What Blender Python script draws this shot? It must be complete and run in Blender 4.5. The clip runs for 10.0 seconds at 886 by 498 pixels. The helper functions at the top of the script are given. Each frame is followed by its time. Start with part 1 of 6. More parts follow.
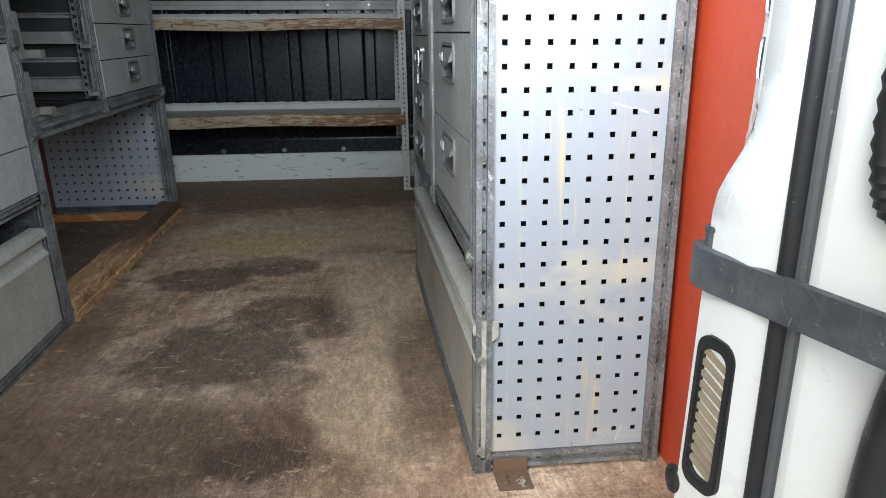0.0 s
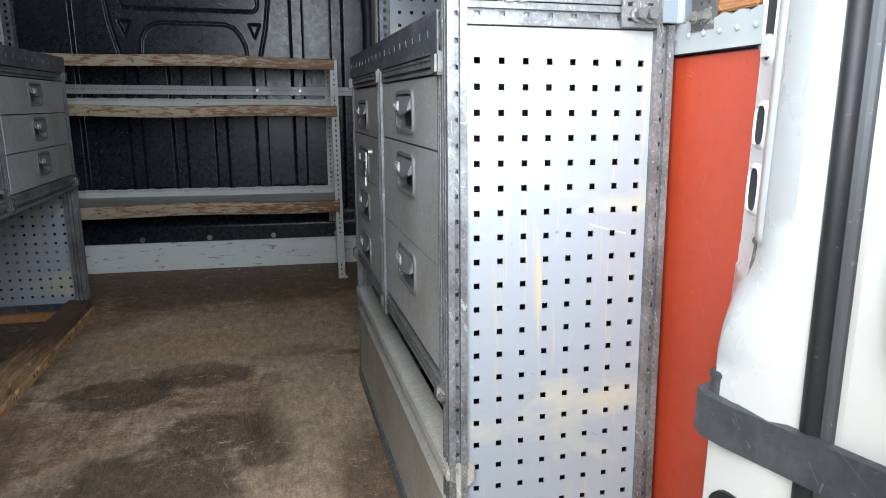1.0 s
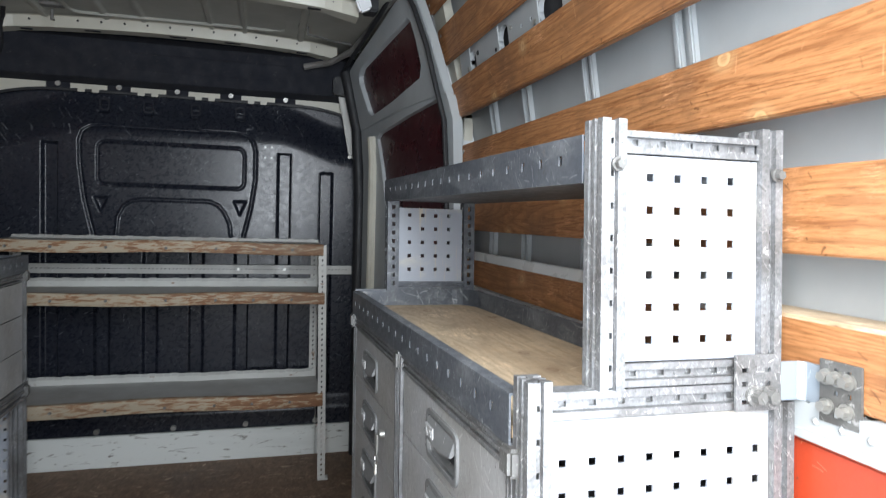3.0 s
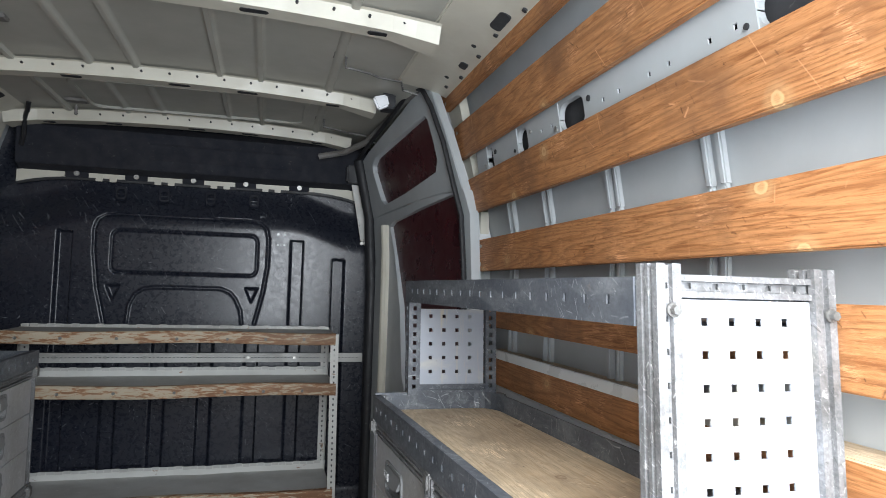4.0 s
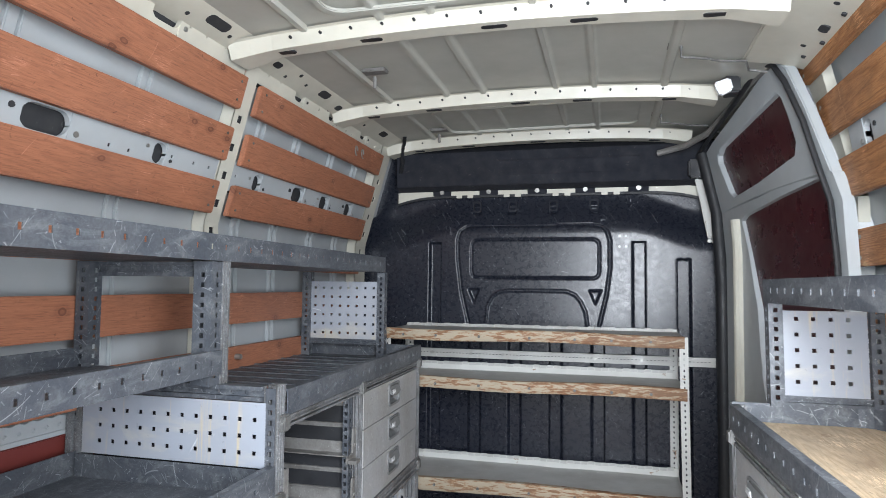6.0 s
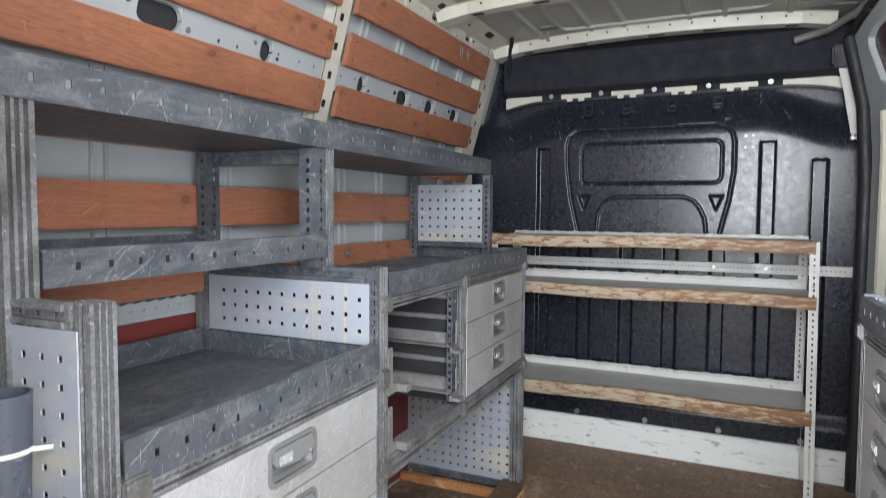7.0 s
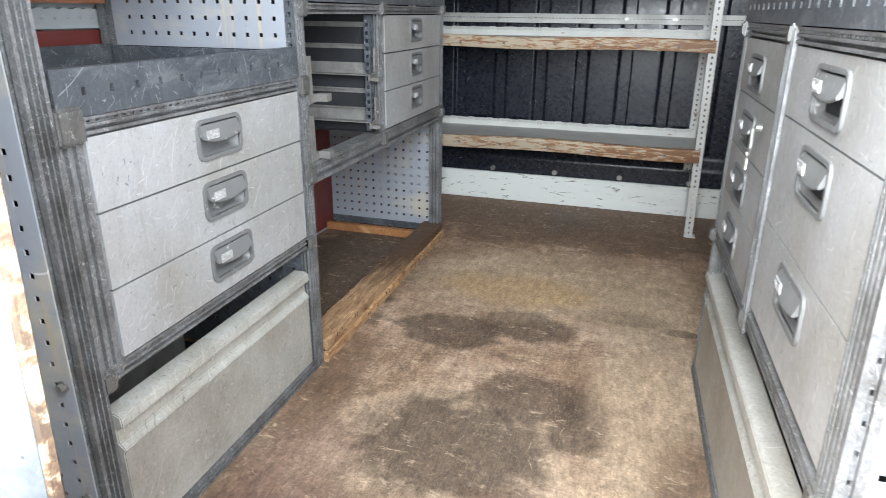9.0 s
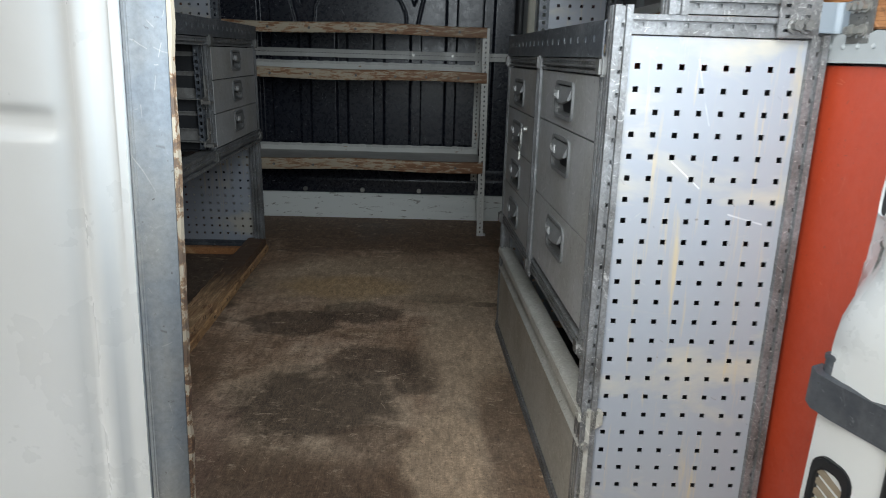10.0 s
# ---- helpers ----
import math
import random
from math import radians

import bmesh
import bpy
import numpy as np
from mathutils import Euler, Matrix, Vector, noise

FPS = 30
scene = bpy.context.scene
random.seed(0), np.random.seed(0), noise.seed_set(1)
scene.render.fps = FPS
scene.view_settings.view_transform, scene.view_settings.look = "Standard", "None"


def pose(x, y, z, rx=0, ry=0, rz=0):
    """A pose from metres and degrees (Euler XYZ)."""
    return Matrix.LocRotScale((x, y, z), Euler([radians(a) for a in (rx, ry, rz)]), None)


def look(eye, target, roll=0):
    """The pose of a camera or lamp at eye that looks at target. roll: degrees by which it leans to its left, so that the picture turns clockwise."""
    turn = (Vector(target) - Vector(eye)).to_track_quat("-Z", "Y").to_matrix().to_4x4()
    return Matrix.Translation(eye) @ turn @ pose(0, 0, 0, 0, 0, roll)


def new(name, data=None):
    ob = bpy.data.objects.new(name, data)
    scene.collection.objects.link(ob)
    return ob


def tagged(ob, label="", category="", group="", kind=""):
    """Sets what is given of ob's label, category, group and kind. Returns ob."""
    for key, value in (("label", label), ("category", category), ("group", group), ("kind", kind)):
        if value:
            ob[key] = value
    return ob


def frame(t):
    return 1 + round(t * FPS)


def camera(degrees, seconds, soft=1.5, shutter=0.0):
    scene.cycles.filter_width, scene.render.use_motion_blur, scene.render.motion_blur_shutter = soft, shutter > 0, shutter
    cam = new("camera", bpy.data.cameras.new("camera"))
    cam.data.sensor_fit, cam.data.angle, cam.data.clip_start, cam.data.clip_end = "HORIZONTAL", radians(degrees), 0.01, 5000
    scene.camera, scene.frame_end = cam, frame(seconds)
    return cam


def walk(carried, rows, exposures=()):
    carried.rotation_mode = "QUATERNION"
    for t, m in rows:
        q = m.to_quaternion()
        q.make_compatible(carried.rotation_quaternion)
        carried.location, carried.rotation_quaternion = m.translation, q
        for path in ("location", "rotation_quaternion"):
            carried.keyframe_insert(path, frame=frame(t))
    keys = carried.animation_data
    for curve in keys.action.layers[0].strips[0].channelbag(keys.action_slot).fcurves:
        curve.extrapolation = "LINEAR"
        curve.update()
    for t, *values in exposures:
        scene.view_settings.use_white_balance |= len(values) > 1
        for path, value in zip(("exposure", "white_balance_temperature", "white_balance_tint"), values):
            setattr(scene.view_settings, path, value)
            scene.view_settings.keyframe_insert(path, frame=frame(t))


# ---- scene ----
cam = camera(69.2, 10.0, 0.6, 0.15)
PATH = [
    (0, (0.322, -0.975, 0.732), (0.51, 0.91, 0.09), -0.3),
    (0.5, (0.316, -0.915, 0.75), (0.609, 0.985, 0.2), 0.1),
    (1, (0.273, -0.851, 0.795), (0.703, 1.052, 0.357), 0.3),
    (1.5, (0.219, -0.847, 0.88), (0.644, 1.076, 0.535), 0.9),
    (2, (0.197, -0.842, 0.968), (0.617, 1.1, 0.733), 1.2),
    (2.5, (0.229, -0.692, 1.029), (0.632, 1.256, 0.823), 1.1),
    (3, (0.212, -0.589, 1.101), (0.747, 1.336, 1.012), 1.6),
    (3.2, (0.203, -0.564, 1.119), (0.823, 1.337, 1.154), 2.0),
    (4.3, (0.154, -0.563, 1.187), (0.538, 1.396, 1.317), 1.5),
    (4.5, (0.153, -0.564, 1.185), (0.374, 1.42, 1.308), 1.4),
    (5, (0.161, -0.572, 1.186), (-0.036, 1.416, 1.296), 1.0),
    (5.5, (0.169, -0.578, 1.187), (-0.235, 1.377, 1.299), 1.0),
    (5.7, (0.168, -0.581, 1.186), (-0.251, 1.371, 1.299), 1.0),
    (6.8, (0.178, -0.542, 1.116), (-0.648, 1.279, 1.155), 0.4),
    (7, (0.195, -0.544, 1.089), (-0.641, 1.269, 0.969), 0.4),
    (7.5, (0.218, -0.553, 0.962), (-0.625, 1.191, 0.464), 0.3),
    (8, (0.248, -0.561, 0.886), (-0.596, 1.117, 0.198), 0.3),
    (8.5, (0.251, -0.578, 0.873), (-0.608, 1.086, 0.172), 0.2),
    (9, (0.249, -0.651, 0.877), (-0.32, 1.137, 0.185), 0.6),
    (9.5, (0.204, -0.836, 0.847), (-0.008, 1.034, 0.17), 1.2),
    (10, (0.2, -1.007, 0.86), (0.245, 0.908, 0.283), 1.7),
]
EXPOSURES = [(0.0, -0.3, 5950, 5), (1.0, -0.35, 5950, 6), (2.0, -0.25, 6000, 7), (2.5, 0.0, 6050, 9), (3.0, 0.22, 6100, 9), (4.5, 0.42, 6150, 10), (5.0, 1.13, 6150, 11), (5.5, 1.22, 6000, 10), (7.0, 1.15, 6300, 11), (7.5, 1.22, 6250, 11), (8.5, 1.16, 6250, 10), (9.0, 1.25, 6150, 8), (9.5, 0.62, 5950, 6), (10.0, -0.95, 6050, 5)]
walk(cam, [(t, look(eye, target, roll)) for t, eye, target, roll in PATH], EXPOSURES)

# ---- light ----
world = bpy.data.worlds.new("overcast_sky")
scene.world = world
world.use_nodes = True
wn = world.node_tree.nodes
sky = wn.new("ShaderNodeTexSky")
sky.sky_type, sky.sun_disc = "NISHITA", False
sky.sun_elevation, sky.sun_rotation = radians(34), radians(218)
sky.air_density, sky.dust_density = 1.0, 4.0
world.node_tree.links.new(sky.outputs[0], wn["Background"].inputs[0])
wn["Background"].inputs[1].default_value = 0.15
sun = new("sun", bpy.data.lights.new("sun", "SUN"))
sun.data.energy, sun.data.angle, sun.data.color = 2.3, radians(36), (1.0, 0.96, 0.9)
sun.matrix_world = look((-2.2, -2.8, 2.4), (0, 0, 0))


# skylight that falls in through the open half of the rear doorway
doorway = new("doorway_skylight", bpy.data.lights.new("doorway_skylight", "AREA"))
doorway.data.shape, doorway.data.size, doorway.data.size_y, doorway.data.energy, doorway.data.color = "RECTANGLE", 0.72, 1.1, 25.0, (0.95, 0.98, 1.0)
doorway.data.spread = radians(150)
doorway.matrix_world = look((0.36, -0.47, 1.3), (0.05, 2.4, 0.85))

# ---- materials ----
def shade(name, colour, rough=0.5, metal=0.0, spec=0.5):
    """A material and its node tools."""
    m = bpy.data.materials.new(name)
    m.use_nodes = True
    b = m.node_tree.nodes["Principled BSDF"]
    b.inputs["Base Color"].default_value = (*colour, 1)
    b.inputs["Roughness"].default_value = rough
    b.inputs["Metallic"].default_value = metal
    b.inputs["Specular IOR Level"].default_value = spec
    return m


def node(m, kind, **values):
    n = m.node_tree.nodes.new(kind)
    for key, value in values.items():
        n.inputs[key.replace("_", " ")].default_value = value
    return n


def link(m, a, b):
    m.node_tree.links.new(a, b)


def coords(m, scale=(1, 1, 1)):
    c = m.node_tree.nodes.new("ShaderNodeTexCoord")
    p = m.node_tree.nodes.new("ShaderNodeMapping")
    p.inputs["Scale"].default_value = scale
    link(m, c.outputs["Object"], p.inputs["Vector"])
    return p.outputs["Vector"]


def noise_of(m, vec, scale, detail=5.0, rough=0.6, distort=0.0):
    n = node(m, "ShaderNodeTexNoise", Scale=scale, Detail=detail, Roughness=rough, Distortion=distort)
    link(m, vec, n.inputs["Vector"])
    return n.outputs["Fac"]


def ramp(m, fac, stops):
    r = m.node_tree.nodes.new("ShaderNodeValToRGB")
    e = r.color_ramp.elements
    while len(e) < len(stops):
        e.new(0.5)
    for k, (p, c) in zip(e, stops):
        k.position, k.color = p, (*c, 1) if len(c) == 3 else c
    link(m, fac, r.inputs["Fac"])
    return r.outputs["Color"]


def mixed(m, fac, a, b):
    x = m.node_tree.nodes.new("ShaderNodeMix")
    x.data_type = "RGBA"
    for sock, v in ((x.inputs[6], a), (x.inputs[7], b)):
        if isinstance(v, tuple):
            sock.default_value = (*v, 1)
        else:
            link(m, v, sock)
    if isinstance(fac, float):
        x.inputs[0].default_value = fac
    else:
        link(m, fac, x.inputs[0])
    return x.outputs[2]


def speckled(m, colour, fac, lo, hi):
    """Multiply a colour by fine grain between lo and hi."""
    x = m.node_tree.nodes.new("ShaderNodeMix")
    x.data_type, x.blend_type = "RGBA", "MULTIPLY"
    x.inputs[0].default_value = 1.0
    link(m, colour, x.inputs[6])
    link(m, ramp(m, fac, [(0.3, (lo,) * 3), (0.5, ((lo + hi) / 2,) * 3), (0.7, (hi,) * 3)]), x.inputs[7])
    return x.outputs[2]


def relief(m, height, strength=0.2, distance=0.002):
    b = node(m, "ShaderNodeBump", Strength=strength, Distance=distance)
    link(m, height, b.inputs["Height"])
    link(m, b.outputs["Normal"], m.node_tree.nodes["Principled BSDF"].inputs["Normal"])


def base(m, colour):
    link(m, colour, m.node_tree.nodes["Principled BSDF"].inputs["Base Color"])


def rough_of(m, fac):
    link(m, fac, m.node_tree.nodes["Principled BSDF"].inputs["Roughness"])


W, K = (1, 1, 1), (0, 0, 0)


def worn(name, colour, dirt, mark, rough=0.5, metal=0.0, dirty=0.5, marked=0.62, scale=6.0, spec=0.5, long=(1, 1, 1), bump=0.1):
    """A painted or metal surface with soft dirt at one scale and sharp scuffs at another."""
    m = shade(name, colour, rough, metal, spec)
    v = coords(m)
    soft = ramp(m, noise_of(m, v, scale, 6), [(0.35, K), (0.75, (dirty, dirty, dirty))])
    c = mixed(m, soft, colour, dirt)
    fine = noise_of(m, coords(m, long), scale * 9, 8, 0.7, 0.6)
    scuff = ramp(m, fine, [(marked, K), (marked + 0.06, W)])
    c = mixed(m, scuff, c, mark)
    base(m, c)
    rough_of(m, ramp(m, noise_of(m, v, scale * 3, 5), [(0.3, (max(rough - 0.12, 0.05),) * 3), (0.7, (min(rough + 0.15, 1),) * 3)]))
    relief(m, fine, bump, 0.001)
    return m


def flat_coords(m):
    """Two coordinates that run along any upright or level face."""
    c = m.node_tree.nodes.new("ShaderNodeTexCoord")
    info = m.node_tree.nodes.new("ShaderNodeObjectInfo")
    sep = m.node_tree.nodes.new("ShaderNodeSeparateXYZ")
    link(m, c.outputs["Object"], sep.inputs[0])
    u = math_of(m, "ADD", math_of(m, "ADD", sep.outputs[0], sep.outputs[1]), math_of(m, "MULTIPLY", info.outputs["Random"], 3.7))
    w = math_of(m, "MULTIPLY_ADD", math_of(m, "SUBTRACT", sep.outputs[0], sep.outputs[1]), 0.7, sep.outputs[2])
    out = m.node_tree.nodes.new("ShaderNodeCombineXYZ")
    link(m, u, out.inputs[0])
    link(m, w, out.inputs[1])
    return out.outputs[0]


def math_of(m, op, *values):
    n = m.node_tree.nodes.new("ShaderNodeMath")
    n.operation = op
    for i, v in enumerate(values):
        if isinstance(v, (int, float)):
            n.inputs[i].default_value = v
        else:
            link(m, v, n.inputs[i])
    return n.outputs[0]


def nicks(m, v, scale, length, width, share, bow=12.0):
    """Short single scratches, one to a cell, each turned its own way."""
    vor = m.node_tree.nodes.new("ShaderNodeTexVoronoi")
    vor.voronoi_dimensions = "2D"
    vor.inputs["Scale"].default_value = scale
    link(m, v, vor.inputs["Vector"])
    d = m.node_tree.nodes.new("ShaderNodeVectorMath")
    d.operation = "SUBTRACT"
    link(m, v, d.inputs[0])
    link(m, vor.outputs["Position"], d.inputs[1])
    col = m.node_tree.nodes.new("ShaderNodeSeparateColor")
    link(m, vor.outputs["Color"], col.inputs[0])
    turn = m.node_tree.nodes.new("ShaderNodeVectorRotate")
    turn.rotation_type = "Z_AXIS"
    link(m, d.outputs[0], turn.inputs["Vector"])
    link(m, math_of(m, "MULTIPLY", col.outputs[0], 6.283), turn.inputs["Angle"])
    xy = m.node_tree.nodes.new("ShaderNodeSeparateXYZ")
    link(m, turn.outputs[0], xy.inputs[0])
    sq = math_of(m, "MULTIPLY", xy.outputs[1], xy.outputs[1])
    x = math_of(m, "MULTIPLY_ADD", sq, math_of(m, "MULTIPLY", math_of(m, "SUBTRACT", col.outputs[2], 0.5), bow), xy.outputs[0])
    thin = math_of(m, "MAXIMUM", math_of(m, "SUBTRACT", 1.0, math_of(m, "DIVIDE", math_of(m, "ABSOLUTE", x), width)), 0.0)
    ends = math_of(m, "LESS_THAN", math_of(m, "ABSOLUTE", xy.outputs[1]), math_of(m, "MULTIPLY", col.outputs[2], length))
    keep = math_of(m, "LESS_THAN", col.outputs[1], share)
    spots = ramp(m, noise_of(m, v, 7.0, 4), [(0.42, K), (0.62, (0.75,) * 3)])
    return math_of(m, "MULTIPLY", math_of(m, "MULTIPLY", math_of(m, "MULTIPLY", thin, ends), keep), spots)


def scratched(name, colour, dirt, mark, rough=0.5, metal=0.0, dirty=0.4, spec=0.5, scale=5.0, rubs=0.62, rubbed=0.7, lines=0.45, pits=0.3, pit=(0.06, 0.055, 0.05), size=1.0, warm=(0.3, 0.2, 0.1), rusty=0.0, grit=0.1, smear=0.0, wide=1.0):
    """Painted metal with soft dirt, rubbed patches, short scratches in all directions and dark specks."""
    m = shade(name, colour, rough, metal, spec)
    v = coords(m)
    f = flat_coords(m)
    soft = ramp(m, noise_of(m, v, scale, 6), [(0.4, K), (0.72, (dirty, dirty, dirty))])
    c = mixed(m, soft, colour, dirt)
    streak = noise_of(m, coords(m, (30, 30, 2.5)), 2.0, 5, 0.6)
    c = mixed(m, ramp(m, streak, [(0.55, K), (0.75, (dirty * 0.5,) * 3)]), c, dirt)
    fine = noise_of(m, v, 60, 8, 0.72, 0.6)
    c = mixed(m, ramp(m, fine, [(rubs, K), (rubs + 0.05, (rubbed,) * 3)]), c, mark)
    if smear:
        turned = m.node_tree.nodes.new("ShaderNodeMapping")
        turned.inputs["Rotation"].default_value = (0.7, 0.2, 0.4)
        turned.inputs["Scale"].default_value = (1.0, 0.35, 1.0)
        link(m, v, turned.inputs["Vector"])
        c = mixed(m, ramp(m, noise_of(m, turned.outputs["Vector"], 24, 7, 0.7, 0.8), [(0.5, K), (0.62, (smear,) * 3)]), c, tuple(0.75 * q for q in mark))
    if rusty:
        c = mixed(m, ramp(m, noise_of(m, v, 17, 7, 0.7), [(0.66, K), (0.74, (rusty,) * 3)]), c, warm)
    for k, long, w, share in ((13.0, 0.035, 0.0011, lines * 0.8), (27.0, 0.018, 0.0008, lines), (41.0, 0.012, 0.0007, lines)):
        g = m.node_tree.nodes.new("ShaderNodeMapping")
        g.inputs["Location"].default_value = (k * 0.37, k * 0.71, 0)
        link(m, f, g.inputs["Vector"])
        c = mixed(m, nicks(m, g.outputs[0], k / size, long * size, w * wide, share), c, mark)
    c = mixed(m, nicks(m, f, 34.0, 0.006, 0.0016, pits, 60.0), c, pit)
    c = mixed(m, ramp(m, noise_of(m, v, 130, 4, 0.6), [(0.27, (0.7,) * 3), (0.34, K)]), c, pit)
    c = speckled(m, c, noise_of(m, v, 170, 4, 0.7), 1 - grit, 1 + grit)
    base(m, c)
    rough_of(m, ramp(m, fine, [(0.3, (max(rough - 0.1, 0.05),) * 3), (0.7, (min(rough + 0.15, 1),) * 3)]))
    relief(m, fine, 0.1, 0.001)
    return m


def timber(name, light, dark, knot, along="y", rough=0.55, age=(0.1, 0.09, 0.08), aged=0.35, bare=0.52, rings=0.5, stain=None):
    """Sawn softwood: long grain, a few knots, weathering."""
    m = shade(name, light, rough)
    s = {"x": (1, 14, 14), "y": (14, 1, 14), "z": (14, 14, 1)}[along]
    info = m.node_tree.nodes.new("ShaderNodeObjectInfo")
    add = m.node_tree.nodes.new("ShaderNodeVectorMath")
    add.operation = "MULTIPLY_ADD"
    comb = m.node_tree.nodes.new("ShaderNodeCombineXYZ")
    for i in range(3):
        link(m, info.outputs["Random"], comb.inputs[i])
    c0 = m.node_tree.nodes.new("ShaderNodeTexCoord")
    link(m, comb.outputs[0], add.inputs[0])
    add.inputs[1].default_value = (7.0, 7.0, 7.0)
    link(m, c0.outputs["Object"], add.inputs[2])
    p = m.node_tree.nodes.new("ShaderNodeMapping")
    p.inputs["Scale"].default_value = s
    link(m, add.outputs[0], p.inputs["Vector"])
    grain = noise_of(m, p.outputs["Vector"], 10.0, 7, 0.6, 0.7)
    c = ramp(m, grain, [(0.32, dark), (0.5, light), (0.62, tuple(0.8 * q for q in light)), (0.8, light)])
    # growth rings, cut flat: contour lines of a long soft field
    field = noise_of(m, p.outputs["Vector"], 0.55, 2, 0.5, 0.2)
    ring = math_of(m, "FRACT", math_of(m, "MULTIPLY", field, 34.0))
    c = mixed(m, ramp(m, ring, [(0.0, (rings * 0.6,) * 3), (0.08, K), (0.45, K), (0.9, (rings,) * 3), (1.0, (rings * 0.6,) * 3)]), c, tuple(0.75 * q for q in dark))
    fibre = noise_of(m, p.outputs["Vector"], 30.0, 5, 0.6, 0.3)
    c = mixed(m, ramp(m, fibre, [(0.54, K), (0.68, (0.6,) * 3)]), c, tuple(0.55 * q for q in dark))
    sep = m.node_tree.nodes.new("ShaderNodeSeparateXYZ")
    link(m, add.outputs[0], sep.inputs[0])
    k = "xyz".index(along)
    flat = m.node_tree.nodes.new("ShaderNodeCombineXYZ")
    link(m, math_of(m, "MULTIPLY", sep.outputs[k], 0.75), flat.inputs[0])
    link(m, math_of(m, "ADD", sep.outputs[(k + 1) % 3], sep.outputs[(k + 2) % 3]), flat.inputs[1])
    vor = m.node_tree.nodes.new("ShaderNodeTexVoronoi")
    vor.voronoi_dimensions = "2D"
    vor.inputs["Scale"].default_value = 5.5
    link(m, flat.outputs[0], vor.inputs["Vector"])
    near = math_of(m, "MULTIPLY_ADD", noise_of(m, add.outputs[0], 40, 3), 0.05, vor.outputs["Distance"])
    c = mixed(m, ramp(m, near, [(0.045, (0.5,) * 3), (0.06, (0.85,) * 3), (0.072, (0.85,) * 3), (0.08, (0.2,) * 3), (0.1, (0.3,) * 3), (0.15, K)]), c, knot)
    c = mixed(m, ramp(m, noise_of(m, add.outputs[0], 4.5, 6), [(0.48, K), (0.66, (aged,) * 3)]), c, age)
    # splintered pale wear and dark chips
    splinter = noise_of(m, p.outputs["Vector"], 24.0, 7, 0.75, 0.3)
    wear = ramp(m, noise_of(m, add.outputs[0], 8.0, 5, 0.6), [(bare, K), (bare + 0.1, W)])
    c = mixed(m, mixed(m, wear, K, ramp(m, splinter, [(0.5, K), (0.58, (0.75,) * 3)])), c, tuple(min(1, 1.45 * q + 0.06) for q in light))
    c = mixed(m, ramp(m, noise_of(m, add.outputs[0], 75, 8, 0.75), [(0.3, (0.75,) * 3), (0.36, K)]), c, tuple(0.3 * q for q in dark))
    f = flat_coords(m)
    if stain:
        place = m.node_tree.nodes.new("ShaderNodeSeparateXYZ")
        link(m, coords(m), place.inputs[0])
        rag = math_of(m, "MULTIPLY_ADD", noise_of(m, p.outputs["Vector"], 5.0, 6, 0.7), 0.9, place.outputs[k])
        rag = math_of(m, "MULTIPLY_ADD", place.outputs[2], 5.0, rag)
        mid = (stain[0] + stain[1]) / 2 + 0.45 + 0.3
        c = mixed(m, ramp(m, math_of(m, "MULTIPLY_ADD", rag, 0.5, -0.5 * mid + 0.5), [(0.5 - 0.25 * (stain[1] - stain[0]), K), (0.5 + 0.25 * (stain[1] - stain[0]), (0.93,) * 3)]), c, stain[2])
        c = mixed(m, nicks(m, f, 20.0, 0.016, 0.005, 0.55, 40.0), c, (0.06, 0.032, 0.02))
    c = mixed(m, nicks(m, f, 14.0, 0.03, 0.0016, 0.6, 8.0), c, tuple(min(1, 1.5 * q + 0.08) for q in light))
    c = mixed(m, nicks(m, f, 31.0, 0.007, 0.0022, 0.5, 50.0), c, tuple(0.25 * q for q in dark))
    base(m, c)
    relief(m, splinter, 0.35, 0.002)
    return m


def flaked(name, paint, under, rust, amount=0.5, rough=0.6, stretch=(1, 1, 1), scale=22.0, fade=None):
    """Paint that has come off in flakes, with rust round the bare patches; fade: the stretch of x over which less paint is left."""
    m = shade(name, paint, rough)
    v = coords(m, stretch)
    n = noise_of(m, v, scale, 9, 0.7, 0.3)
    if fade:
        x = m.node_tree.nodes.new("ShaderNodeSeparateXYZ")
        link(m, coords(m), x.inputs[0])
        away = node(m, "ShaderNodeMapRange", From_Min=fade[0], From_Max=fade[1], To_Min=0.0, To_Max=fade[2])
        link(m, x.outputs[0], away.inputs["Value"])
        n = math_of(m, "SUBTRACT", n, away.outputs[0])
    c = ramp(m, n, [(amount - 0.06, under), (amount - 0.015, rust), (amount, rust), (amount + 0.012, paint)])
    c = mixed(m, ramp(m, noise_of(m, v, 6, 5), [(0.45, K), (0.8, (0.5,) * 3)]), c, tuple(0.6 * q for q in paint))
    base(m, c)
    relief(m, n, 0.3, 0.0015)
    return m


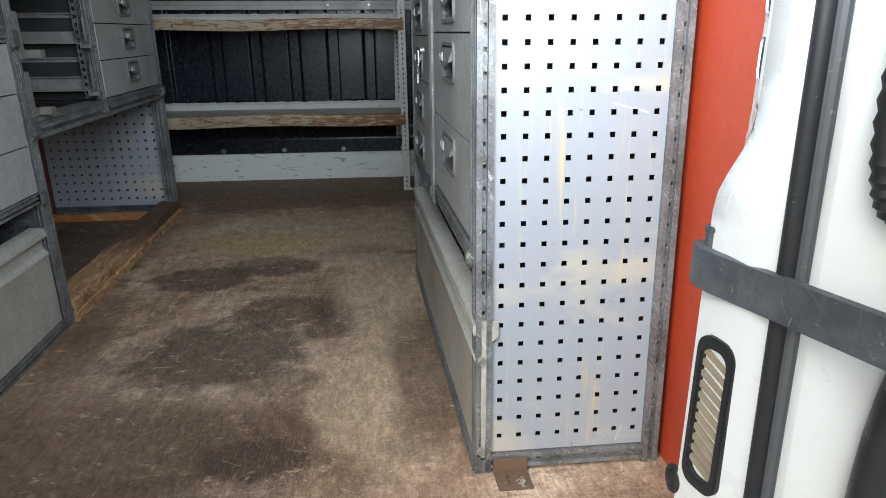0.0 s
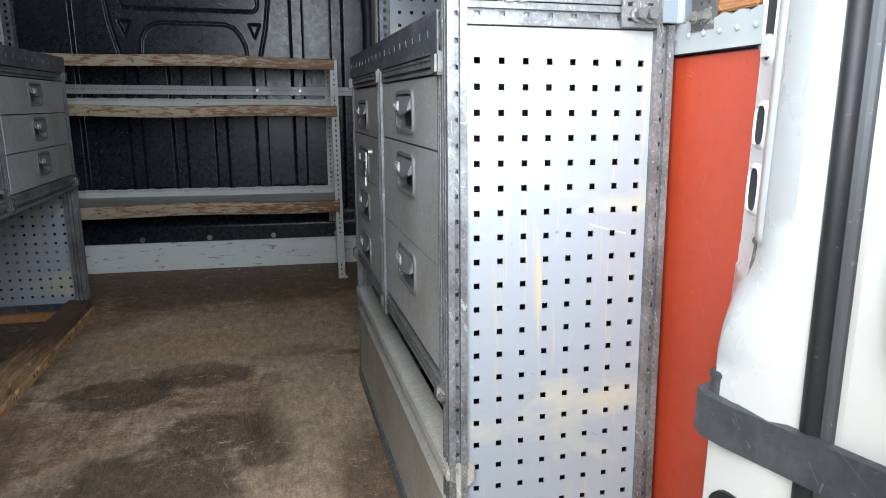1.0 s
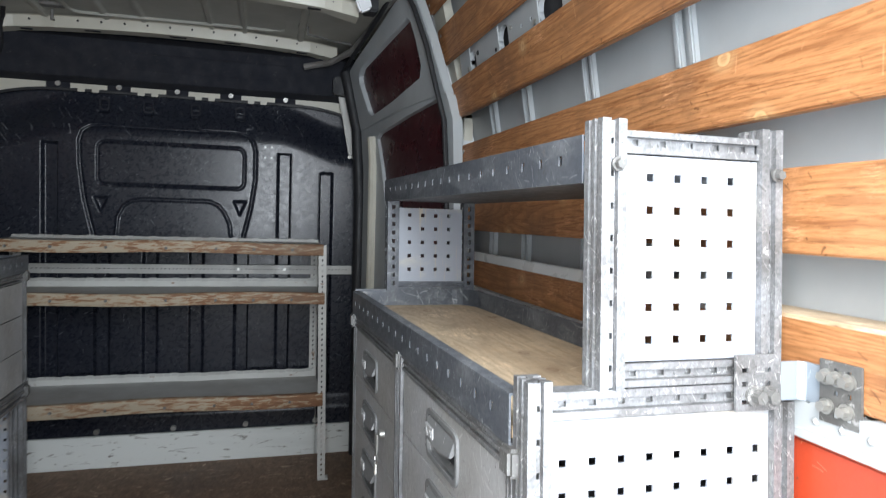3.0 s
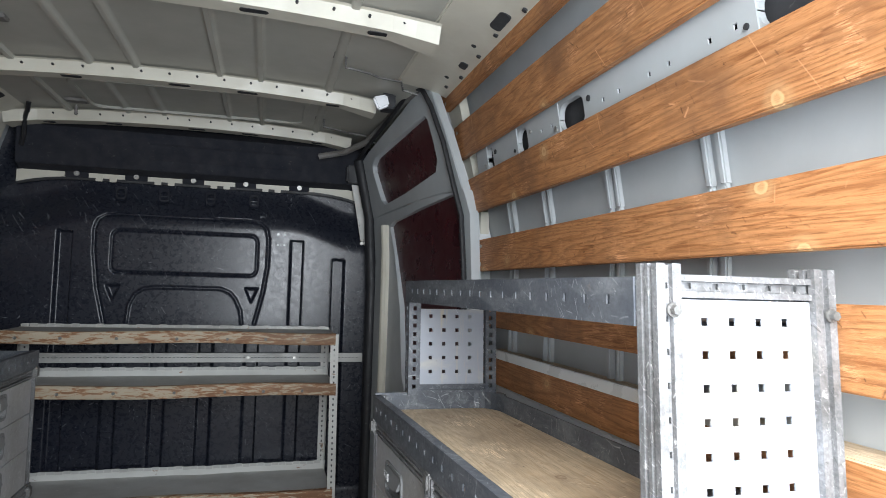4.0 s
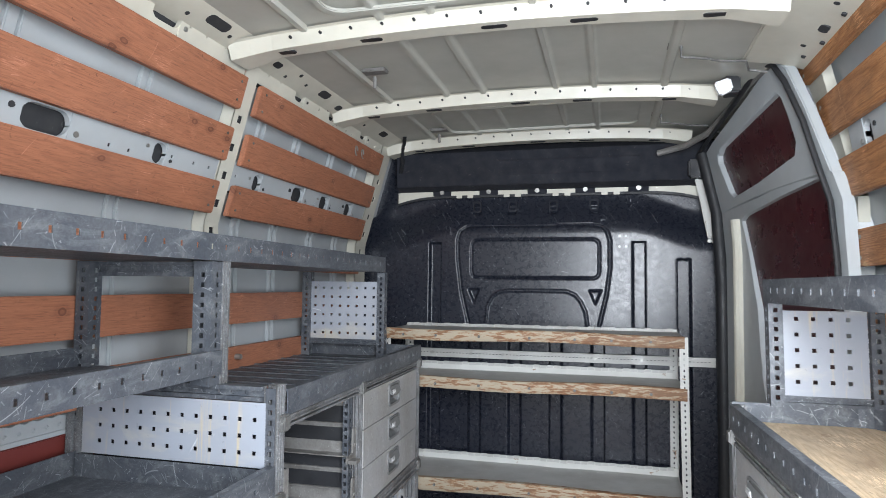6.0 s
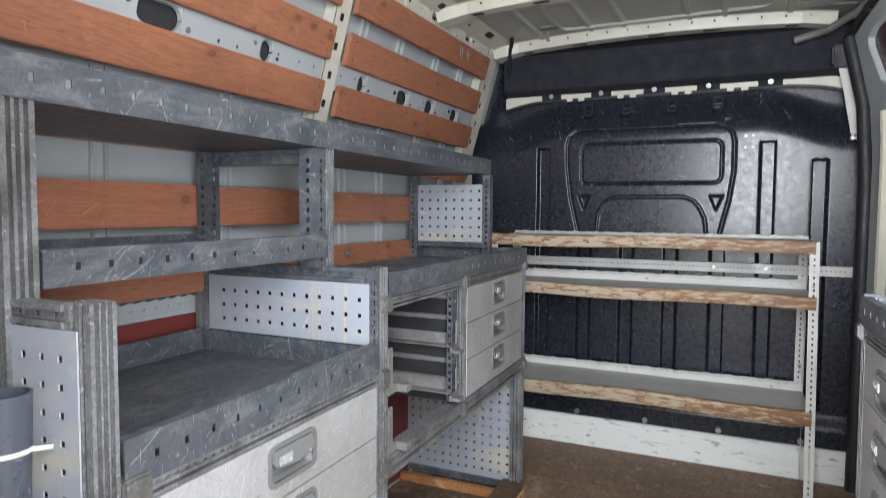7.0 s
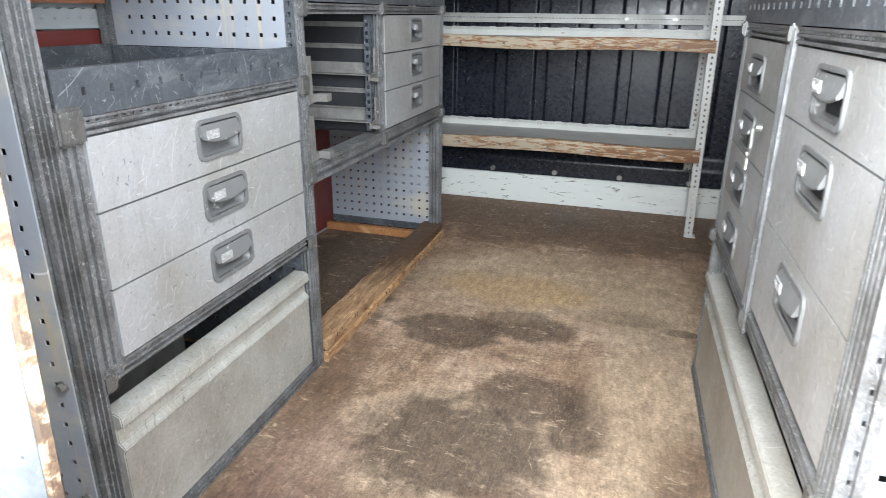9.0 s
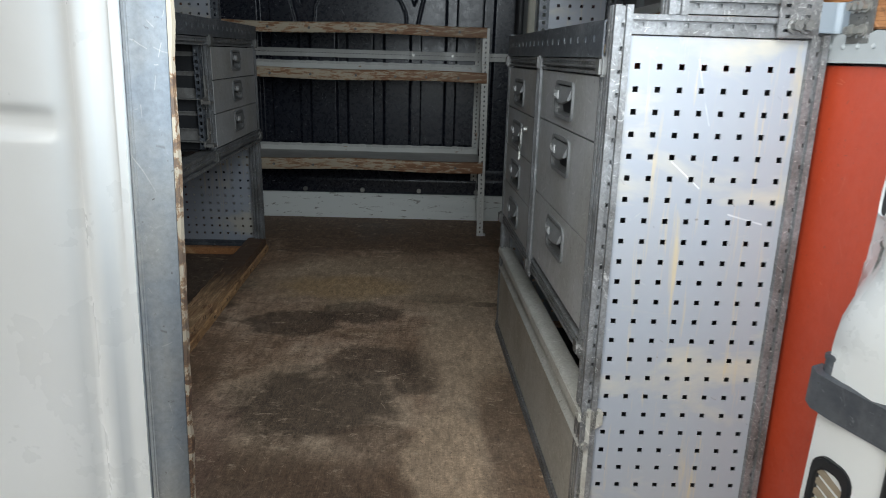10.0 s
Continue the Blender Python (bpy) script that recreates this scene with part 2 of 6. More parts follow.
def floor_wood():
    """Worn brown plywood with a fine mesh print, oil stains, trodden-in dirt, bare patches and painted-in shade under
    the left unit and the rack.
    """
    m = shade("worn_floor_plywood", (0.2, 0.13, 0.08), 0.6)
    v = coords(m)
    big = noise_of(m, v, 2.6, 8, 0.62, 0.4)
    c = ramp(m, big, [(0.34, (0.12, 0.073, 0.045)), (0.45, (0.3, 0.195, 0.125)), (0.55, (0.4, 0.275, 0.188)), (0.66, (0.62, 0.47, 0.34))])
    c = mixed(m, ramp(m, noise_of(m, coords(m, (7, 0.8, 1)), 7, 7, 0.7), [(0.42, K), (0.75, (0.55,) * 3)]), c, (0.16, 0.088, 0.05))
    c = mixed(m, ramp(m, noise_of(m, coords(m, (0.8, 1.5, 1)), 15, 9, 0.75, 0.5), [(0.38, (0.75,) * 3), (0.48, K)]), c, (0.17, 0.105, 0.07))
    c = mixed(m, ramp(m, noise_of(m, coords(m, (0.7, 1.6, 1.3)), 11, 9, 0.75, 0.5), [(0.54, K), (0.63, (0.65,) * 3)]), c, (0.45, 0.32, 0.21))
    wob = noise_of(m, v, 7, 9, 0.68, 0.4)
    # stains, bare patches and patches of painted shade: centre, half sizes, strength, softness
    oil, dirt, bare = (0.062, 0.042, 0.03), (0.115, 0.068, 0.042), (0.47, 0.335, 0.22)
    # last ellipse here: shade under the raised left unit, painted in the oil tone
    marks = (((0.35, 0.7, 0.16, 0.75, 0.5, 0.6), (0.48, 0.38, 0.27)), ((-0.09, 0.43, 0.3, 0.235, 0.9, 0.3), (0.52, 0.38, 0.26)), ((-0.09, 0.46, 0.23, 0.18, 0.85, 0.35), oil), ((0.07, 0.69, 0.17, 0.1, 0.75, 0.35), oil), ((0.18, 0.6, 0.07, 0.11, 0.75, 0.35), oil), ((-0.78, 1.2, 0.3, 0.75, 0.92, 0.2), oil),
             ((-0.24, 0.96, 0.16, 0.11, 0.75, 0.2), oil), ((-0.03, 1.06, 0.14, 0.1, 0.75, 0.2), oil), ((0.25, 1.21, 0.13, 0.05, 0.65, 0.25), oil), ((0.41, 1.16, 0.06, 0.025, 0.7, 0.2), oil),
             # first ellipse: floor stain and the rack's shade painted together in the dirt tone
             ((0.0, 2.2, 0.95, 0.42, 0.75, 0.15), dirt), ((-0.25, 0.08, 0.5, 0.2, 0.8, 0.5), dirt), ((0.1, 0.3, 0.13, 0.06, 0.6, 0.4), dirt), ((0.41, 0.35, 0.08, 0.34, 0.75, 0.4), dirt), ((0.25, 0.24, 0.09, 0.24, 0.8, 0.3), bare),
             # the long ellipses at x 0.41 and -0.5 darken the units' foot lines
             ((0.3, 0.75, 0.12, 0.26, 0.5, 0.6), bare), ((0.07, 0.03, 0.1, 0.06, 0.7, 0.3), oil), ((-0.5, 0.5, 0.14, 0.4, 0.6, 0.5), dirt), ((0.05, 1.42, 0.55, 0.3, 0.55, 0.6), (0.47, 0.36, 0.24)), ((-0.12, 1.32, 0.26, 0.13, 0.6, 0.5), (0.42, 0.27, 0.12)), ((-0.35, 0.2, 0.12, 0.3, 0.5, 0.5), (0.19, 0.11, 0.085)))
    for (cx, cy, rx, ry, deep, edge), tone in marks:
        p = m.node_tree.nodes.new("ShaderNodeMapping")
        p.vector_type = "TEXTURE"
        p.inputs["Location"].default_value = (cx, cy, 0)
        p.inputs["Scale"].default_value = (rx, ry, 1)
        link(m, v, p.inputs["Vector"])
        d = m.node_tree.nodes.new("ShaderNodeVectorMath")
        d.operation = "LENGTH"
        link(m, p.outputs["Vector"], d.inputs[0])
        a = m.node_tree.nodes.new("ShaderNodeMath")
        a.operation = "MULTIPLY_ADD"
        link(m, wob, a.inputs[0])
        a.inputs[1].default_value = 1.35
        link(m, d.outputs["Value"], a.inputs[2])
        h = m.node_tree.nodes.new("ShaderNodeMath")
        h.operation = "MULTIPLY"
        link(m, a.outputs[0], h.inputs[0])
        h.inputs[1].default_value = 0.4
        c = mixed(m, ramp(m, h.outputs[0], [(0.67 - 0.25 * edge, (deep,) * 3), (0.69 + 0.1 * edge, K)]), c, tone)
    grain = noise_of(m, coords(m, (46, 4, 1)), 9, 6, 0.7)
    c = mixed(m, ramp(m, grain, [(0.5, K), (0.75, (0.5,) * 3)]), c, (0.44, 0.32, 0.2))
    c = mixed(m, ramp(m, noise_of(m, coords(m, (60, 5, 1)), 6, 6, 0.7), [(0.5, K), (0.72, (0.5,) * 3)]), c, (0.1, 0.06, 0.036))
    chips = noise_of(m, coords(m, (0.8, 1.7, 1)), 26, 10, 0.78, 0.4)
    patch = ramp(m, noise_of(m, v, 9, 6, 0.65), [(0.47, K), (0.6, W)])
    c = mixed(m, mixed(m, patch, K, ramp(m, chips, [(0.55, K), (0.6, (0.6,) * 3)])), c, (0.6, 0.46, 0.32))
    c = mixed(m, ramp(m, chips, [(0.66, K), (0.69, (0.6,) * 3)]), c, (0.54, 0.41, 0.27))
    f = flat_coords(m)
    c = mixed(m, nicks(m, f, 5.0, 0.08, 0.0016, 0.35, 2.0), c, (0.55, 0.43, 0.3))
    c = mixed(m, nicks(m, f, 19.0, 0.022, 0.0016, 0.35, 20.0), c, (0.6, 0.47, 0.33))
    c = mixed(m, nicks(m, f, 37.0, 0.008, 0.002, 0.2, 60.0), c, (0.05, 0.032, 0.022))
    c = mixed(m, ramp(m, noise_of(m, v, 75, 7, 0.75), [(0.32, (0.75,) * 3), (0.42, K)]), c, (0.07, 0.043, 0.027))
    c = speckled(m, c, noise_of(m, v, 130, 5, 0.75, 0.3), 0.6, 1.35)
    c = speckled(m, c, noise_of(m, coords(m, (1.0, 0.35, 1)), 60, 5, 0.7, 0.6), 0.72, 1.25)
    for way, k in (("X", 0.0), ("Y", 1.0)):
        ply = node(m, "ShaderNodeTexWave", Scale=52.0, Distortion=2.5, Detail=3.0, Detail_Scale=2.0)
        ply.bands_direction = way
        link(m, v, ply.inputs["Vector"])
        c = speckled(m, c, ply.outputs["Fac"], 0.985, 1.015)
    rich = m.node_tree.nodes.new("ShaderNodeHueSaturation")
    rich.inputs["Saturation"].default_value = 0.97
    rich.inputs["Value"].default_value = 1.1
    link(m, c, rich.inputs["Color"])
    c = speckled(m, rich.outputs["Color"], noise_of(m, coords(m, (1.0, 0.6, 1)), 28, 9, 0.75, 0.1), 0.74, 1.2)
    grit = ramp(m, noise_of(m, v, 190, 3, 0.6), [(0.7, K), (0.74, (0.8,) * 3)])
    c = mixed(m, grit, c, (0.62, 0.5, 0.36))
    base(m, c)
    rough_of(m, ramp(m, big, [(0.3, (0.5,) * 3), (0.7, (0.85,) * 3)]))
    mesh_print = node(m, "ShaderNodeTexWave", Scale=95.0, Distortion=1.0)
    link(m, v, mesh_print.inputs["Vector"])
    relief(m, mixed(m, 0.05, chips, mesh_print.outputs["Color"]), 0.55, 0.002)
    return m


def panel_grey():
    """Pale lilac-grey powder coat with yellow drips and grey rub marks."""
    m = shade("pale_grey_powder_coat", (0.47, 0.51, 0.61), 0.45)
    v = coords(m)
    tone = (0.3, 0.323, 0.366)
    c = mixed(m, ramp(m, noise_of(m, v, 5, 6), [(0.4, K), (0.75, (0.45,) * 3)]), tone, (0.33, 0.33, 0.34))
    smear = noise_of(m, coords(m, (1.2, 1.2, 3.0)), 2.6, 5, 0.6, 0.5)
    c = mixed(m, ramp(m, smear, [(0.52, K), (0.66, (0.6,) * 3)]), c, (0.5, 0.45, 0.34))
    drip = noise_of(m, coords(m, (22, 22, 1.0)), 3.2, 4, 0.6, 0.4)
    c = mixed(m, ramp(m, drip, [(0.58, K), (0.72, (0.6,) * 3)]), c, (0.53, 0.41, 0.21))
    rub = noise_of(m, coords(m, (1, 1, 1)), 34, 9, 0.72, 0.8)
    c = mixed(m, ramp(m, rub, [(0.65, K), (0.69, (0.6,) * 3)]), c, (0.4, 0.4, 0.4))
    f = flat_coords(m)
    c = mixed(m, nicks(m, f, 9.0, 0.06, 0.0018, 0.35, 5.0), c, (0.8, 0.81, 0.84))
    c = mixed(m, nicks(m, f, 16.0, 0.02, 0.0009, 0.4), c, (0.33, 0.33, 0.35))
    c = mixed(m, nicks(m, f, 31.0, 0.005, 0.0018, 0.16, 60.0), c, (0.15, 0.13, 0.11))
    base(m, c)
    relief(m, rub, 0.03, 0.001)
    return m


FLOOR = floor_wood()
PANEL = panel_grey()
PROFILE = scratched("grey_aluminium_profile", (0.215, 0.22, 0.228), (0.07, 0.064, 0.058), (0.56, 0.56, 0.55), 0.45, 0.35, 0.85, scale=14.0, rubs=0.61, rubbed=0.6, lines=0.8, pits=1.0, size=0.45, grit=0.3)
TRAY = scratched("dark_grey_scuffed_steel", (0.06, 0.067, 0.08), (0.12, 0.127, 0.138), (0.42, 0.44, 0.45), 0.45, 0.15, 0.7, scale=8.0, rubs=0.62, rubbed=0.6, lines=0.9, pits=0.2, rusty=0.2, grit=0.2, smear=0.22, size=0.9, wide=1.3)
# near-black colour carries the shade inside units, beam holes and vent
DARK = worn("dark_interior_shade", (0.018, 0.019, 0.022), (0.012, 0.012, 0.012), (0.06, 0.06, 0.06), 0.55)
DRAWER = scratched("grey_drawer_front", (0.36, 0.365, 0.373), (0.25, 0.24, 0.215), (0.6, 0.6, 0.59), 0.42, 0.08, 0.9, scale=4.5, rubs=0.66, rubbed=0.55, lines=1.3, pits=1.1, rusty=0.25, grit=0.09, smear=0.06, size=1.0, wide=1.7)
FLAP = scratched("galvanised_flap_steel", (0.44, 0.435, 0.405), (0.27, 0.255, 0.21), (0.66, 0.66, 0.62), 0.45, 0.12, 0.95, scale=6.0, rubs=0.63, rubbed=0.55, lines=1.4, pits=1.4, rusty=0.4, grit=0.14, smear=0.12, wide=1.7)
HANDLE = worn("grey_handle_plastic", (0.16, 0.163, 0.165), (0.1, 0.097, 0.09), (0.45, 0.45, 0.44), 0.5)
PLATE = worn("worn_label_plate", (0.36, 0.36, 0.36), (0.2, 0.2, 0.2), (0.55, 0.55, 0.55), 0.5, 0.1, marked=0.52, scale=30)
ZINC = worn("zinc_plated_steel", (0.42, 0.42, 0.4), (0.25, 0.23, 0.2), (0.6, 0.6, 0.6), 0.4, 0.8)
RUNNER = scratched("dusty_runner_steel", (0.22, 0.215, 0.205), (0.11, 0.1, 0.09), (0.42, 0.42, 0.4), 0.55, 0.3, 0.8, scale=20.0, lines=0.5)
CAST = scratched("worn_cast_zinc", (0.15, 0.15, 0.145), (0.07, 0.065, 0.06), (0.42, 0.42, 0.41), 0.5, 0.35, 0.8, scale=25.0, rubs=0.57, lines=0.6, pits=0.5, size=0.5)
BODY = worn("white_body_paint", (0.69, 0.715, 0.725), (0.54, 0.54, 0.51), (0.33, 0.3, 0.26), 0.3, 0, 0.35, 0.72, 4)
# dark colour in place of the shade within hollow sections
CAVITY = worn("dark_cavity_shade", (0.03, 0.031, 0.034), (0.02, 0.02, 0.02), (0.06, 0.06, 0.06), 0.8)
CREAM = worn("cream_white_body_paint", (0.6, 0.585, 0.5), (0.42, 0.4, 0.34), (0.3, 0.28, 0.24), 0.4, 0, 0.5, 0.74, 7)
SKIN = worn("grey_white_sheet_metal", (0.42, 0.45, 0.465), (0.3, 0.31, 0.31), (0.22, 0.22, 0.22), 0.4, 0, 0.6, 0.74, 3)
ROOFPAINT = worn("dull_cream_roof_paint", (0.42, 0.42, 0.375), (0.31, 0.31, 0.28), (0.22, 0.22, 0.19), 0.45, 0, 0.5, 0.75, 3)
BULK = scratched("black_painted_bulkhead", (0.0125, 0.0145, 0.023), (0.022, 0.026, 0.035), (0.42, 0.43, 0.45), 0.27, 0, 0.5, 0.45, rubs=0.73, rubbed=0.5, lines=0.2, pits=0.0, size=0.5, scale=4.0, wide=1.4, grit=0.08)
HEADER = worn("black_felt_header", (0.011, 0.013, 0.021), (0.018, 0.018, 0.02), (0.05, 0.05, 0.05), 0.85)
RUBBER = worn("black_rubber_seal", (0.013, 0.014, 0.017), (0.03, 0.03, 0.03), (0.12, 0.12, 0.12), 0.55)
GREYSEAL = worn("grey_rubber_lip", (0.085, 0.09, 0.1), (0.05, 0.05, 0.05), (0.2, 0.2, 0.2), 0.5)
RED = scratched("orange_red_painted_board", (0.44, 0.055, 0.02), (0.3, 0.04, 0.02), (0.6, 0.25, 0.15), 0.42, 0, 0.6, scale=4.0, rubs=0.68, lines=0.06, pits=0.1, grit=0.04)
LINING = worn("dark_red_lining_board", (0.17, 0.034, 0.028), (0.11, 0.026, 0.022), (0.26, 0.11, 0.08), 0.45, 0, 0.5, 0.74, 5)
MAROON = worn("dark_maroon_window_board", (0.055, 0.009, 0.011), (0.03, 0.008, 0.008), (0.1, 0.04, 0.04), 0.3, 0, 0.4, 0.76, 4)
PINE = timber("orange_pine_board", (0.46, 0.215, 0.085), (0.25, 0.095, 0.03), (0.6, 0.39, 0.19), rings=0.55, aged=0.7, age=(0.16, 0.075, 0.036), bare=0.56)
PINE_RED = timber("reddish_pine_board", (0.4, 0.165, 0.09), (0.28, 0.108, 0.058), (0.12, 0.045, 0.027), aged=0.35, age=(0.2, 0.09, 0.058), bare=0.6, rings=0.3)
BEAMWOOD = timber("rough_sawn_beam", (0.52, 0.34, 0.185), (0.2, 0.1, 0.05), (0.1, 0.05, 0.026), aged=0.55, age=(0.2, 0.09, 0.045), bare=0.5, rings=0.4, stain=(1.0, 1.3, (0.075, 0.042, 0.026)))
BEAMPALE = timber("pale_splintered_beam", (0.5, 0.31, 0.15), (0.24, 0.12, 0.055), (0.1, 0.05, 0.026), aged=0.6, age=(0.2, 0.095, 0.05), bare=0.46, rings=0.3)
BEAMDARK = timber("dark_cut_wood", (0.085, 0.048, 0.028), (0.045, 0.026, 0.016), (0.03, 0.02, 0.014))
BENCHPLY = timber("pale_bench_plywood", (0.64, 0.51, 0.35), (0.48, 0.35, 0.21), (0.25, 0.15, 0.08), aged=0.5, age=(0.25, 0.18, 0.12))
RACKEDGE = flaked("rusty_shelf_edge", (0.42, 0.355, 0.26), (0.2, 0.1, 0.05), (0.31, 0.17, 0.085), 0.47, stretch=(0.35, 1, 2.0), scale=55, fade=(-0.3, 0.5, 0.1))
RACKWHITE = flaked("white_angle_steel", (0.6, 0.6, 0.57), (0.22, 0.14, 0.09), (0.32, 0.22, 0.15), 0.36)
RACKSHELF = worn("grey_shelf_steel", (0.5, 0.5, 0.48), (0.28, 0.26, 0.23), (0.6, 0.6, 0.57), 0.5, 0.1)
BASEBOARD = flaked("chipped_white_board", (0.74, 0.76, 0.73), (0.09, 0.08, 0.07), (0.36, 0.35, 0.32), 0.395, stretch=(0.3, 1, 1.4), scale=38)
PIPE = scratched("grey_plastic_pipe", (0.062, 0.074, 0.097), (0.11, 0.12, 0.135), (0.38, 0.4, 0.43), 0.32, 0, 0.5, rubs=0.64, lines=0.6, pits=0.2, grit=0.06)
TIE = worn("white_nylon", (0.75, 0.75, 0.7), (0.5, 0.48, 0.42), (0.6, 0.6, 0.6), 0.4)
STRAP = scratched("black_painted_strap", (0.06, 0.066, 0.078), (0.13, 0.14, 0.155), (0.26, 0.27, 0.29), 0.45, 0.1, 0.8, scale=16.0, rubs=0.62, lines=0.5, warm=(0.3, 0.17, 0.07), rusty=0.6, pits=0.4)
LAMPWHITE = worn("white_lamp_lens", (0.85, 0.87, 0.9), (0.8, 0.8, 0.8), (0.8, 0.8, 0.8), 0.25)
LIGHTRED = shade("red_lamp_plastic", (0.5, 0.01, 0.015), 0.15)
BOUNCE_GROUND = worn("pale_bounce_ground", (0.3, 0.295, 0.285), (0.22, 0.215, 0.205), (0.38, 0.375, 0.36), 0.85, scale=2.0)


# ---- mesh tools ----
class Shape:
    """Collects simple solids into one mesh."""

    def __init__(self, warp=None):
        self.v, self.f, self.warp = [], [], warp

    def add(self, verts, faces):
        n = len(self.v)
        self.v += [tuple(p) for p in verts]
        self.f += [tuple(n + i for i in q) for q in faces]
        return self

    def box(self, x0, x1, y0, y1, z0, z1):
        p = [(x, y, z) for z in (z0, z1) for y in (y0, y1) for x in (x0, x1)]
        return self.add(p, [(0, 2, 3, 1), (4, 5, 7, 6), (0, 1, 5, 4), (2, 6, 7, 3), (0, 4, 6, 2), (1, 3, 7, 5)])

    def prism(self, poly, axis, a, b):
        """poly: pairs in the two other axes, in x, y, z order."""
        put = {"x": lambda p, t: (t, p[0], p[1]), "y": lambda p, t: (p[0], t, p[1]), "z": lambda p, t: (p[0], p[1], t)}[axis]
        n = len(poly)
        verts = [put(p, a) for p in poly] + [put(p, b) for p in poly]
        faces = [tuple(range(n))[::-1], tuple(range(n, 2 * n))]
        faces += [(i, (i + 1) % n, n + (i + 1) % n, n + i) for i in range(n)]
        return self.add(verts, faces)

    def rod(self, a, b, r, n=12, r2=None):
        a, b = Vector(a), Vector(b)
        d = (b - a).normalized()
        u = d.orthogonal().normalized()
        w = d.cross(u)
        r2 = r if r2 is None else r2
        ring = [(math.cos(2 * math.pi * i / n), math.sin(2 * math.pi * i / n)) for i in range(n)]
        verts = [a + r * (c * u + s * w) for c, s in ring] + [b + r2 * (c * u + s * w) for c, s in ring]
        faces = [tuple(range(n))[::-1], tuple(range(n, 2 * n))] + [(i, (i + 1) % n, n + (i + 1) % n, n + i) for i in range(n)]
        return self.add(verts, faces)

    def tube(self, pts, r, n=8):
        pts = [Vector(p) for p in pts]
        verts, faces = [], []
        u = None
        for i, p in enumerate(pts):
            d = (pts[min(i + 1, len(pts) - 1)] - pts[max(i - 1, 0)]).normalized()
            u = d.orthogonal().normalized() if u is None else (u - d * u.dot(d)).normalized()
            w = d.cross(u)
            rr = r[i] if isinstance(r, list) else r
            verts += [p + rr * (math.cos(2 * math.pi * k / n) * u + math.sin(2 * math.pi * k / n) * w) for k in range(n)]
        for i in range(len(pts) - 1):
            faces += [(i * n + k, i * n + (k + 1) % n, (i + 1) * n + (k + 1) % n, (i + 1) * n + k) for k in range(n)]
        faces += [tuple(range(n))[::-1], tuple(range((len(pts) - 1) * n, len(pts) * n))]
        return self.add(verts, faces)

    def plate(self, at, u, w, t, us, ws, holes):
        """A sheet with real square holes. at: corner; u, w: unit ways along it; t: thickness vector; us, ws: lengths; holes: (centres along u, centres along w, size u, size w)."""
        at, u, w, t = Vector(at), Vector(u), Vector(w), Vector(t)
        hu, hw, su, sw = holes
        cu = sorted({0.0, us, *[c + d for c in hu for d in (-su / 2, su / 2)]})
        cw = sorted({0.0, ws, *[c + d for c in hw for d in (-sw / 2, sw / 2)]})
        nu, nw = len(cu), len(cw)
        grid = [at + a * u + b * w for b in cw for a in cu]
        verts = grid + [p + t for p in grid]
        m = nu * nw
        solid = [[not ((i % 2 == 1) and (j % 2 == 1)) if hu and hw else True for i in range(nu - 1)] for j in range(nw - 1)]
        faces = []
        for j in range(nw - 1):
            for i in range(nu - 1):
                a, b, c, d = j * nu + i, j * nu + i + 1, (j + 1) * nu + i + 1, (j + 1) * nu + i
                if solid[j][i]:
                    faces += [(a, b, c, d), (m + d, m + c, m + b, m + a)]
                for (p, q), (jj, ii) in (((a, b), (j - 1, i)), ((b, c), (j, i + 1)), ((c, d), (j + 1, i)), ((d, a), (j, i - 1))):
                    other = solid[jj][ii] if 0 <= jj < nw - 1 and 0 <= ii < nu - 1 else False
                    if solid[j][i] and not other:
                        faces.append((q, p, m + p, m + q))
        return self.add(verts, faces)

    def ring(self, outer, inner, axis, a, b):
        """A frame between two outlines with the same number of points."""
        put = {"x": lambda p, t: (t, p[0], p[1]), "y": lambda p, t: (p[0], t, p[1]), "z": lambda p, t: (p[0], p[1], t)}[axis]
        n = len(outer)
        verts = [put(p, t) for t in (a, b) for q in (outer, inner) for p in q]
        faces = []
        for i in range(n):
            j = (i + 1) % n
            o0, o1, i0, i1, O0, O1, I0, I1 = i, j, n + i, n + j, 2 * n + i, 2 * n + j, 3 * n + i, 3 * n + j
            faces += [(o0, o1, i1, i0), (O0, I0, I1, O1), (o0, O0, O1, o1), (i0, i1, I1, I0)]
        return self.add(verts, faces)


def rounded(x0, x1, z0, z1, r, n=5):
    """The outline of a rectangle with round corners."""
    out = []
    for cx, cz, s in ((x1 - r, z1 - r, 0), (x0 + r, z1 - r, 90), (x0 + r, z0 + r, 180), (x1 - r, z0 + r, 270)):
        out += [(cx + r * math.cos(radians(s + 90 * i / n)), cz + r * math.sin(radians(s + 90 * i / n))) for i in range(n + 1)]
    return out


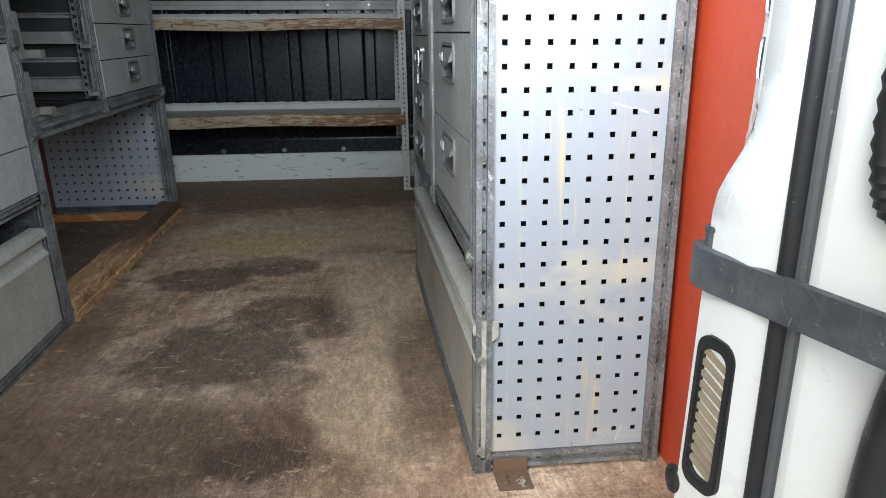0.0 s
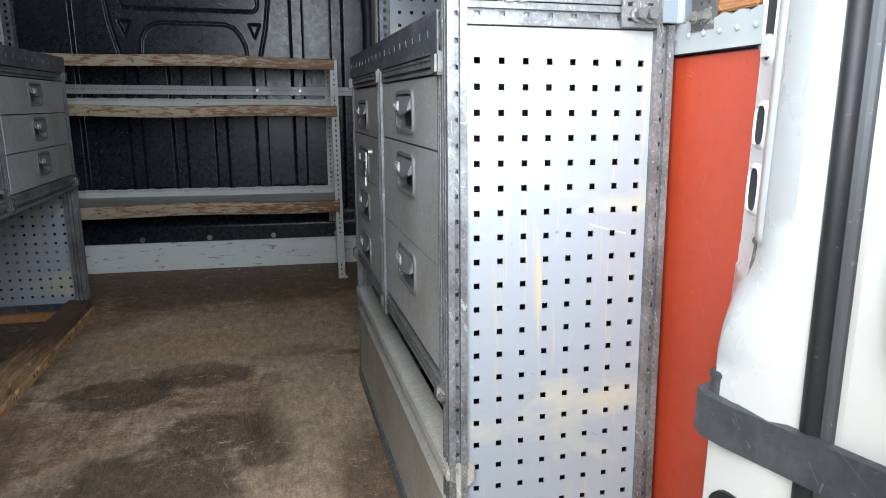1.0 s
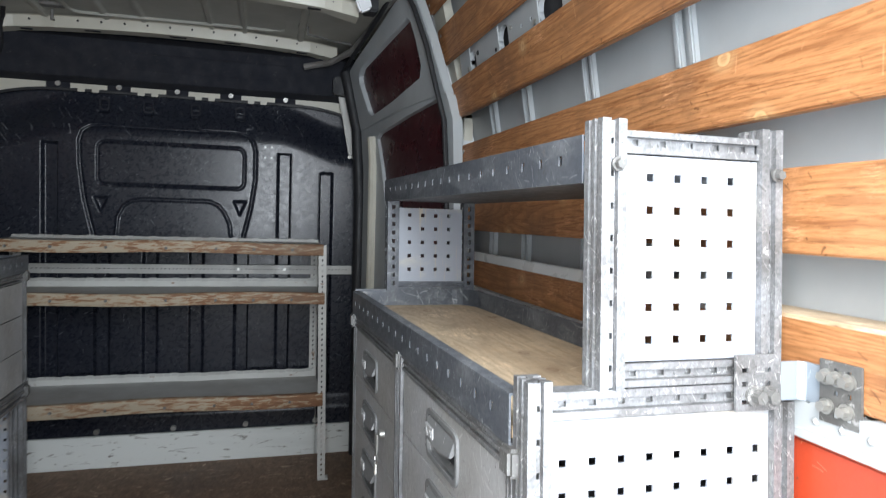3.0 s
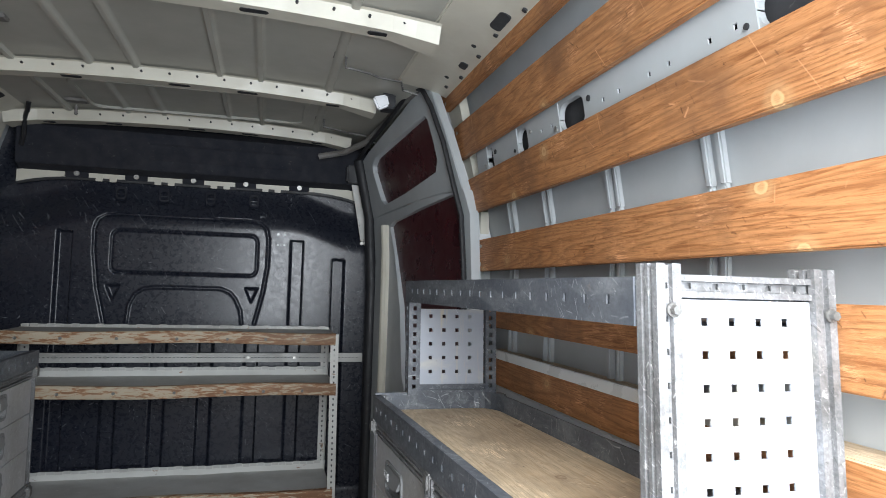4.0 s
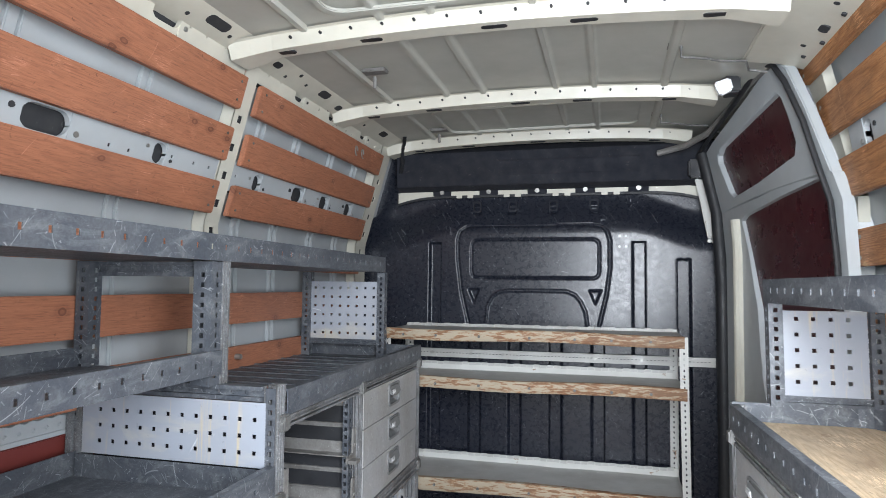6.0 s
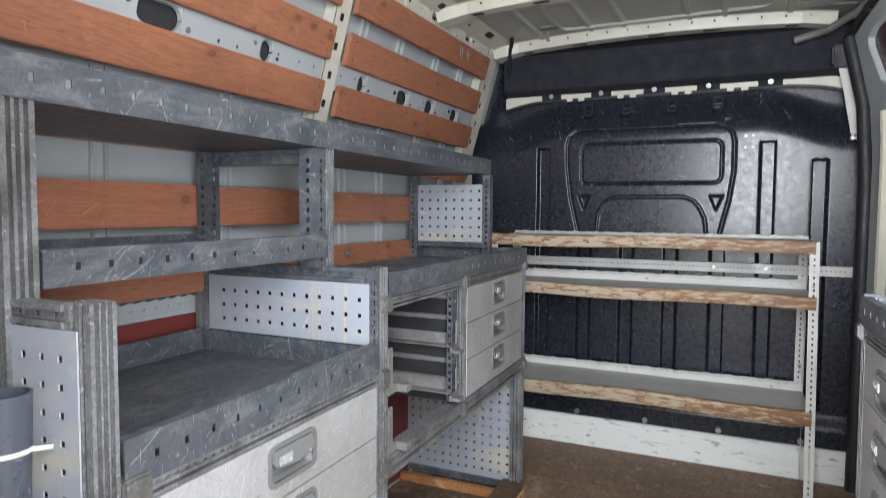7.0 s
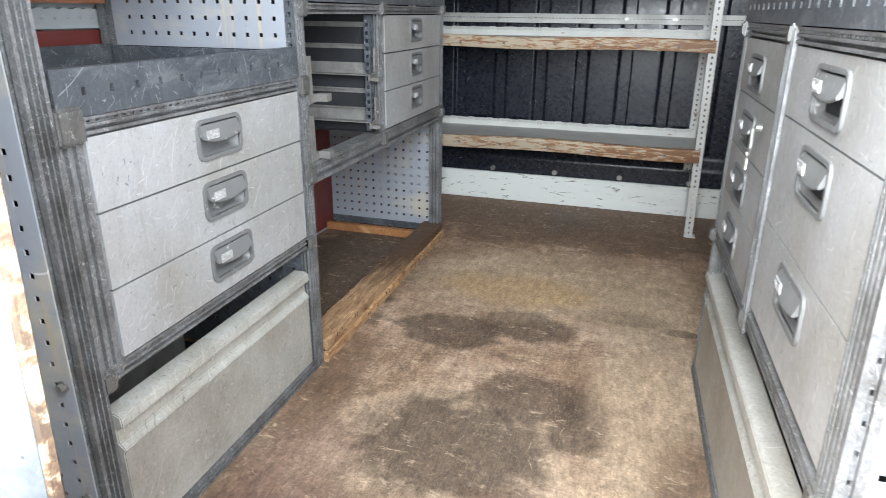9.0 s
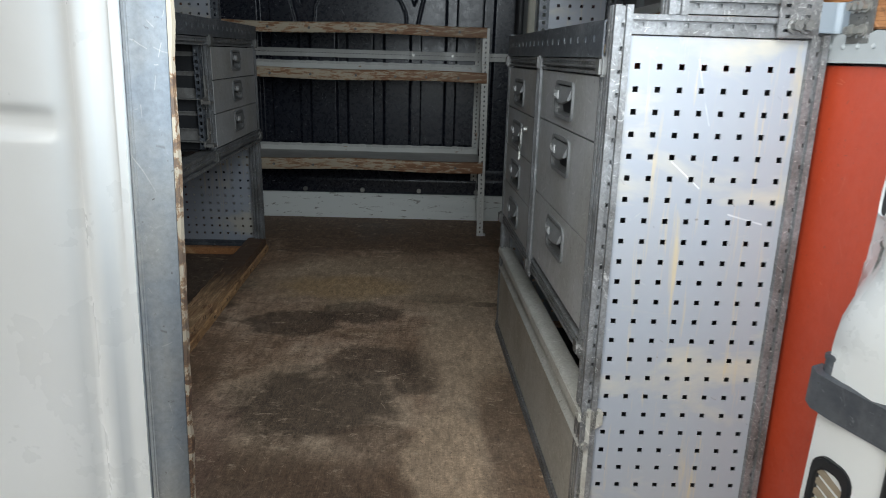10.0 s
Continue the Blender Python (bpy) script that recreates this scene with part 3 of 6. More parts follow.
def part(name, shape, material, parent=None, label="", bevel=0.0, smooth=35, weld=False):
    """One mesh object, under a thing or a part if one is given."""
    verts = [shape.warp(p) for p in shape.v] if shape.warp else shape.v
    me = bpy.data.meshes.new(name)
    me.from_pydata(verts, [], shape.f)
    bm = bmesh.new()
    bm.from_mesh(me)
    if weld:
        bmesh.ops.remove_doubles(bm, verts=bm.verts, dist=1e-5)
    bmesh.ops.recalc_face_normals(bm, faces=bm.faces)
    if bevel:
        edges = [e for e in bm.edges if len(e.link_faces) == 2 and e.calc_face_angle(0) > 0.6]
        bmesh.ops.bevel(bm, geom=edges, offset=bevel, segments=2, affect="EDGES", clamp_overlap=True)
    bm.to_mesh(me)
    bm.free()
    me.polygons.foreach_set("use_smooth", [True] * len(me.polygons))
    me.set_sharp_from_angle(angle=radians(smooth))
    me.materials.append(material)
    ob = new(name, me)
    if parent is not None:
        ob.parent = parent
        ob.matrix_parent_inverse = Matrix.Translation(-WHERE[parent.name])
        WHERE[ob.name] = WHERE[parent.name] if parent.type == "EMPTY" else Vector((0, 0, 0))
        if parent.type == "MESH":
            ob.matrix_parent_inverse = Matrix.Identity(4)
    else:
        WHERE[ob.name] = Vector((0, 0, 0))
    if label:
        tagged(ob, label)
    return ob


WHERE = {}


def thing(name, at, label, category, group="", kind=""):
    ob = new(name)
    ob.empty_display_size = 0.1
    ob.location = at
    WHERE[ob.name] = Vector(at)
    return tagged(ob, label, category, group, kind)


def grooved(x0, x1, y0, y1, west=2, east=2, south=1, north=0, depth=0.004, gap=0.005):
    """The outline of an extruded post with grooves in its sides."""
    def side(a, b, n):
        a, b = Vector(a), Vector(b)
        d = b - a
        length = d.length
        d.normalize()
        inn = Vector((-d.y, d.x))
        out = [a]
        for i in range(n):
            c = length * (i + 1) / (n + 1)
            g = gap if n > 1 else length * 0.3
            out += [a + d * (c - g / 2), a + d * (c - g / 2) + inn * depth, a + d * (c + g / 2) + inn * depth, a + d * (c + g / 2)]
        return out
    pts = side((x0, y0), (x1, y0), south) + side((x1, y0), (x1, y1), east) + side((x1, y1), (x0, y1), north) + side((x0, y1), (x0, y0), west)
    return [(p.x, p.y) for p in pts]


def span(a, b, step):
    n = int((b - a) / step + 1e-6)
    return [a + i * step for i in range(n + 1)]


PITCH, HOLE = 0.0342, 0.0088

# ---- the van's shell ----
def wall_x(z, side):
    """The inner plane of the wall boards; the sides lean in towards the roof."""
    a, b, c = ((-0.99, -0.882, -0.85), (0.81, 0.745, 0.71))[side > 0]
    if z < 1.36:
        return a
    if z < 1.75:
        return a + (b - a) * (z - 1.36) / 0.39
    return b + (c - b) * (z - 1.75) / 0.11


def smooth_step(a, b, x):
    t = min(1.0, max(0.0, (x - a) / (b - a)))
    return t * t * (3 - 2 * t)


# unseen ground, kept pale so it reflects light up onto roof and door
ground = part("ground", Shape().add([(-400, -400, -0.62), (400, -400, -0.62), (400, 400, -0.62), (-400, 400, -0.62)], [(0, 1, 2, 3)]), BOUNCE_GROUND)
tagged(ground, "unseen pale ground plane, added to bounce light into the van", "ground", kind="structure")

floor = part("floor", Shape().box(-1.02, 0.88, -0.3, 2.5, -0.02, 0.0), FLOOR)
tagged(floor, "brown plywood load floor, worn and oil-stained", "floor", kind="structure")
sill = part("rear_sill", Shape().box(-1.02, 0.95, -0.42, -0.302, -0.12, -0.004), BODY, None, "", 0.004)
tagged(sill, "white painted sill of the rear door opening", "sill", kind="structure")

# side walls: outer skin
for side, label in ((-1, "wall_left"), (1, "wall_right")):
    s = Shape()
    ys = (-0.3, 2.6) if side < 0 else (-0.16, 1.6)
    zs = [-0.05, 0.5, 1.0, 1.36, 1.56, 1.75, 1.86, 1.93]
    for off in (0.07, 0.085):
        s.add([(wall_x(z, side) + side * off, y, z) for y in ys for z in zs], [(i, i + 1, len(zs) + i + 1, len(zs) + i) for i in range(len(zs) - 1)])
    tagged(part(label, s, SKIN), "grey-white painted sheet metal side of the van", "wall", kind="structure")

for side, y0, y1 in ((-1, -0.25, 2.4), (1, -0.212, 1.5)):
    x = 0.81 if side > 0 else -1.03
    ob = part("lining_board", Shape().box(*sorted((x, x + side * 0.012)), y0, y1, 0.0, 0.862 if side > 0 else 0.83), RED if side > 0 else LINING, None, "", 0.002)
    tagged(ob, "orange-red painted lining board on the side wall" if side > 0 else "dark red painted lining board on the side wall", "wall panel", kind="structure")
    # the pressed strip above it
    s = Shape()
    z0 = 0.866 if side > 0 else 0.834
    n = 420
    top = [(y0 + (y1 - y0) * i / n, z0 + 0.04 + 0.0045 * abs(math.sin((y1 - y0) * i / n * math.pi / 0.034))) for i in range(n + 1)]
    s.prism([(y0, z0)] + [(y1, z0)] + top[::-1], "x", x - side * 0.004, x + side * 0.01)
    s.box(*sorted((x - side * 0.008, x + side * 0.004)), y0, y1, z0, z0 + 0.01)
    for y in span(y0 + 0.02, y1 - 0.02, 0.034):
        s.rod((x - side * 0.003, y, z0 + 0.024), (x - side * 0.0065, y + 0.002, z0 + 0.022), 0.0055, 10, 0.003)
    tagged(part("wall_rail", s, SKIN), "grey-white painted steel strip with a wavy top edge", "wall rail", kind="structure")


def lath(y0, y1, z0, z1, side, material, label, thick=0.02):
    a, b = wall_x(z0, side), wall_x(z1, side)
    s = Shape()
    s.prism([(a, z0), (b, z1), (b + side * thick, z1), (a + side * thick, z0)], "y", y0, y1)
    ob = part("wall_board", s, material, None, "", 0.0025)
    tagged(ob, label, "board", "boards along the walls")
    for y in (y0 + 0.03, y1 - 0.03):
        for f in (0.22, 0.78):
            z = z0 + (z1 - z0) * f
            x = a + (b - a) * f
            part("screw", Shape().rod((x, y, z), (x - side * 0.002, y, z), 0.0042 if side < 0 else 0.0062, 10), CAST if side < 0 else ZINC, ob)
    return ob


BOARD_END = 2.28
for z0, z1 in ((0.888, 0.974), (1.047, 1.145), (1.225, 1.31), (1.385, 1.48), (1.542, 1.638), (1.695, 1.788)):
    for y0, y1 in ((-0.25, 1.1), (1.18, BOARD_END)):
        lath(y0, y1, z0, z1, -1, PINE_RED, "reddish-brown pine board screwed along the side wall")
for z0, z1 in ((0.912, 1.0), (1.073, 1.175), (1.24, 1.34), (1.43, 1.538), (1.613, 1.722), (1.79, 1.88)):
    lath(-0.15, 1.38 + 0.3 * max(0.0, z0 - 1.25), z0, z1, 1, PINE, "orange pine board with knots, screwed along the side wall")


ledge = part("wall_ledge", Shape().box(0.812, 0.88, -0.12, 1.32, 0.99, 1.002), BENCHPLY, None, "", 0.002)
tagged(ledge, "dusty plywood ledge on top of the wall board", "ledge", kind="structure")
strip = part("ledge_strip", Shape().box(0.802, 0.8115, 0.14, 1.32, 0.988, 1.012), BODY, None, "", 0.002)
tagged(strip, "white strip along the ledge's edge", "trim", kind="structure")


def pillar(y0, y1, side, material, label, z0=0.0, z1=1.86, name="wall_pillar", rake=0.0):
    """A pressed pillar with round holes, behind the boards."""
    ob = None
    zs = [z0, 1.36, 1.75, z1]
    s = Shape()
    w = y1 - y0
    hz = span(z0 + 0.06, z1 - 0.04, 0.085)
    for a, b in zip(zs, zs[1:]):
        xa, xb = wall_x(a, side) + side * 0.022, wall_x(b, side) + side * 0.022
        ya, yb = y0 + rake * max(0.0, a - 1.3), y0 + rake * max(0.0, b - 1.3)
        way = Vector((xb - xa, yb - ya, b - a))
        ln = way.length
        hs = [(h - a) / (b - a) * ln for h in hz if a + 0.012 < h < b - 0.012]
        s.plate((xa, ya, a), (0, 1, 0), way.normalized(), (side * 0.003, 0, 0), w, ln, ([w / 2], hs, 0.022, 0.024))
        for d in (0.0, w):
            s.add([(xa, ya + d, a), (xb, yb + d, b), (xb + side * 0.045, yb + d, b), (xa + side * 0.045, ya + d, a)], [(0, 1, 2, 3)])
    ob = part(name, s, material)
    # a dark sheet behind the holes paints the hollow's shade
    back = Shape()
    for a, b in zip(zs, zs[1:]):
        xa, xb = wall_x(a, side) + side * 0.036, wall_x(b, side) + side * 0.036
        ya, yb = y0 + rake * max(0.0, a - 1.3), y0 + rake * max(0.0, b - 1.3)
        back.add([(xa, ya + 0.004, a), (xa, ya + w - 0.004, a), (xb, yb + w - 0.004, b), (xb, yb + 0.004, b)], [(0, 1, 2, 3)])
    part("cavity", back, CAVITY, ob, "dark sheet for the shade inside the pillar")
    return tagged(ob, label, "pillar", kind="structure")


pillar(1.105, 1.175, -1, CREAM, "cream painted pillar with round holes")
pillar(2.285, 2.41, -1, CREAM, "cream painted pillar beside the bulkhead")
pillar(1.43, 1.54, 1, BODY, "cream painted pillar at the sliding door", rake=0.3)


def oval_rail(y0, y1, z0, z1, side, holes, material):
    """A long pressed rail with stadium-shaped and small holes."""
    xa, xb = wall_x(z0, side) + side * 0.026, wall_x(z1, side) + side * 0.026
    way = Vector((xb - xa, 0, z1 - z0))
    ln = way.length
    s = Shape()
    edges = [y0] + [e for c, w in holes for e in (c - w / 2, c + w / 2)] + [y1]
    for k in range(len(edges) - 1):
        a, b = edges[k], edges[k + 1]
        if k % 2 == 0:
            small = [i + 0.012 * math.sin(41 * (i + a)) for i in span(0.03, b - a - 0.03, 0.08)]
            s.plate((xa, a, z0), (0, 1, 0), way.normalized(), (side * 0.003, 0, 0), b - a, ln, (small, [ln * (0.35 + 0.2 * math.sin(17 * a))] if small else [], 0.008, 0.009))
        else:
            n = len(rounded(0, 1, 0, 1, 0.1))
            inner = rounded(a, b, ln * 0.2, ln * 0.8, min((b - a) / 2.01, ln * 0.29))
            outer = []
            for p, q in inner:
                dx, dz = p - (a + b) / 2, q - ln / 2
                t = min((b - a) / 2 / max(abs(dx), 1e-6), ln / 2 / max(abs(dz), 1e-6))
                outer.append(((a + b) / 2 + dx * t, ln / 2 + dz * t))
            t = Shape().ring(outer, inner, "x", 0.0, 0.012)
            wn_ = way.normalized()
            s.add([(xa + wn_.x * z + side * (0.003 + x), y, z0 + wn_.z * z) for x, y, z in t.v], t.f)
    ob = part("wall_rail", s, material)
    # dark backing gives the rail's holes their shade by colour
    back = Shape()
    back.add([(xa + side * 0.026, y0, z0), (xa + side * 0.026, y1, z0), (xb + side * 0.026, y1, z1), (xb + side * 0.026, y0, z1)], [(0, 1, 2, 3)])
    part("cavity", back, CAVITY, ob, "dark sheet for the shade inside the rail")
    for k, (c, w) in enumerate(holes):
        for d, f in ((w / 2 + 0.02, 0.35), (-w / 2 - 0.025, 0.6)):
            part("stud", Shape().rod((xa + (xb - xa) * f - side * 0.003, c + d, z0 + (z1 - z0) * f), (xa + (xb - xa) * f + side * 0.004, c + d, z0 + (z1 - z0) * f), 0.007 if k % 2 else 0.005, 8), CAVITY if (k + (d > 0)) % 2 else ZINC, ob)
    tagged(ob, "grey-white pressed rail with oval holes behind the boards", "wall rail", kind="structure")


oval_rail(-0.25, 1.1, 1.47, 1.56, -1, [(0.05, 0.12), (0.5, 0.12), (0.85, 0.05)], SKIN)
oval_rail(1.18, 2.34, 1.465, 1.555, -1, [(1.33, 0.05), (1.62, 0.09), (1.85, 0.08), (2.1, 0.08)], SKIN)
oval_rail(-0.15, 1.37, 1.525, 1.63, 1, [(0.1, 0.12), (0.72, 0.12), (1.0, 0.07), (1.25, 0.05)], SKIN)
oval_rail(-0.25, 2.34, 1.8, 1.875, -1, [(0.2, 0.1), (0.75, 0.1), (1.45, 0.07), (1.72, 0.06), (2.05, 0.07)], CREAM)

# thin pressed ribs on the skins
for side, ys in ((-1, (0.08, 0.38, 0.75, 1.3, 1.55, 1.85, 2.1)), (1, (0.3, 0.62, 0.95, 1.2))):
    for y in ys:
        s = Shape()
        for d in (0.0, 0.035):
            for a, b in ((0.85, 1.36), (1.36, 1.75)):
                xa, xb = wall_x(a, side) + side * 0.055, wall_x(b, side) + side * 0.055
                s.prism([(xa, a), (xb, b), (xb + side * 0.014, b), (xa + side * 0.014, a)], "y", y + d, y + d + 0.014)
        tagged(part("wall_rib", s, SKIN, None, "", 0.003), "pair of pressed ribs on the van's side sheet", "wall rib", kind="structure")

# roof sheet with long beads
def roof_z(x):
    return 1.9 - 0.045 * ((x + 0.15) / 0.85) ** 2


s = Shape()
xs = [-0.96 + i * 1.74 / 360 for i in range(361)]


def bead(x, y):
    d = min(abs(x - c) for c in (-0.65, -0.425, -0.285, -0.02, 0.115, 0.35))
    return -0.012 * (1 - smooth_step(0.009, 0.0135, d)) * smooth_step(-0.2, -0.1, y)


ys = [-0.35 + i * 2.95 / 20 for i in range(21)]
for up in (0.0, 0.02):
    s.add([(x, y, roof_z(x) + up + (bead(x, y) if not up else 0)) for y in ys for x in xs],
          [(j * 361 + i, j * 361 + i + 1, (j + 1) * 361 + i + 1, (j + 1) * 361 + i) for j in range(20) for i in range(360)])
tagged(part("ceiling", s, ROOFPAINT, None, "", 0, 60), "dull cream painted roof sheet with pressed beads", "ceiling", kind="structure")


def roof_beam(y0, y1, xl, xr, drop, material=CREAM):
    """A hat-shaped cross beam with flared ends, lips and oval holes."""
    s = Shape()
    n = 24
    for i in range(n):
        a, b = xl + (xr - xl) * i / n, xl + (xr - xl) * (i + 1) / n
        za, zb = roof_z(a) - drop, roof_z(b) - drop
        ea = max(0.0, 1 - min(a - xl, xr - a) / 0.12) * 0.03
        eb = max(0.0, 1 - min(b - xl, xr - b) / 0.12) * 0.03
        p = [(y0 - ea - 0.012, drop * 0.9), (y0 - ea, drop * 0.85), (y0 - ea * 0.5 + 0.008, 0.0), (y1 + ea * 0.5 - 0.008, 0.0), (y1 + ea, drop * 0.85), (y1 + ea + 0.012, drop * 0.9)]
        q = [(y0 - eb - 0.012, drop * 0.9), (y0 - eb, drop * 0.85), (y0 - eb * 0.5 + 0.008, 0.0), (y1 + eb * 0.5 - 0.008, 0.0), (y1 + eb, drop * 0.85), (y1 + eb + 0.012, drop * 0.9)]
        s.add([(a, y, za + d - ea * 0.5) for y, d in p] + [(b, y, zb + d - eb * 0.5) for y, d in q], [(k, k + 1, 7 + k, 6 + k) for k in range(5)])
    ob = part("roof_beam", s, material)
    tagged(ob, "cream painted cross beam under the van's roof", "roof beam", "roof beams", "structure")
    # dark plates on the underside stand in for the shade in oval holes
    for f in (0.1, 0.28, 0.52, 0.68, 0.9):
        h = Shape()
        x = xl + (xr - xl) * f
        o = rounded(x - 0.035, x + 0.035, (y0 + y1) / 2 - 0.011, (y0 + y1) / 2 + 0.011, 0.0105)
        h.prism(o, "z", roof_z(x) - drop - 0.0012, roof_z(x) - drop + 0.004)
        part("oval_hole", h, DARK, ob, "dark oval plate for a shaded hole")
    for i in range(1, 16):
        x = xl + (xr - xl) * i / 16
        part("rivet", Shape().rod((x, y0 - 0.004, roof_z(x) - drop * 0.45), (x, y0 + 0.006, roof_z(x) - drop * 0.45), 0.004, 8), DARK, ob, "dark rivet hole")
    return ob


roof_beam(1.01, 1.085, -0.87, 0.565, 0.046)
roof_beam(1.73, 1.8, -0.88, 0.52, 0.046)
roof_beam(2.36, 2.44, -0.88, 0.51, 0.05)
for y0, y1 in ((0.35, 0.95), (1.9, 2.3)):
    s = Shape()
    o, i = rounded(-0.55, 0.3, y0, y1, 0.06), rounded(-0.53, 0.28, y0 + 0.02, y1 - 0.02, 0.05)
    s.ring(o, i, "z", 1.889, 1.9)
    s.v = [(x, y, z - 0.045 * ((x + 0.05) / 0.9) ** 2) for x, y, z in s.v]
    tagged(part("roof_swage", s, ROOFPAINT, None, "", 0.003), "raised swage pressed into the roof sheet", "roof panel", kind="structure")

# corner rails between walls and roof
for side in (-1, 1):
    s = Shape()
    x = wall_x(1.86, side)
    reach = 0.1 if side < 0 else x - 0.555
    low = 0.0 if side < 0 else 0.018
    s.prism([(x + side * 0.02, 1.84 - low), (x - side * 0.05, 1.875 - 1.6 * low), (x - side * reach, 1.9 - 2.1 * low), (x - side * reach, 1.93), (x + side * 0.1, 1.93), (x + side * 0.1, 1.84)], "y", -0.3, 2.5 if side < 0 else 1.5)
    rail = part("roof_rail", s, CREAM, None, "", 0.004)
    tagged(rail, "cream painted rail between side wall and roof, with oval holes", "roof rail", kind="structure")
    way = Vector((-side * 0.07, 0, 0.035)).normalized()
    out = Vector((-side * 0.035, 0, -0.07)).normalized()
    for y, f, w, h in ((0.3, 0.05, 0.045, 0.016), (0.88, 0.045, 0.045, 0.016), (1.2, 0.04, 0.02, 0.012), (1.53, 0.045, 0.035, 0.016), (1.68, 0.03, 0.02, 0.013), (1.83, 0.045, 0.03, 0.015), (2.15, 0.045, 0.035, 0.015),
                       (0.78, 0.02, 0.006, 0.006), (0.95, 0.03, 0.006, 0.006), (1.06, 0.055, 0.007, 0.007), (1.1, 0.025, 0.006, 0.006), (1.28, 0.02, 0.006, 0.006), (1.33, 0.055, 0.007, 0.007), (1.4, 0.035, 0.006, 0.006), (1.95, 0.03, 0.006, 0.006)):
        if side > 0 and y > 1.4:
            continue
        at = Vector((x + side * 0.02, y, 1.84 - low)) + way * f + out * (0.4 * low)
        o = rounded(-w, w, -h, h, min(w, h) * 0.8, 4)
        n = len(o)
        # uncut rail: a thin dark plate paints each hole's shade
        s = Shape().add([at + Vector((0, p, 0)) + way * q + out * 0.0015 for p, q in o] + [at + Vector((0, p, 0)) + way * q - out * 0.004 for p, q in o], [tuple(range(n)), tuple(range(n, 2 * n))[::-1]] + [(i, (i + 1) % n, n + (i + 1) % n, n + i) for i in range(n)])
        part("oval_hole", s, CAVITY, rail, "dark oval plate for a shaded hole")

# ---- bulkhead ----
def seg(px, pz, ax, az, bx, bz):
    dx, dz = bx - ax, bz - az
    t = max(0, min(1, ((px - ax) * dx + (pz - az) * dz) / (dx * dx + dz * dz)))
    return math.hypot(px - ax - t * dx, pz - az - t * dz)


def path_dist(px, pz, pts):
    return min(seg(px, pz, *a, *b) for a, b in zip(pts, pts[1:]))


def loop(x0, x1, z0, z1, r):
    o = rounded(x0, x1, z0, z1, r, 4)
    return o + o[:1]


OUTER = [(-0.495, 1.0), (-0.53, 1.15), (-0.548, 1.3), (-0.55, 1.4), (-0.537, 1.44), (-0.508, 1.46), (-0.46, 1.466), (0.09, 1.464), (0.13, 1.456), (0.155, 1.432), (0.166, 1.39), (0.166, 1.26), (0.15, 1.14), (0.118, 1.0)]
INNER = loop(-0.48, 0.118, 1.216, 1.398, 0.03)
ARCH = [(-0.408, 1.0), (-0.4, 1.08), (-0.378, 1.125), (-0.345, 1.148), (-0.3, 1.156), (-0.03, 1.156), (0.01, 1.14), (0.035, 1.11), (0.058, 1.06), (0.065, 1.0)]
RIBS = [(-0.662, 0.3, 1.36), (-0.462, 0.3, 0.95), (-0.27, 0.3, 0.95), (-0.08, 0.3, 0.95), (0.112, 0.3, 0.95), (0.294, 0.3, 1.36), (0.484, 0.3, 1.28)]


def top_edge(x):
    return 1.615 - 0.10 * max(0.0, (abs(x + 0.15) - 0.45) / 0.42) ** 2.4


def dent(x, z):
    """How far the bulkhead's sheet stands back (+) or out (-)."""
    y = 0.0
    if 0.95 < z < 1.52 and -0.6 < x < 0.24:
        y += 0.009 * (1 - smooth_step(0.002, 0.009, path_dist(x, z, OUTER)))
        y += 0.007 * (1 - smooth_step(0.002, 0.007, path_dist(x, z, INNER)))
        y -= 0.006 * (1 - smooth_step(0.002, 0.008, path_dist(x, z, ARCH)))
        for c in (-0.468, 0.1):
            y += 0.014 * smooth_step(0.006, -0.004, max(abs(x - c) - (z - 1.1) * 0.42, z - 1.158))
    for c, a, b in RIBS:
        d = max(abs(x - c) - 0.004, 0 if a < z < b else min(abs(z - a), abs(z - b)))
        y += 0.024 * (1 - smooth_step(0.02, 0.028, d))
    for c in (-0.55, -0.365, 0.207, 0.395):
        y += 0.014 * (1 - smooth_step(0.006, 0.011, max(abs(x - c) - 0.035, abs(z - 0.39))))
    y -= 0.03 * smooth_step(0.27, 0.2, z)
    # the shoulders lean back towards the cab
    y += 0.07 * smooth_step(1.42, 1.62, z + 0.09 * smooth_step(0.4, 0.75, abs(x + 0.15)))
    for c in (-0.465, -0.29, -0.095, 0.095):
        y += 0.012 * (1 - smooth_step(0.016, 0.022, max(abs(x - c), abs(z - 1.545) * 0.9)))
    return y


s = Shape()
NX, NZ = 420, 360
X0, X1 = -1.03, 0.70
pts = []
for j in range(NZ + 1):
    for i in range(NX + 1):
        x = X0 + (X1 - X0) * i / NX
        z = -0.02 + (top_edge(x) + 0.02) * j / NZ
        pts.append((x, 2.455 + dent(x, z), z))
s.add(pts, [(j * (NX + 1) + i, j * (NX + 1) + i + 1, (j + 1) * (NX + 1) + i + 1, (j + 1) * (NX + 1) + i) for j in range(NZ) for i in range(NX)])
s.box(X0, X1, 2.56, 2.6, -0.05, 1.9)
bulkhead = part("bulkhead", s, BULK, None, "", 0, 60)
tagged(bulkhead, "black painted pressed-steel cab bulkhead, scratched", "bulkhead", kind="structure")

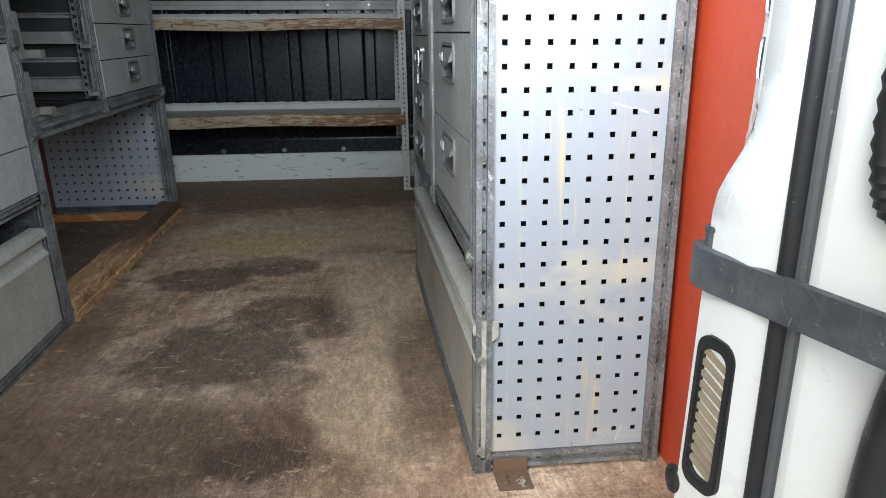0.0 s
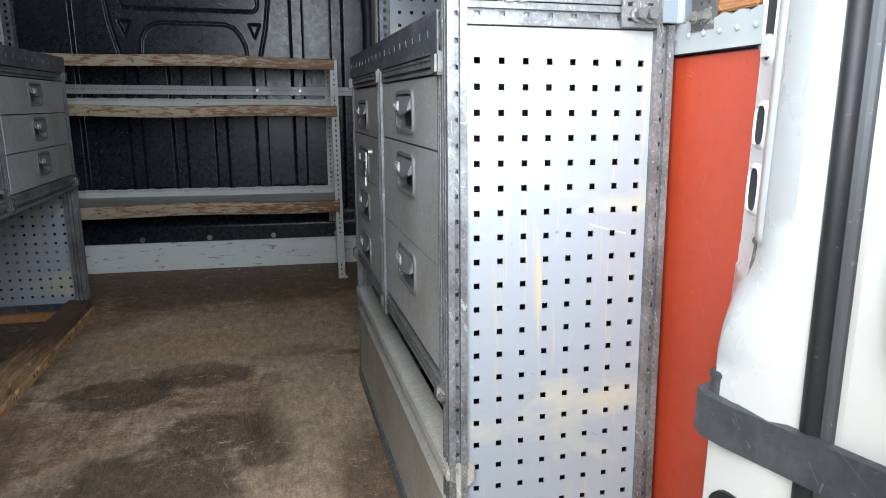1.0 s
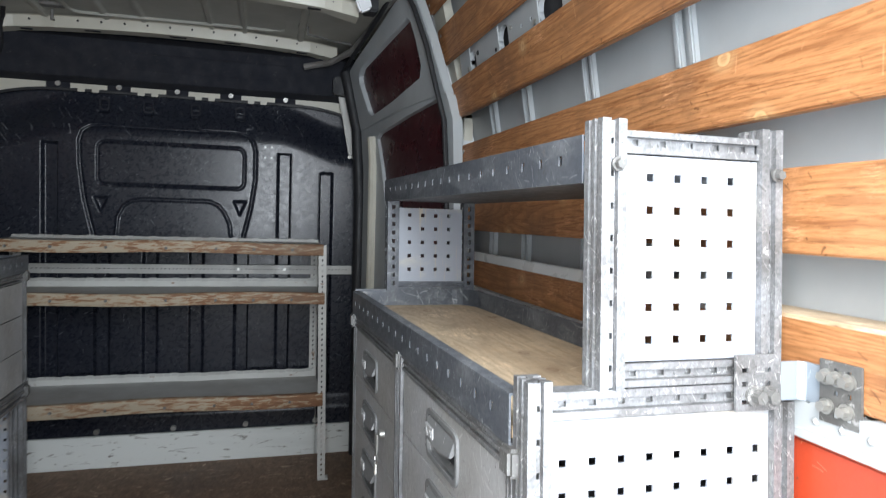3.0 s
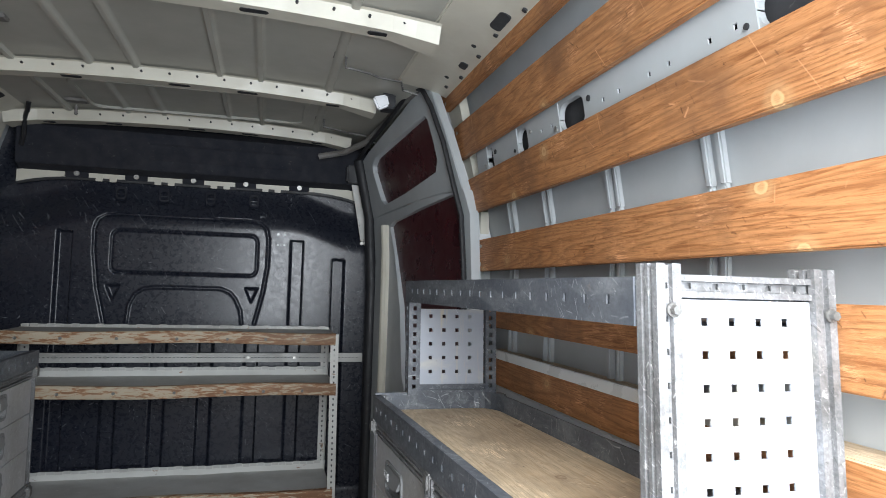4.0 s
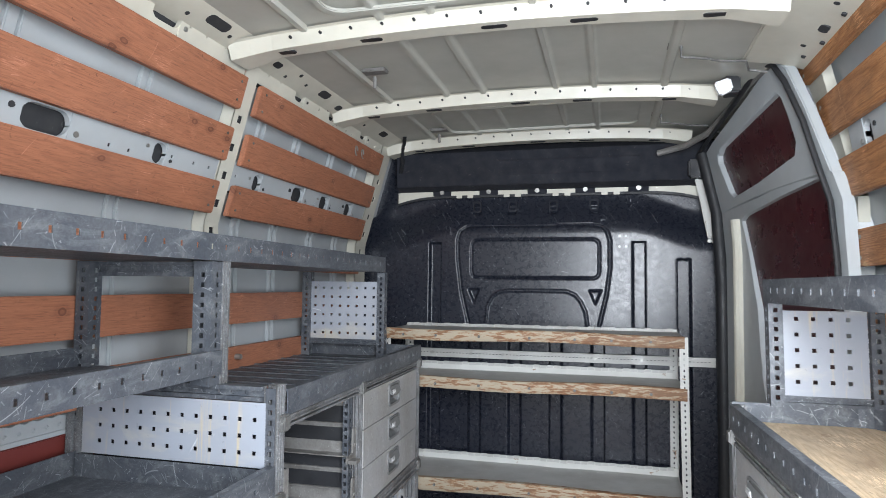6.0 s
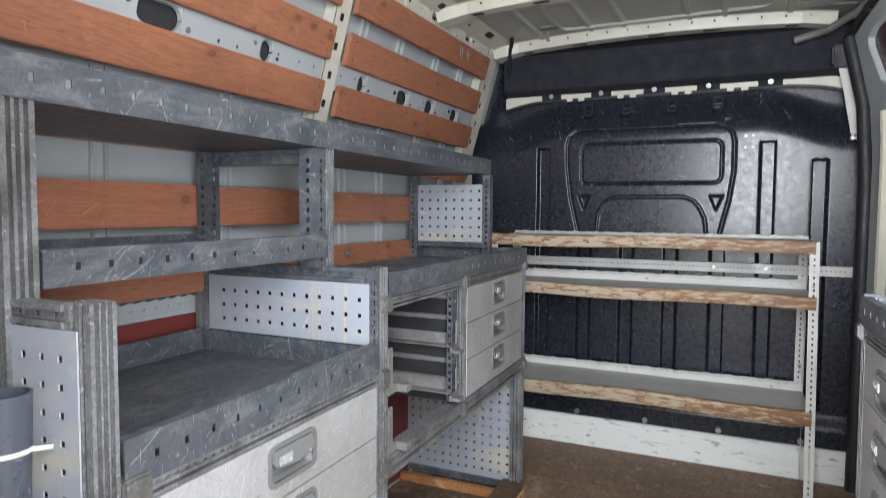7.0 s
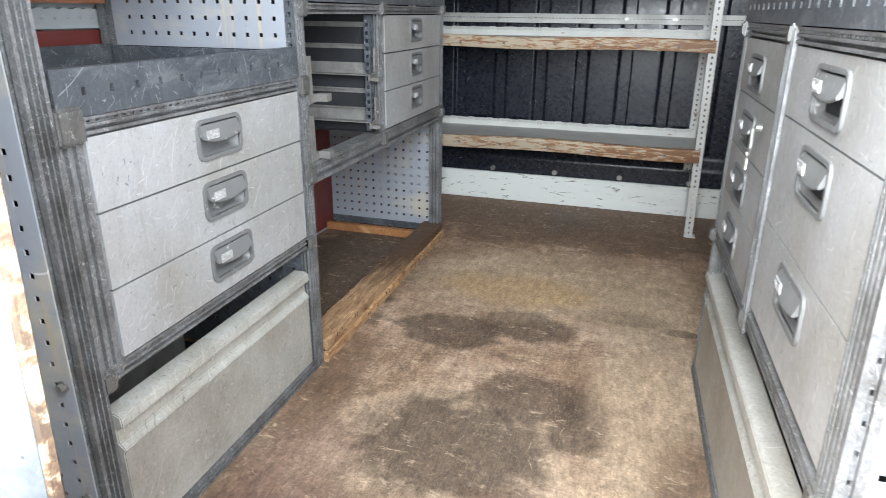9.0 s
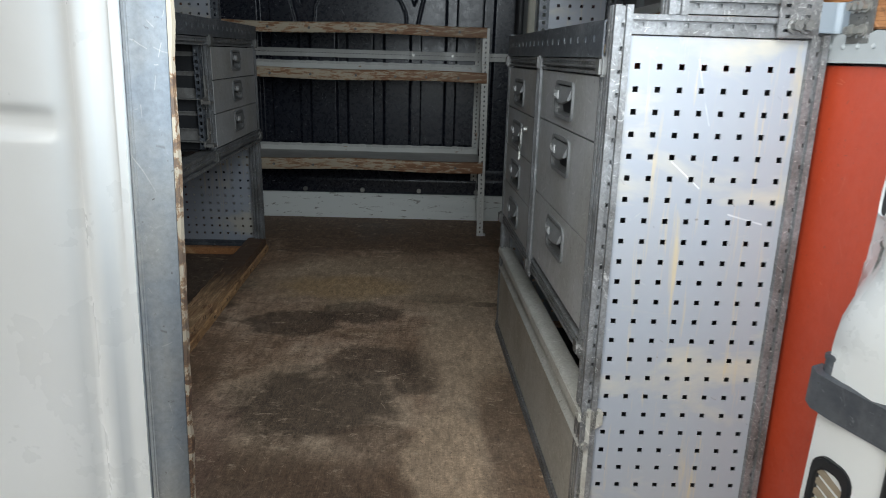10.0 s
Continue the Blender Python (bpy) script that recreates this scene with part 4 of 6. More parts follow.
s = Shape()
n = 40
lo = [(-0.87 + i * 1.5 / n, top_edge(-0.87 + i * 1.5 / n) - 0.006) for i in range(n + 1)]
hi = [(x, z + 0.046 + 0.05 * max(0.0, (abs(x + 0.13) - 0.5) / 0.4) ** 2) for x, z in lo]
mid = [(x, z + 0.012) for x, z in lo]
s.prism(mid + hi[::-1], "y", 2.5, 2.51)
tagged(part("bulkhead_flange", s, CREAM), "cream painted flange along the top of the bulkhead", "bulkhead trim", kind="structure")
s = Shape().prism(lo + mid[::-1], "y", 2.5, 2.511)
tagged(part("flange_gap", s, RUBBER), "black sealing strip below the bulkhead's flange", "bulkhead trim", kind="structure")
for x in (-0.465, -0.29, -0.095, 0.095):
    s = Shape().ring(rounded(x - 0.022, x + 0.022, 1.535, 1.592, 0.012, 3), rounded(x - 0.014, x + 0.014, 1.543, 1.58, 0.008, 3), "y", 2.504, 2.53)
    tagged(part("bulkhead_pad", s, HEADER, None, "", 0.002), "black rubber loop set in the bulkhead's top", "pad", "pads on the bulkhead")
for i, x in enumerate((-0.64, -0.405, -0.17, 0.055, 0.295)):
    z = top_edge(x) + 0.004
    s = Shape().prism(rounded(x - 0.047, x + 0.045, z, z + 0.036, 0.005, 3), "y", 2.4955, 2.4995)
    clip = part("flange_clip", s, HEADER, None, "", 0.001)
    tagged(clip, "black clip pocket with a zinc screw on the flange", "clip", "clips on the bulkhead")
    part("screw", Shape().rod((x, 2.4955, z + 0.016), (x, 2.486, z + 0.016), 0.011, 14).rod((x, 2.486, z + 0.016), (x, 2.483, z + 0.016), 0.005, 8), ZINC, clip, "zinc screw head", 0.001)
    if i < 4:
        for d in (0.085, 0.14):
            part("tab", Shape().prism(rounded(x + d - 0.012, x + d + 0.016, z - 0.012, z + 0.018, 0.003, 2), "y", 2.494, 2.4985), CREAM, clip, "cream tab bent down from the flange", 0.001)

s = Shape()
s.prism([(2.5, 1.64), (2.44, 1.66), (2.43, 1.82), (2.5, 1.86)], "x", -0.86, 0.6)
s.prism([(2.44, 1.7), (2.434, 1.71), (2.43, 1.775), (2.437, 1.785)], "x", -0.35, 0.3)
tagged(part("header_trim", s, HEADER, None, "", 0.006), "black felt-covered header above the bulkhead", "header trim", kind="structure")

for x, z in ((0.208, 1.41), (0.236, 1.41), (0.208, 1.362), (0.236, 1.362)):
    s = Shape().rod((x, 2.4545, z), (x, 2.4515, z), 0.006, 10)
    tagged(part("bulkhead_sticker", s, BODY), "tiny white sticker on the black bulkhead", "sticker", "stickers on the bulkhead")
# bolts through the bulkhead and the chipped board at its foot
for x in (-0.78, -0.472, -0.165, 0.14, 0.45):
    s = Shape().rod((x, 2.43, 0.152), (x, 2.412, 0.152), 0.012, 14).rod((x, 2.412, 0.152), (x, 2.408, 0.152), 0.006, 6)
    tagged(part("bulkhead_bolt", s, ZINC, None, "", 0.002), "zinc bolt with washer low on the bulkhead", "bolt", "bolts on the bulkhead")
s = Shape().box(-1.0, 0.68, 2.398, 2.418, 0.0, 0.137)
tagged(part("baseboard", s, BASEBOARD, None, "", 0.003), "white painted board, chipped, along the bulkhead's foot", "baseboard", kind="structure")
for z, x in ((1.02, 0.655), (0.79, 0.66), (0.55, 0.66)):
    s = Shape().rod((x, 2.452, z), (x, 2.436, z), 0.012, 12)
    tagged(part("bulkhead_screw", s, ZINC, None, "", 0.002), "pale screw cap on the bulkhead's edge", "screw", "screws on the bulkhead")

strip = Shape()
edge_l = [(0.53, 1.66), (0.552, 1.56), (0.568, 1.47), (0.582, 1.395)]
edge_r = [(0.575, 1.655), (0.595, 1.56), (0.61, 1.47), (0.622, 1.395)]
strip.prism(edge_l + edge_r[::-1], "y", 2.436, 2.447)
tagged(part("corner_strip", strip, RACKWHITE, None, "", 0.003), "chipped cream flange beside the bulkhead's upper corner", "bulkhead trim", kind="structure")
for x, z in ((0.588, 1.385), (0.604, 1.384), (0.62, 1.33), (0.63, 1.27)):
    tagged(part("bulkhead_screw", Shape().rod((x, 2.452, z), (x, 2.434, z), 0.009, 10), ZINC, None, "", 0.002), "pale screw cap on the bulkhead's edge", "screw", "screws on the bulkhead")

# outer sheet behind the sliding door and the corner above it
s = Shape()
s.box(0.84, 0.87, 1.45, 2.62, -0.05, 1.45)
s.prism([(0.84, 1.44), (0.72, 1.95), (0.75, 1.95), (0.87, 1.44)], "y", 1.45, 2.62)
s.box(0.69, 0.86, 2.455, 2.62, -0.05, 1.9)
tagged(part("wall_front_right", s, CREAM), "cream painted body side round the sliding door", "wall", kind="structure")

# ---- sliding door ----
def door_x(y, z):
    """The sliding door's inner plane."""
    return 0.776 - 0.135 * (y - 1.36) - 0.22 * max(0.0, z - 1.42)


def on_door(poly, off):
    return [(door_x(y, z) + off, y, z) for y, z in poly]


sliding_door = thing("sliding_door", (0.75, 1.95, 0.0), "closed sliding side door, cream painted, with boarded windows", "van door")


def door_sheet(poly, off, thick):
    s = Shape()
    n = len(poly)
    s.add(on_door(poly, off) + on_door(poly, off + thick), [tuple(range(n)), tuple(range(n, 2 * n))[::-1]] + [(i, (i + 1) % n, n + (i + 1) % n, n + i) for i in range(n)])
    return s


def door_ring(outer, inner, off, thick):
    s = Shape().ring(outer, inner, "x", off, off + thick)
    s.v = [(door_x(y, z) + x, y, z) for x, y, z in s.v]
    return s


lower = [(1.41, 0.8), (1.4, 1.0), (1.39, 1.2), (1.42, 1.4), (1.44, 1.475), (1.47, 1.495), (1.75, 1.482), (2.1, 1.457), (2.14, 1.44), (2.085, 1.32), (2.0, 1.1), (1.96, 0.85), (1.93, 0.78), (1.6, 0.78)]
rim = [(1.34, 0.0), (1.34, 0.9), (1.34, 1.2), (1.365, 1.42), (1.375, 1.48), (1.38, 1.5), (1.75, 1.51), (2.1, 1.5), (2.4, 1.49), (2.43, 1.3), (2.44, 1.0), (2.44, 0.6), (2.44, 0.0), (1.6, 0.0)]
part("door_panel", door_ring(rim, lower, 0.0, 0.03), SKIN, sliding_door, "", 0.003)
part("window_board", door_sheet([(1.37, 0.74), (1.37, 1.2), (1.41, 1.5), (2.17, 1.475), (2.1, 1.1), (2.05, 0.74)], 0.02, 0.008), MAROON, sliding_door, "dark maroon board in the window opening")
upper = [(1.54, 1.62), (1.547, 1.7), (1.56, 1.76), (1.585, 1.783), (1.8, 1.767), (2.17, 1.738), (2.225, 1.715), (2.235, 1.69), (2.19, 1.56), (2.155, 1.538), (1.9, 1.553), (1.57, 1.585)]
rim = [(1.385, 1.5), (1.43, 1.69), (1.48, 1.83), (1.55, 1.88), (1.8, 1.84), (2.25, 1.78), (2.4, 1.75), (2.42, 1.68), (2.42, 1.58), (2.41, 1.49), (1.9, 1.51), (1.45, 1.505)]
part("door_panel", door_ring(rim, upper, 0.0, 0.03), SKIN, sliding_door, "", 0.003)
part("window_board", door_sheet([(1.5, 1.56), (1.55, 1.8), (2.28, 1.745), (2.18, 1.52)], 0.02, 0.008), MAROON, sliding_door, "dark maroon board in the upper window opening")
part("rubber_seal", Shape().tube([(door_x(y, z) - 0.014, y, z) for y, z in ((1.35, 0.3), (1.35, 1.0), (1.37, 1.25), (1.4, 1.42), (1.415, 1.52), (1.432, 1.66), (1.478, 1.79), (1.52, 1.85), (1.6, 1.885), (1.8, 1.85), (2.1, 1.81), (2.4, 1.765))], 0.0085, 10), RUBBER, sliding_door, "black rubber seal round the door")
part("rubber_seal", Shape().tube([(door_x(2.36, z) - 0.012, 2.37, z) for z in (0.0, 0.4, 0.8, 1.2, 1.5, 1.65, 1.76)], 0.026, 12), RUBBER, sliding_door, "black rubber seal beside the bulkhead")
part("door_edge", Shape().tube([(door_x(2.2, z) - 0.004, 2.22 - 0.05 * math.sin(1.5 * z), z) for z in (0.6, 0.8, 1.0, 1.2, 1.35, 1.45)], 0.022, 10), CREAM, sliding_door, "cream painted edge of the door")
door_rail = thing("door_rail", (0.55, 1.9, 1.8), "grey steel guide rail above the sliding door", "guide rail", kind="structure")
part("rail", Shape().tube([(0.655, 1.5, 1.875), (0.625, 1.75, 1.868), (0.6, 2.0, 1.845), (0.56, 2.2, 1.812), (0.48, 2.32, 1.785), (0.37, 2.36, 1.765)], 0.014, 8), RUNNER, door_rail)
part("cover", Shape().prism([(0.72, 1.885), (0.64, 1.89), (0.58, 1.905), (0.74, 1.93)], "y", 1.45, 2.42), CREAM, door_rail, "", 0.004)
part("bracket", Shape().box(0.5, 0.63, 2.38, 2.43, 1.66, 1.74), RUBBER, door_rail, "black plastic end stop", 0.008)
part("buffer", Shape().box(0.63, 0.68, 1.45, 1.5, 1.85, 1.9), RUBBER, door_rail, "black rubber buffer", 0.008)
lamp = thing("interior_lamp", (0.53, 1.66, 1.82), "small white cargo lamp hanging by the door rail", "lamp")
part("housing", Shape().box(0.53, 0.58, 1.65, 1.72, 1.815, 1.87), RUBBER, lamp, "", 0.006)
part("lens", Shape().prism([(0.515, 1.8), (0.555, 1.82), (0.545, 1.86), (0.495, 1.845)], "y", 1.63, 1.66), LAMPWHITE, lamp, "white lens", 0.006)
for y in (1.38, 2.15):
    latch = thing("rod_latch", (0.5, y, 1.83), "zinc rod and bracket under the roof", "latch", "rod latches")
    part("rod", Shape().tube([(0.37, y, 1.888), (0.37, y, 1.85), (0.44, y, 1.84), (0.48, y + 0.03, 1.84), (0.55, y + 0.03, 1.835), (0.57, y + 0.1, 1.83), (0.62, y + 0.1, 1.82)], 0.004, 6), CAST, latch)
    part("bracket", Shape().box(0.33, 0.4, y - 0.03, y + 0.03, 1.885, 1.896), RUNNER, latch, "", 0.002)
for y in (1.38, 2.2):
    s = Shape().box(-0.62, -0.54, y - 0.02, y + 0.02, 1.872, 1.884).rod((-0.58, y, 1.82), (-0.58, y, 1.86), 0.006)
    tagged(part("roof_bracket", s, RUNNER, None, "", 0.002), "grey steel bracket with a bolt under the roof", "bracket", "roof brackets")
s = Shape().tube([(-0.77, 2.28, 1.875), (-0.785, 2.32, 1.85), (-0.8, 2.35, 1.845), (-0.812, 2.375, 1.81), (-0.818, 2.4, 1.77), (-0.835, 2.425, 1.73)], 0.009, 8)
tagged(part("cable_sleeve", s, RUBBER), "black rubber cable sleeve in the roof corner", "cable sleeve")
for i, y in enumerate((1.95, 2.02)):
    s = Shape().tube([(wall_x(1.76, -1) + 0.003, y + 0.012 * math.cos(a), 1.745 + 0.02 * math.sin(a)) for a in [k * math.pi * 1.6 / 8 for k in range(9)]], 0.003, 6)
    tagged(part("hook", s, ZINC), "small bent zinc hook in a wall board", "hook", "hooks in the wall board")

# ---- shelving and drawers ----
def lean_right(p):
    """The units in the van stand a little askew, and the ones on the right also lean."""
    x, y, z = p
    return (x - 0.04 * y, y + 0.055 * (z - 0.9), z)


def skew_left(p):
    x, y, z = p
    return (x - 0.017 - 0.025 * y, y, z)


def post(parent, x0, x1, y0, y1, z0, z1, warp, face="-y", west=2, east=2, name="post"):
    """An extruded upright with grooves; the slot in one face is closed by a strip with holes."""
    s = Shape(warp)
    c = (y1 - y0) if face in ("-x", "+x") else (x1 - x0)
    if face == "-y":
        poly = grooved(x0, x1, y0, y1, west, east, 1, 0, 0.01, 0.006)
        w = c * 0.3
        poly = [(x, y0 + 0.014 if abs(y - (y0 + 0.01)) < 1e-6 and x0 < x < x1 else y) for x, y in poly]
        s.prism(poly, "z", z0, z1)
        strip = Shape(warp).plate((x0 + c / 2 - w / 2 + 0.0004, y0 + 0.006, z0 + 0.002), (1, 0, 0), (0, 0, 1), (0, 0.002, 0), w - 0.0008, z1 - z0 - 0.004, ([w / 2 - 0.0004], span(PITCH * 0.6, z1 - z0 - 0.02, PITCH), 0.0055, 0.0065))
    else:
        s.prism(grooved(x0, x1, y0, y1, west, east, 2, 0, 0.0105, 0.0065), "z", z0, z1)
    ob = part(name, s, PROFILE, parent)
    if face == "-y":
        part("slot_strip", strip, PROFILE, ob)
    return ob


def perforated_post(parent, x0, x1, y0, y1, z0, z1, warp, name="post", mat=None):
    """A dark steel angle upright with rows of square holes in both legs."""
    s = Shape(warp)
    h = span(0.02, z1 - z0 - 0.012, PITCH * 0.62)
    s.plate((x0, y0, z0), (1, 0, 0), (0, 0, 1), (0, 0.002, 0), x1 - x0, z1 - z0, ([(x1 - x0) / 2], h, 0.009, 0.01))
    ob = part(name, s, mat or TRAY, parent, "dark perforated upright")
    s = Shape(warp).plate((x1 - 0.002, y0 + 0.002, z0), (0, 1, 0), (0, 0, 1), (0.002, 0, 0), y1 - y0 - 0.002, z1 - z0, ([(y1 - y0) / 2], h, 0.009, 0.01))
    part("flange", s, mat or TRAY, ob)
    s = Shape(warp).plate((x0, y0 + 0.002, z0), (0, 1, 0), (0, 0, 1), (0.002, 0, 0), y1 - y0 - 0.002, z1 - z0, ([(y1 - y0) / 2], h, 0.009, 0.01))
    part("flange", s, mat or TRAY, ob)
    return ob


def rail_x(parent, x0, x1, y0, z0, z1, warp, name="rail", mat=None, deep=0.025):
    """A horizontal bar across an end frame, with a slotted groove full of holes."""
    s = Shape(warp)
    h = z1 - z0
    s.prism([(y0, z0), (y0 + deep, z0), (y0 + deep, z1), (y0, z1), (y0, z1 - h * 0.28), (y0 + 0.012, z1 - h * 0.28), (y0 + 0.012, z0 + h * 0.28), (y0, z0 + h * 0.28)], "x", x0, x1)
    strip = Shape(warp).plate((x0, y0 + 0.007, z0 + h * 0.28 + 0.0004), (1, 0, 0), (0, 0, 1), (0, 0.002, 0), x1 - x0, h * 0.44 - 0.0008, (span(PITCH * 0.5, x1 - x0 - 0.012, PITCH), [h * 0.22], 0.008, min(0.006, h * 0.3)))
    ob = part(name, s, mat or PROFILE, parent)
    part("slot_strip", strip, mat or PROFILE, ob)
    return ob


def rail_y(parent, x, y0, y1, z0, z1, warp, side, name="rail", deep=0.03):
    """A grooved bar along the front of a unit; side: the way it faces."""
    s = Shape(warp)
    h = z1 - z0
    g = 0.011 * -side
    poly = [(x, z0), (x, z0 + h * 0.2), (x + g, z0 + h * 0.2), (x + g, z0 + h * 0.42), (x, z0 + h * 0.42), (x, z0 + h * 0.6), (x + g, z0 + h * 0.6), (x + g, z0 + h * 0.82), (x, z0 + h * 0.82), (x, z1), (x - side * deep, z1), (x - side * deep, z0)]
    s.prism(poly, "y", y0, y1)
    ob = part(name, s, PROFILE, parent)
    strip = Shape(warp).plate((x - side * 0.003, y0, z0 + h * 0.6 + 0.0003), (0, 1, 0), (0, 0, 1), (-side * 0.0015, 0, 0), y1 - y0, h * 0.22 - 0.0006, (span(0.012, y1 - y0 - 0.012, PITCH / 2), [h * 0.11], 0.007, h * 0.13))
    part("slot_strip", strip, PROFILE, ob)
    return ob


def side_panel(parent, x0, x1, y, z0, z1, cx, cz, warp, label="", hole=HOLE, mat=None, name="side_panel"):
    s = Shape(warp)
    s.plate((x0, y, z0), (1, 0, 0), (0, 0, 1), (0, 0.0025, 0), x1 - x0, z1 - z0, ([c - x0 for c in cx], [c - z0 for c in cz], hole, hole))
    return part(name, s, mat or PANEL, parent, label)


def fascia(parent, x, y0, y1, z0, z1, warp, side, name="fascia", holes=True):
    """The front lip of a bench or shelf: folded dark steel with a row of square holes."""
    s = Shape(warp)
    n = span(0.05, y1 - y0 - 0.03, PITCH * 1.5) if holes else []
    s.plate((x, y0, z0), (0, 1, 0), (0, 0, 1), (-side * 0.0025, 0, 0), y1 - y0, z1 - z0, (n, [(z1 - z0) * 0.52] if holes else [], 0.008, 0.011))
    s.box(*sorted((x - side * 0.018, x - side * 0.0025)), y0, y1, z1 - 0.003, z1)
    s.box(*sorted((x - side * 0.018, x - side * 0.0025)), y0, y1, z0, z0 + 0.003)
    return part(name, s, TRAY, parent, "scuffed dark steel front lip")


def drawer(parent, x, y0, y1, z0, z1, warp, side, back, wide=0.135, tall=0.06, below=0.02, mid=None):
    """A drawer: front with a recessed pull, and its box behind. side: the way the front faces."""
    g = 0.0016
    y0, y1, z0, z1 = y0 + g, y1 - g, z0 + g, z1 - g
    c = (y0 + y1) / 2 if mid is None else mid
    tall = min(tall, (z1 - z0) * 0.7)
    top = z1 - below
    a, b, lo = c - wide / 2, c + wide / 2, top - tall
    s = Shape(warp)
    r = rounded(a, b, lo, top, 0.012, 3)
    n = len(r)
    outer = [(y1, z1)] * 4 + [(y0, z1)] * 4 + [(y0, z0)] * 4 + [(y1, z0)] * 4
    s.ring(outer, r, "x", x, x - side * 0.014)
    d = part("drawer", s, DRAWER, parent, "", 0, weld=True)
    part("drawer_box", Shape(warp).box(*sorted((x - side * 0.03, x - side * (back - 0.02))), y0 + 0.012, y1 - 0.012, z0 + 0.006, z1 - 0.02), DRAWER, d)
    h = Shape(warp)
    big = rounded(a - 0.008, b + 0.008, lo - 0.008, top + 0.007, 0.016, 3)
    h.ring(big, r, "x", x + side * 0.004, x - side * 0.003)
    inner = rounded(a, b, lo, top, 0.012, 3)
    floor_ = rounded(a + 0.008, b - 0.008, lo + 0.006, top - 0.002, 0.01, 3)
    m = len(inner)
    v = [(x - side * 0.002, p, q) for p, q in inner] + [(x - side * 0.017, p, q) for p, q in floor_]
    h.add(v, [(i, (i + 1) % m, m + (i + 1) % m, m + i) for i in range(m)] + [tuple(range(m, 2 * m))])
    # the grip: a slanted lid over the upper half, its lower edge bowed
    k = 8
    for i in range(k):
        rows = []
        for f in (i / k, (i + 1) / k):
            low = lo + tall * (0.36 + 0.16 * (2 * f - 1) ** 2)
            yy = a + 0.004 + (b - a - 0.008) * f
            rows.append([(x + side * 0.002, yy, top - 0.003), (x + side * 0.006, yy, top - 0.014), (x + side * 0.0105, yy, low + 0.003), (x + side * 0.009, yy, low), (x + side * 0.001, yy, low + 0.004), (x - side * 0.004, yy, top - 0.003)])
        h.add(rows[0] + rows[1], [(q, (q + 1) % 6, 6 + (q + 1) % 6, 6 + q) for q in range(6)] + ([tuple(range(6))] if i == 0 else []) + ([tuple(range(6, 12))] if i == k - 1 else []))
    part("handle", h, HANDLE, d, "grey moulded recessed pull", 0.0008, weld=True)
    p = Shape(warp)
    zc = lo + tall * 0.66
    cl = c - side * wide * 0.26
    p.box(*sorted((x + side * 0.0085, x + side * 0.0112)), cl - wide * 0.14, cl + wide * 0.14, zc - 0.008, zc + 0.008)
    for k in range(4):
        yy = cl - wide * 0.11 + k * wide * 0.058
        p.box(*sorted((x + side * 0.0112, x + side * 0.012)), yy, yy + wide * 0.036, zc - 0.005 + 0.002 * (k % 2), zc + 0.005 - 0.002 * (k % 3))
    part("name_plate", p, PLATE, d, "worn pale name plate, unreadable")
    return d


def knuckle(parent, x, y, z, warp, side, size=0.034, name="connector"):
    """The cast corner piece at the end of a front bar."""
    s = Shape(warp)
    s.box(*sorted((x + side * 0.008, x - side * 0.02)), y - size / 2, y + size / 2, z - size * 0.55, z + size * 0.55)
    return part(name, s, CAST, parent, "worn cast corner connector", 0.004)


def bolt(shape, at, way, r=0.008, length=0.008):
    a = Vector(at)
    w = Vector(way)
    shape.rod(a, a + w * length * 0.3, r * 1.5, 14)
    shape.rod(a + w * length * 0.3, a + w * length, r, 6)
    return shape


def flap(parent, x, y0, y1, z0, z1, warp, side):
    """A galvanised tilting front with a rolled top lip."""
    s = Shape(warp)
    q = -side
    s.prism([(x, z0), (x, z1 - 0.075), (x - q * 0.004, z1 - 0.065), (x + q * 0.008, z1 - 0.055), (x + q * 0.008, z1 - 0.03), (x - q * 0.006, z1 - 0.022), (x - q * 0.004, z1 - 0.004), (x + q * 0.006, z1), (x + q * 0.034, z1), (x + q * 0.038, z1 - 0.006), (x + q * 0.038, z1 - 0.03),
             (x + q * 0.02, z1 - 0.04), (x + q * 0.018, z0)], "y", y0, y1)
    return part("flap", s, FLAP, parent, "galvanised tilting front, dusty and scratched", 0.002)


# ---- right side: low drawer unit with a bench top ----
R = lean_right
unit = thing("drawer_unit", (0.62, 0.45, 0.0), "grey steel drawer unit with perforated end and bench top", "drawer unit", "van racking")
for x0, x1 in ((0.469, 0.496), (0.769, 0.797)):
    post(unit, x0, x1, 0.0, 0.036, 0.0, 0.94 if x0 < 0.6 else 0.905, R)
    post(unit, x0, x1, 0.972, 1.005, 0.0, 0.92, R, "+y")
post(unit, 0.464, 0.49, 0.503, 0.547, 0.35, 0.86, R, "-x", 3, 0)
cx = [0.5121 + i * PITCH for i in range(8)]
side_panel(unit, 0.4965, 0.7685, 0.008, 0.036, 0.897, cx, [0.0665 + i * PITCH for i in range(24)], R, "pale grey perforated end panel with yellow drips")
rail_x(unit, 0.496, 0.769, 0.004, 0.899, 0.928, R)
rail_x(unit, 0.496, 0.769, 0.0, 0.008, 0.034, R)
side_panel(unit, 0.4965, 0.7685, 0.985, 0.036, 0.866, cx, [0.0705 + i * PITCH for i in range(23)], R, "pale grey perforated end panel")
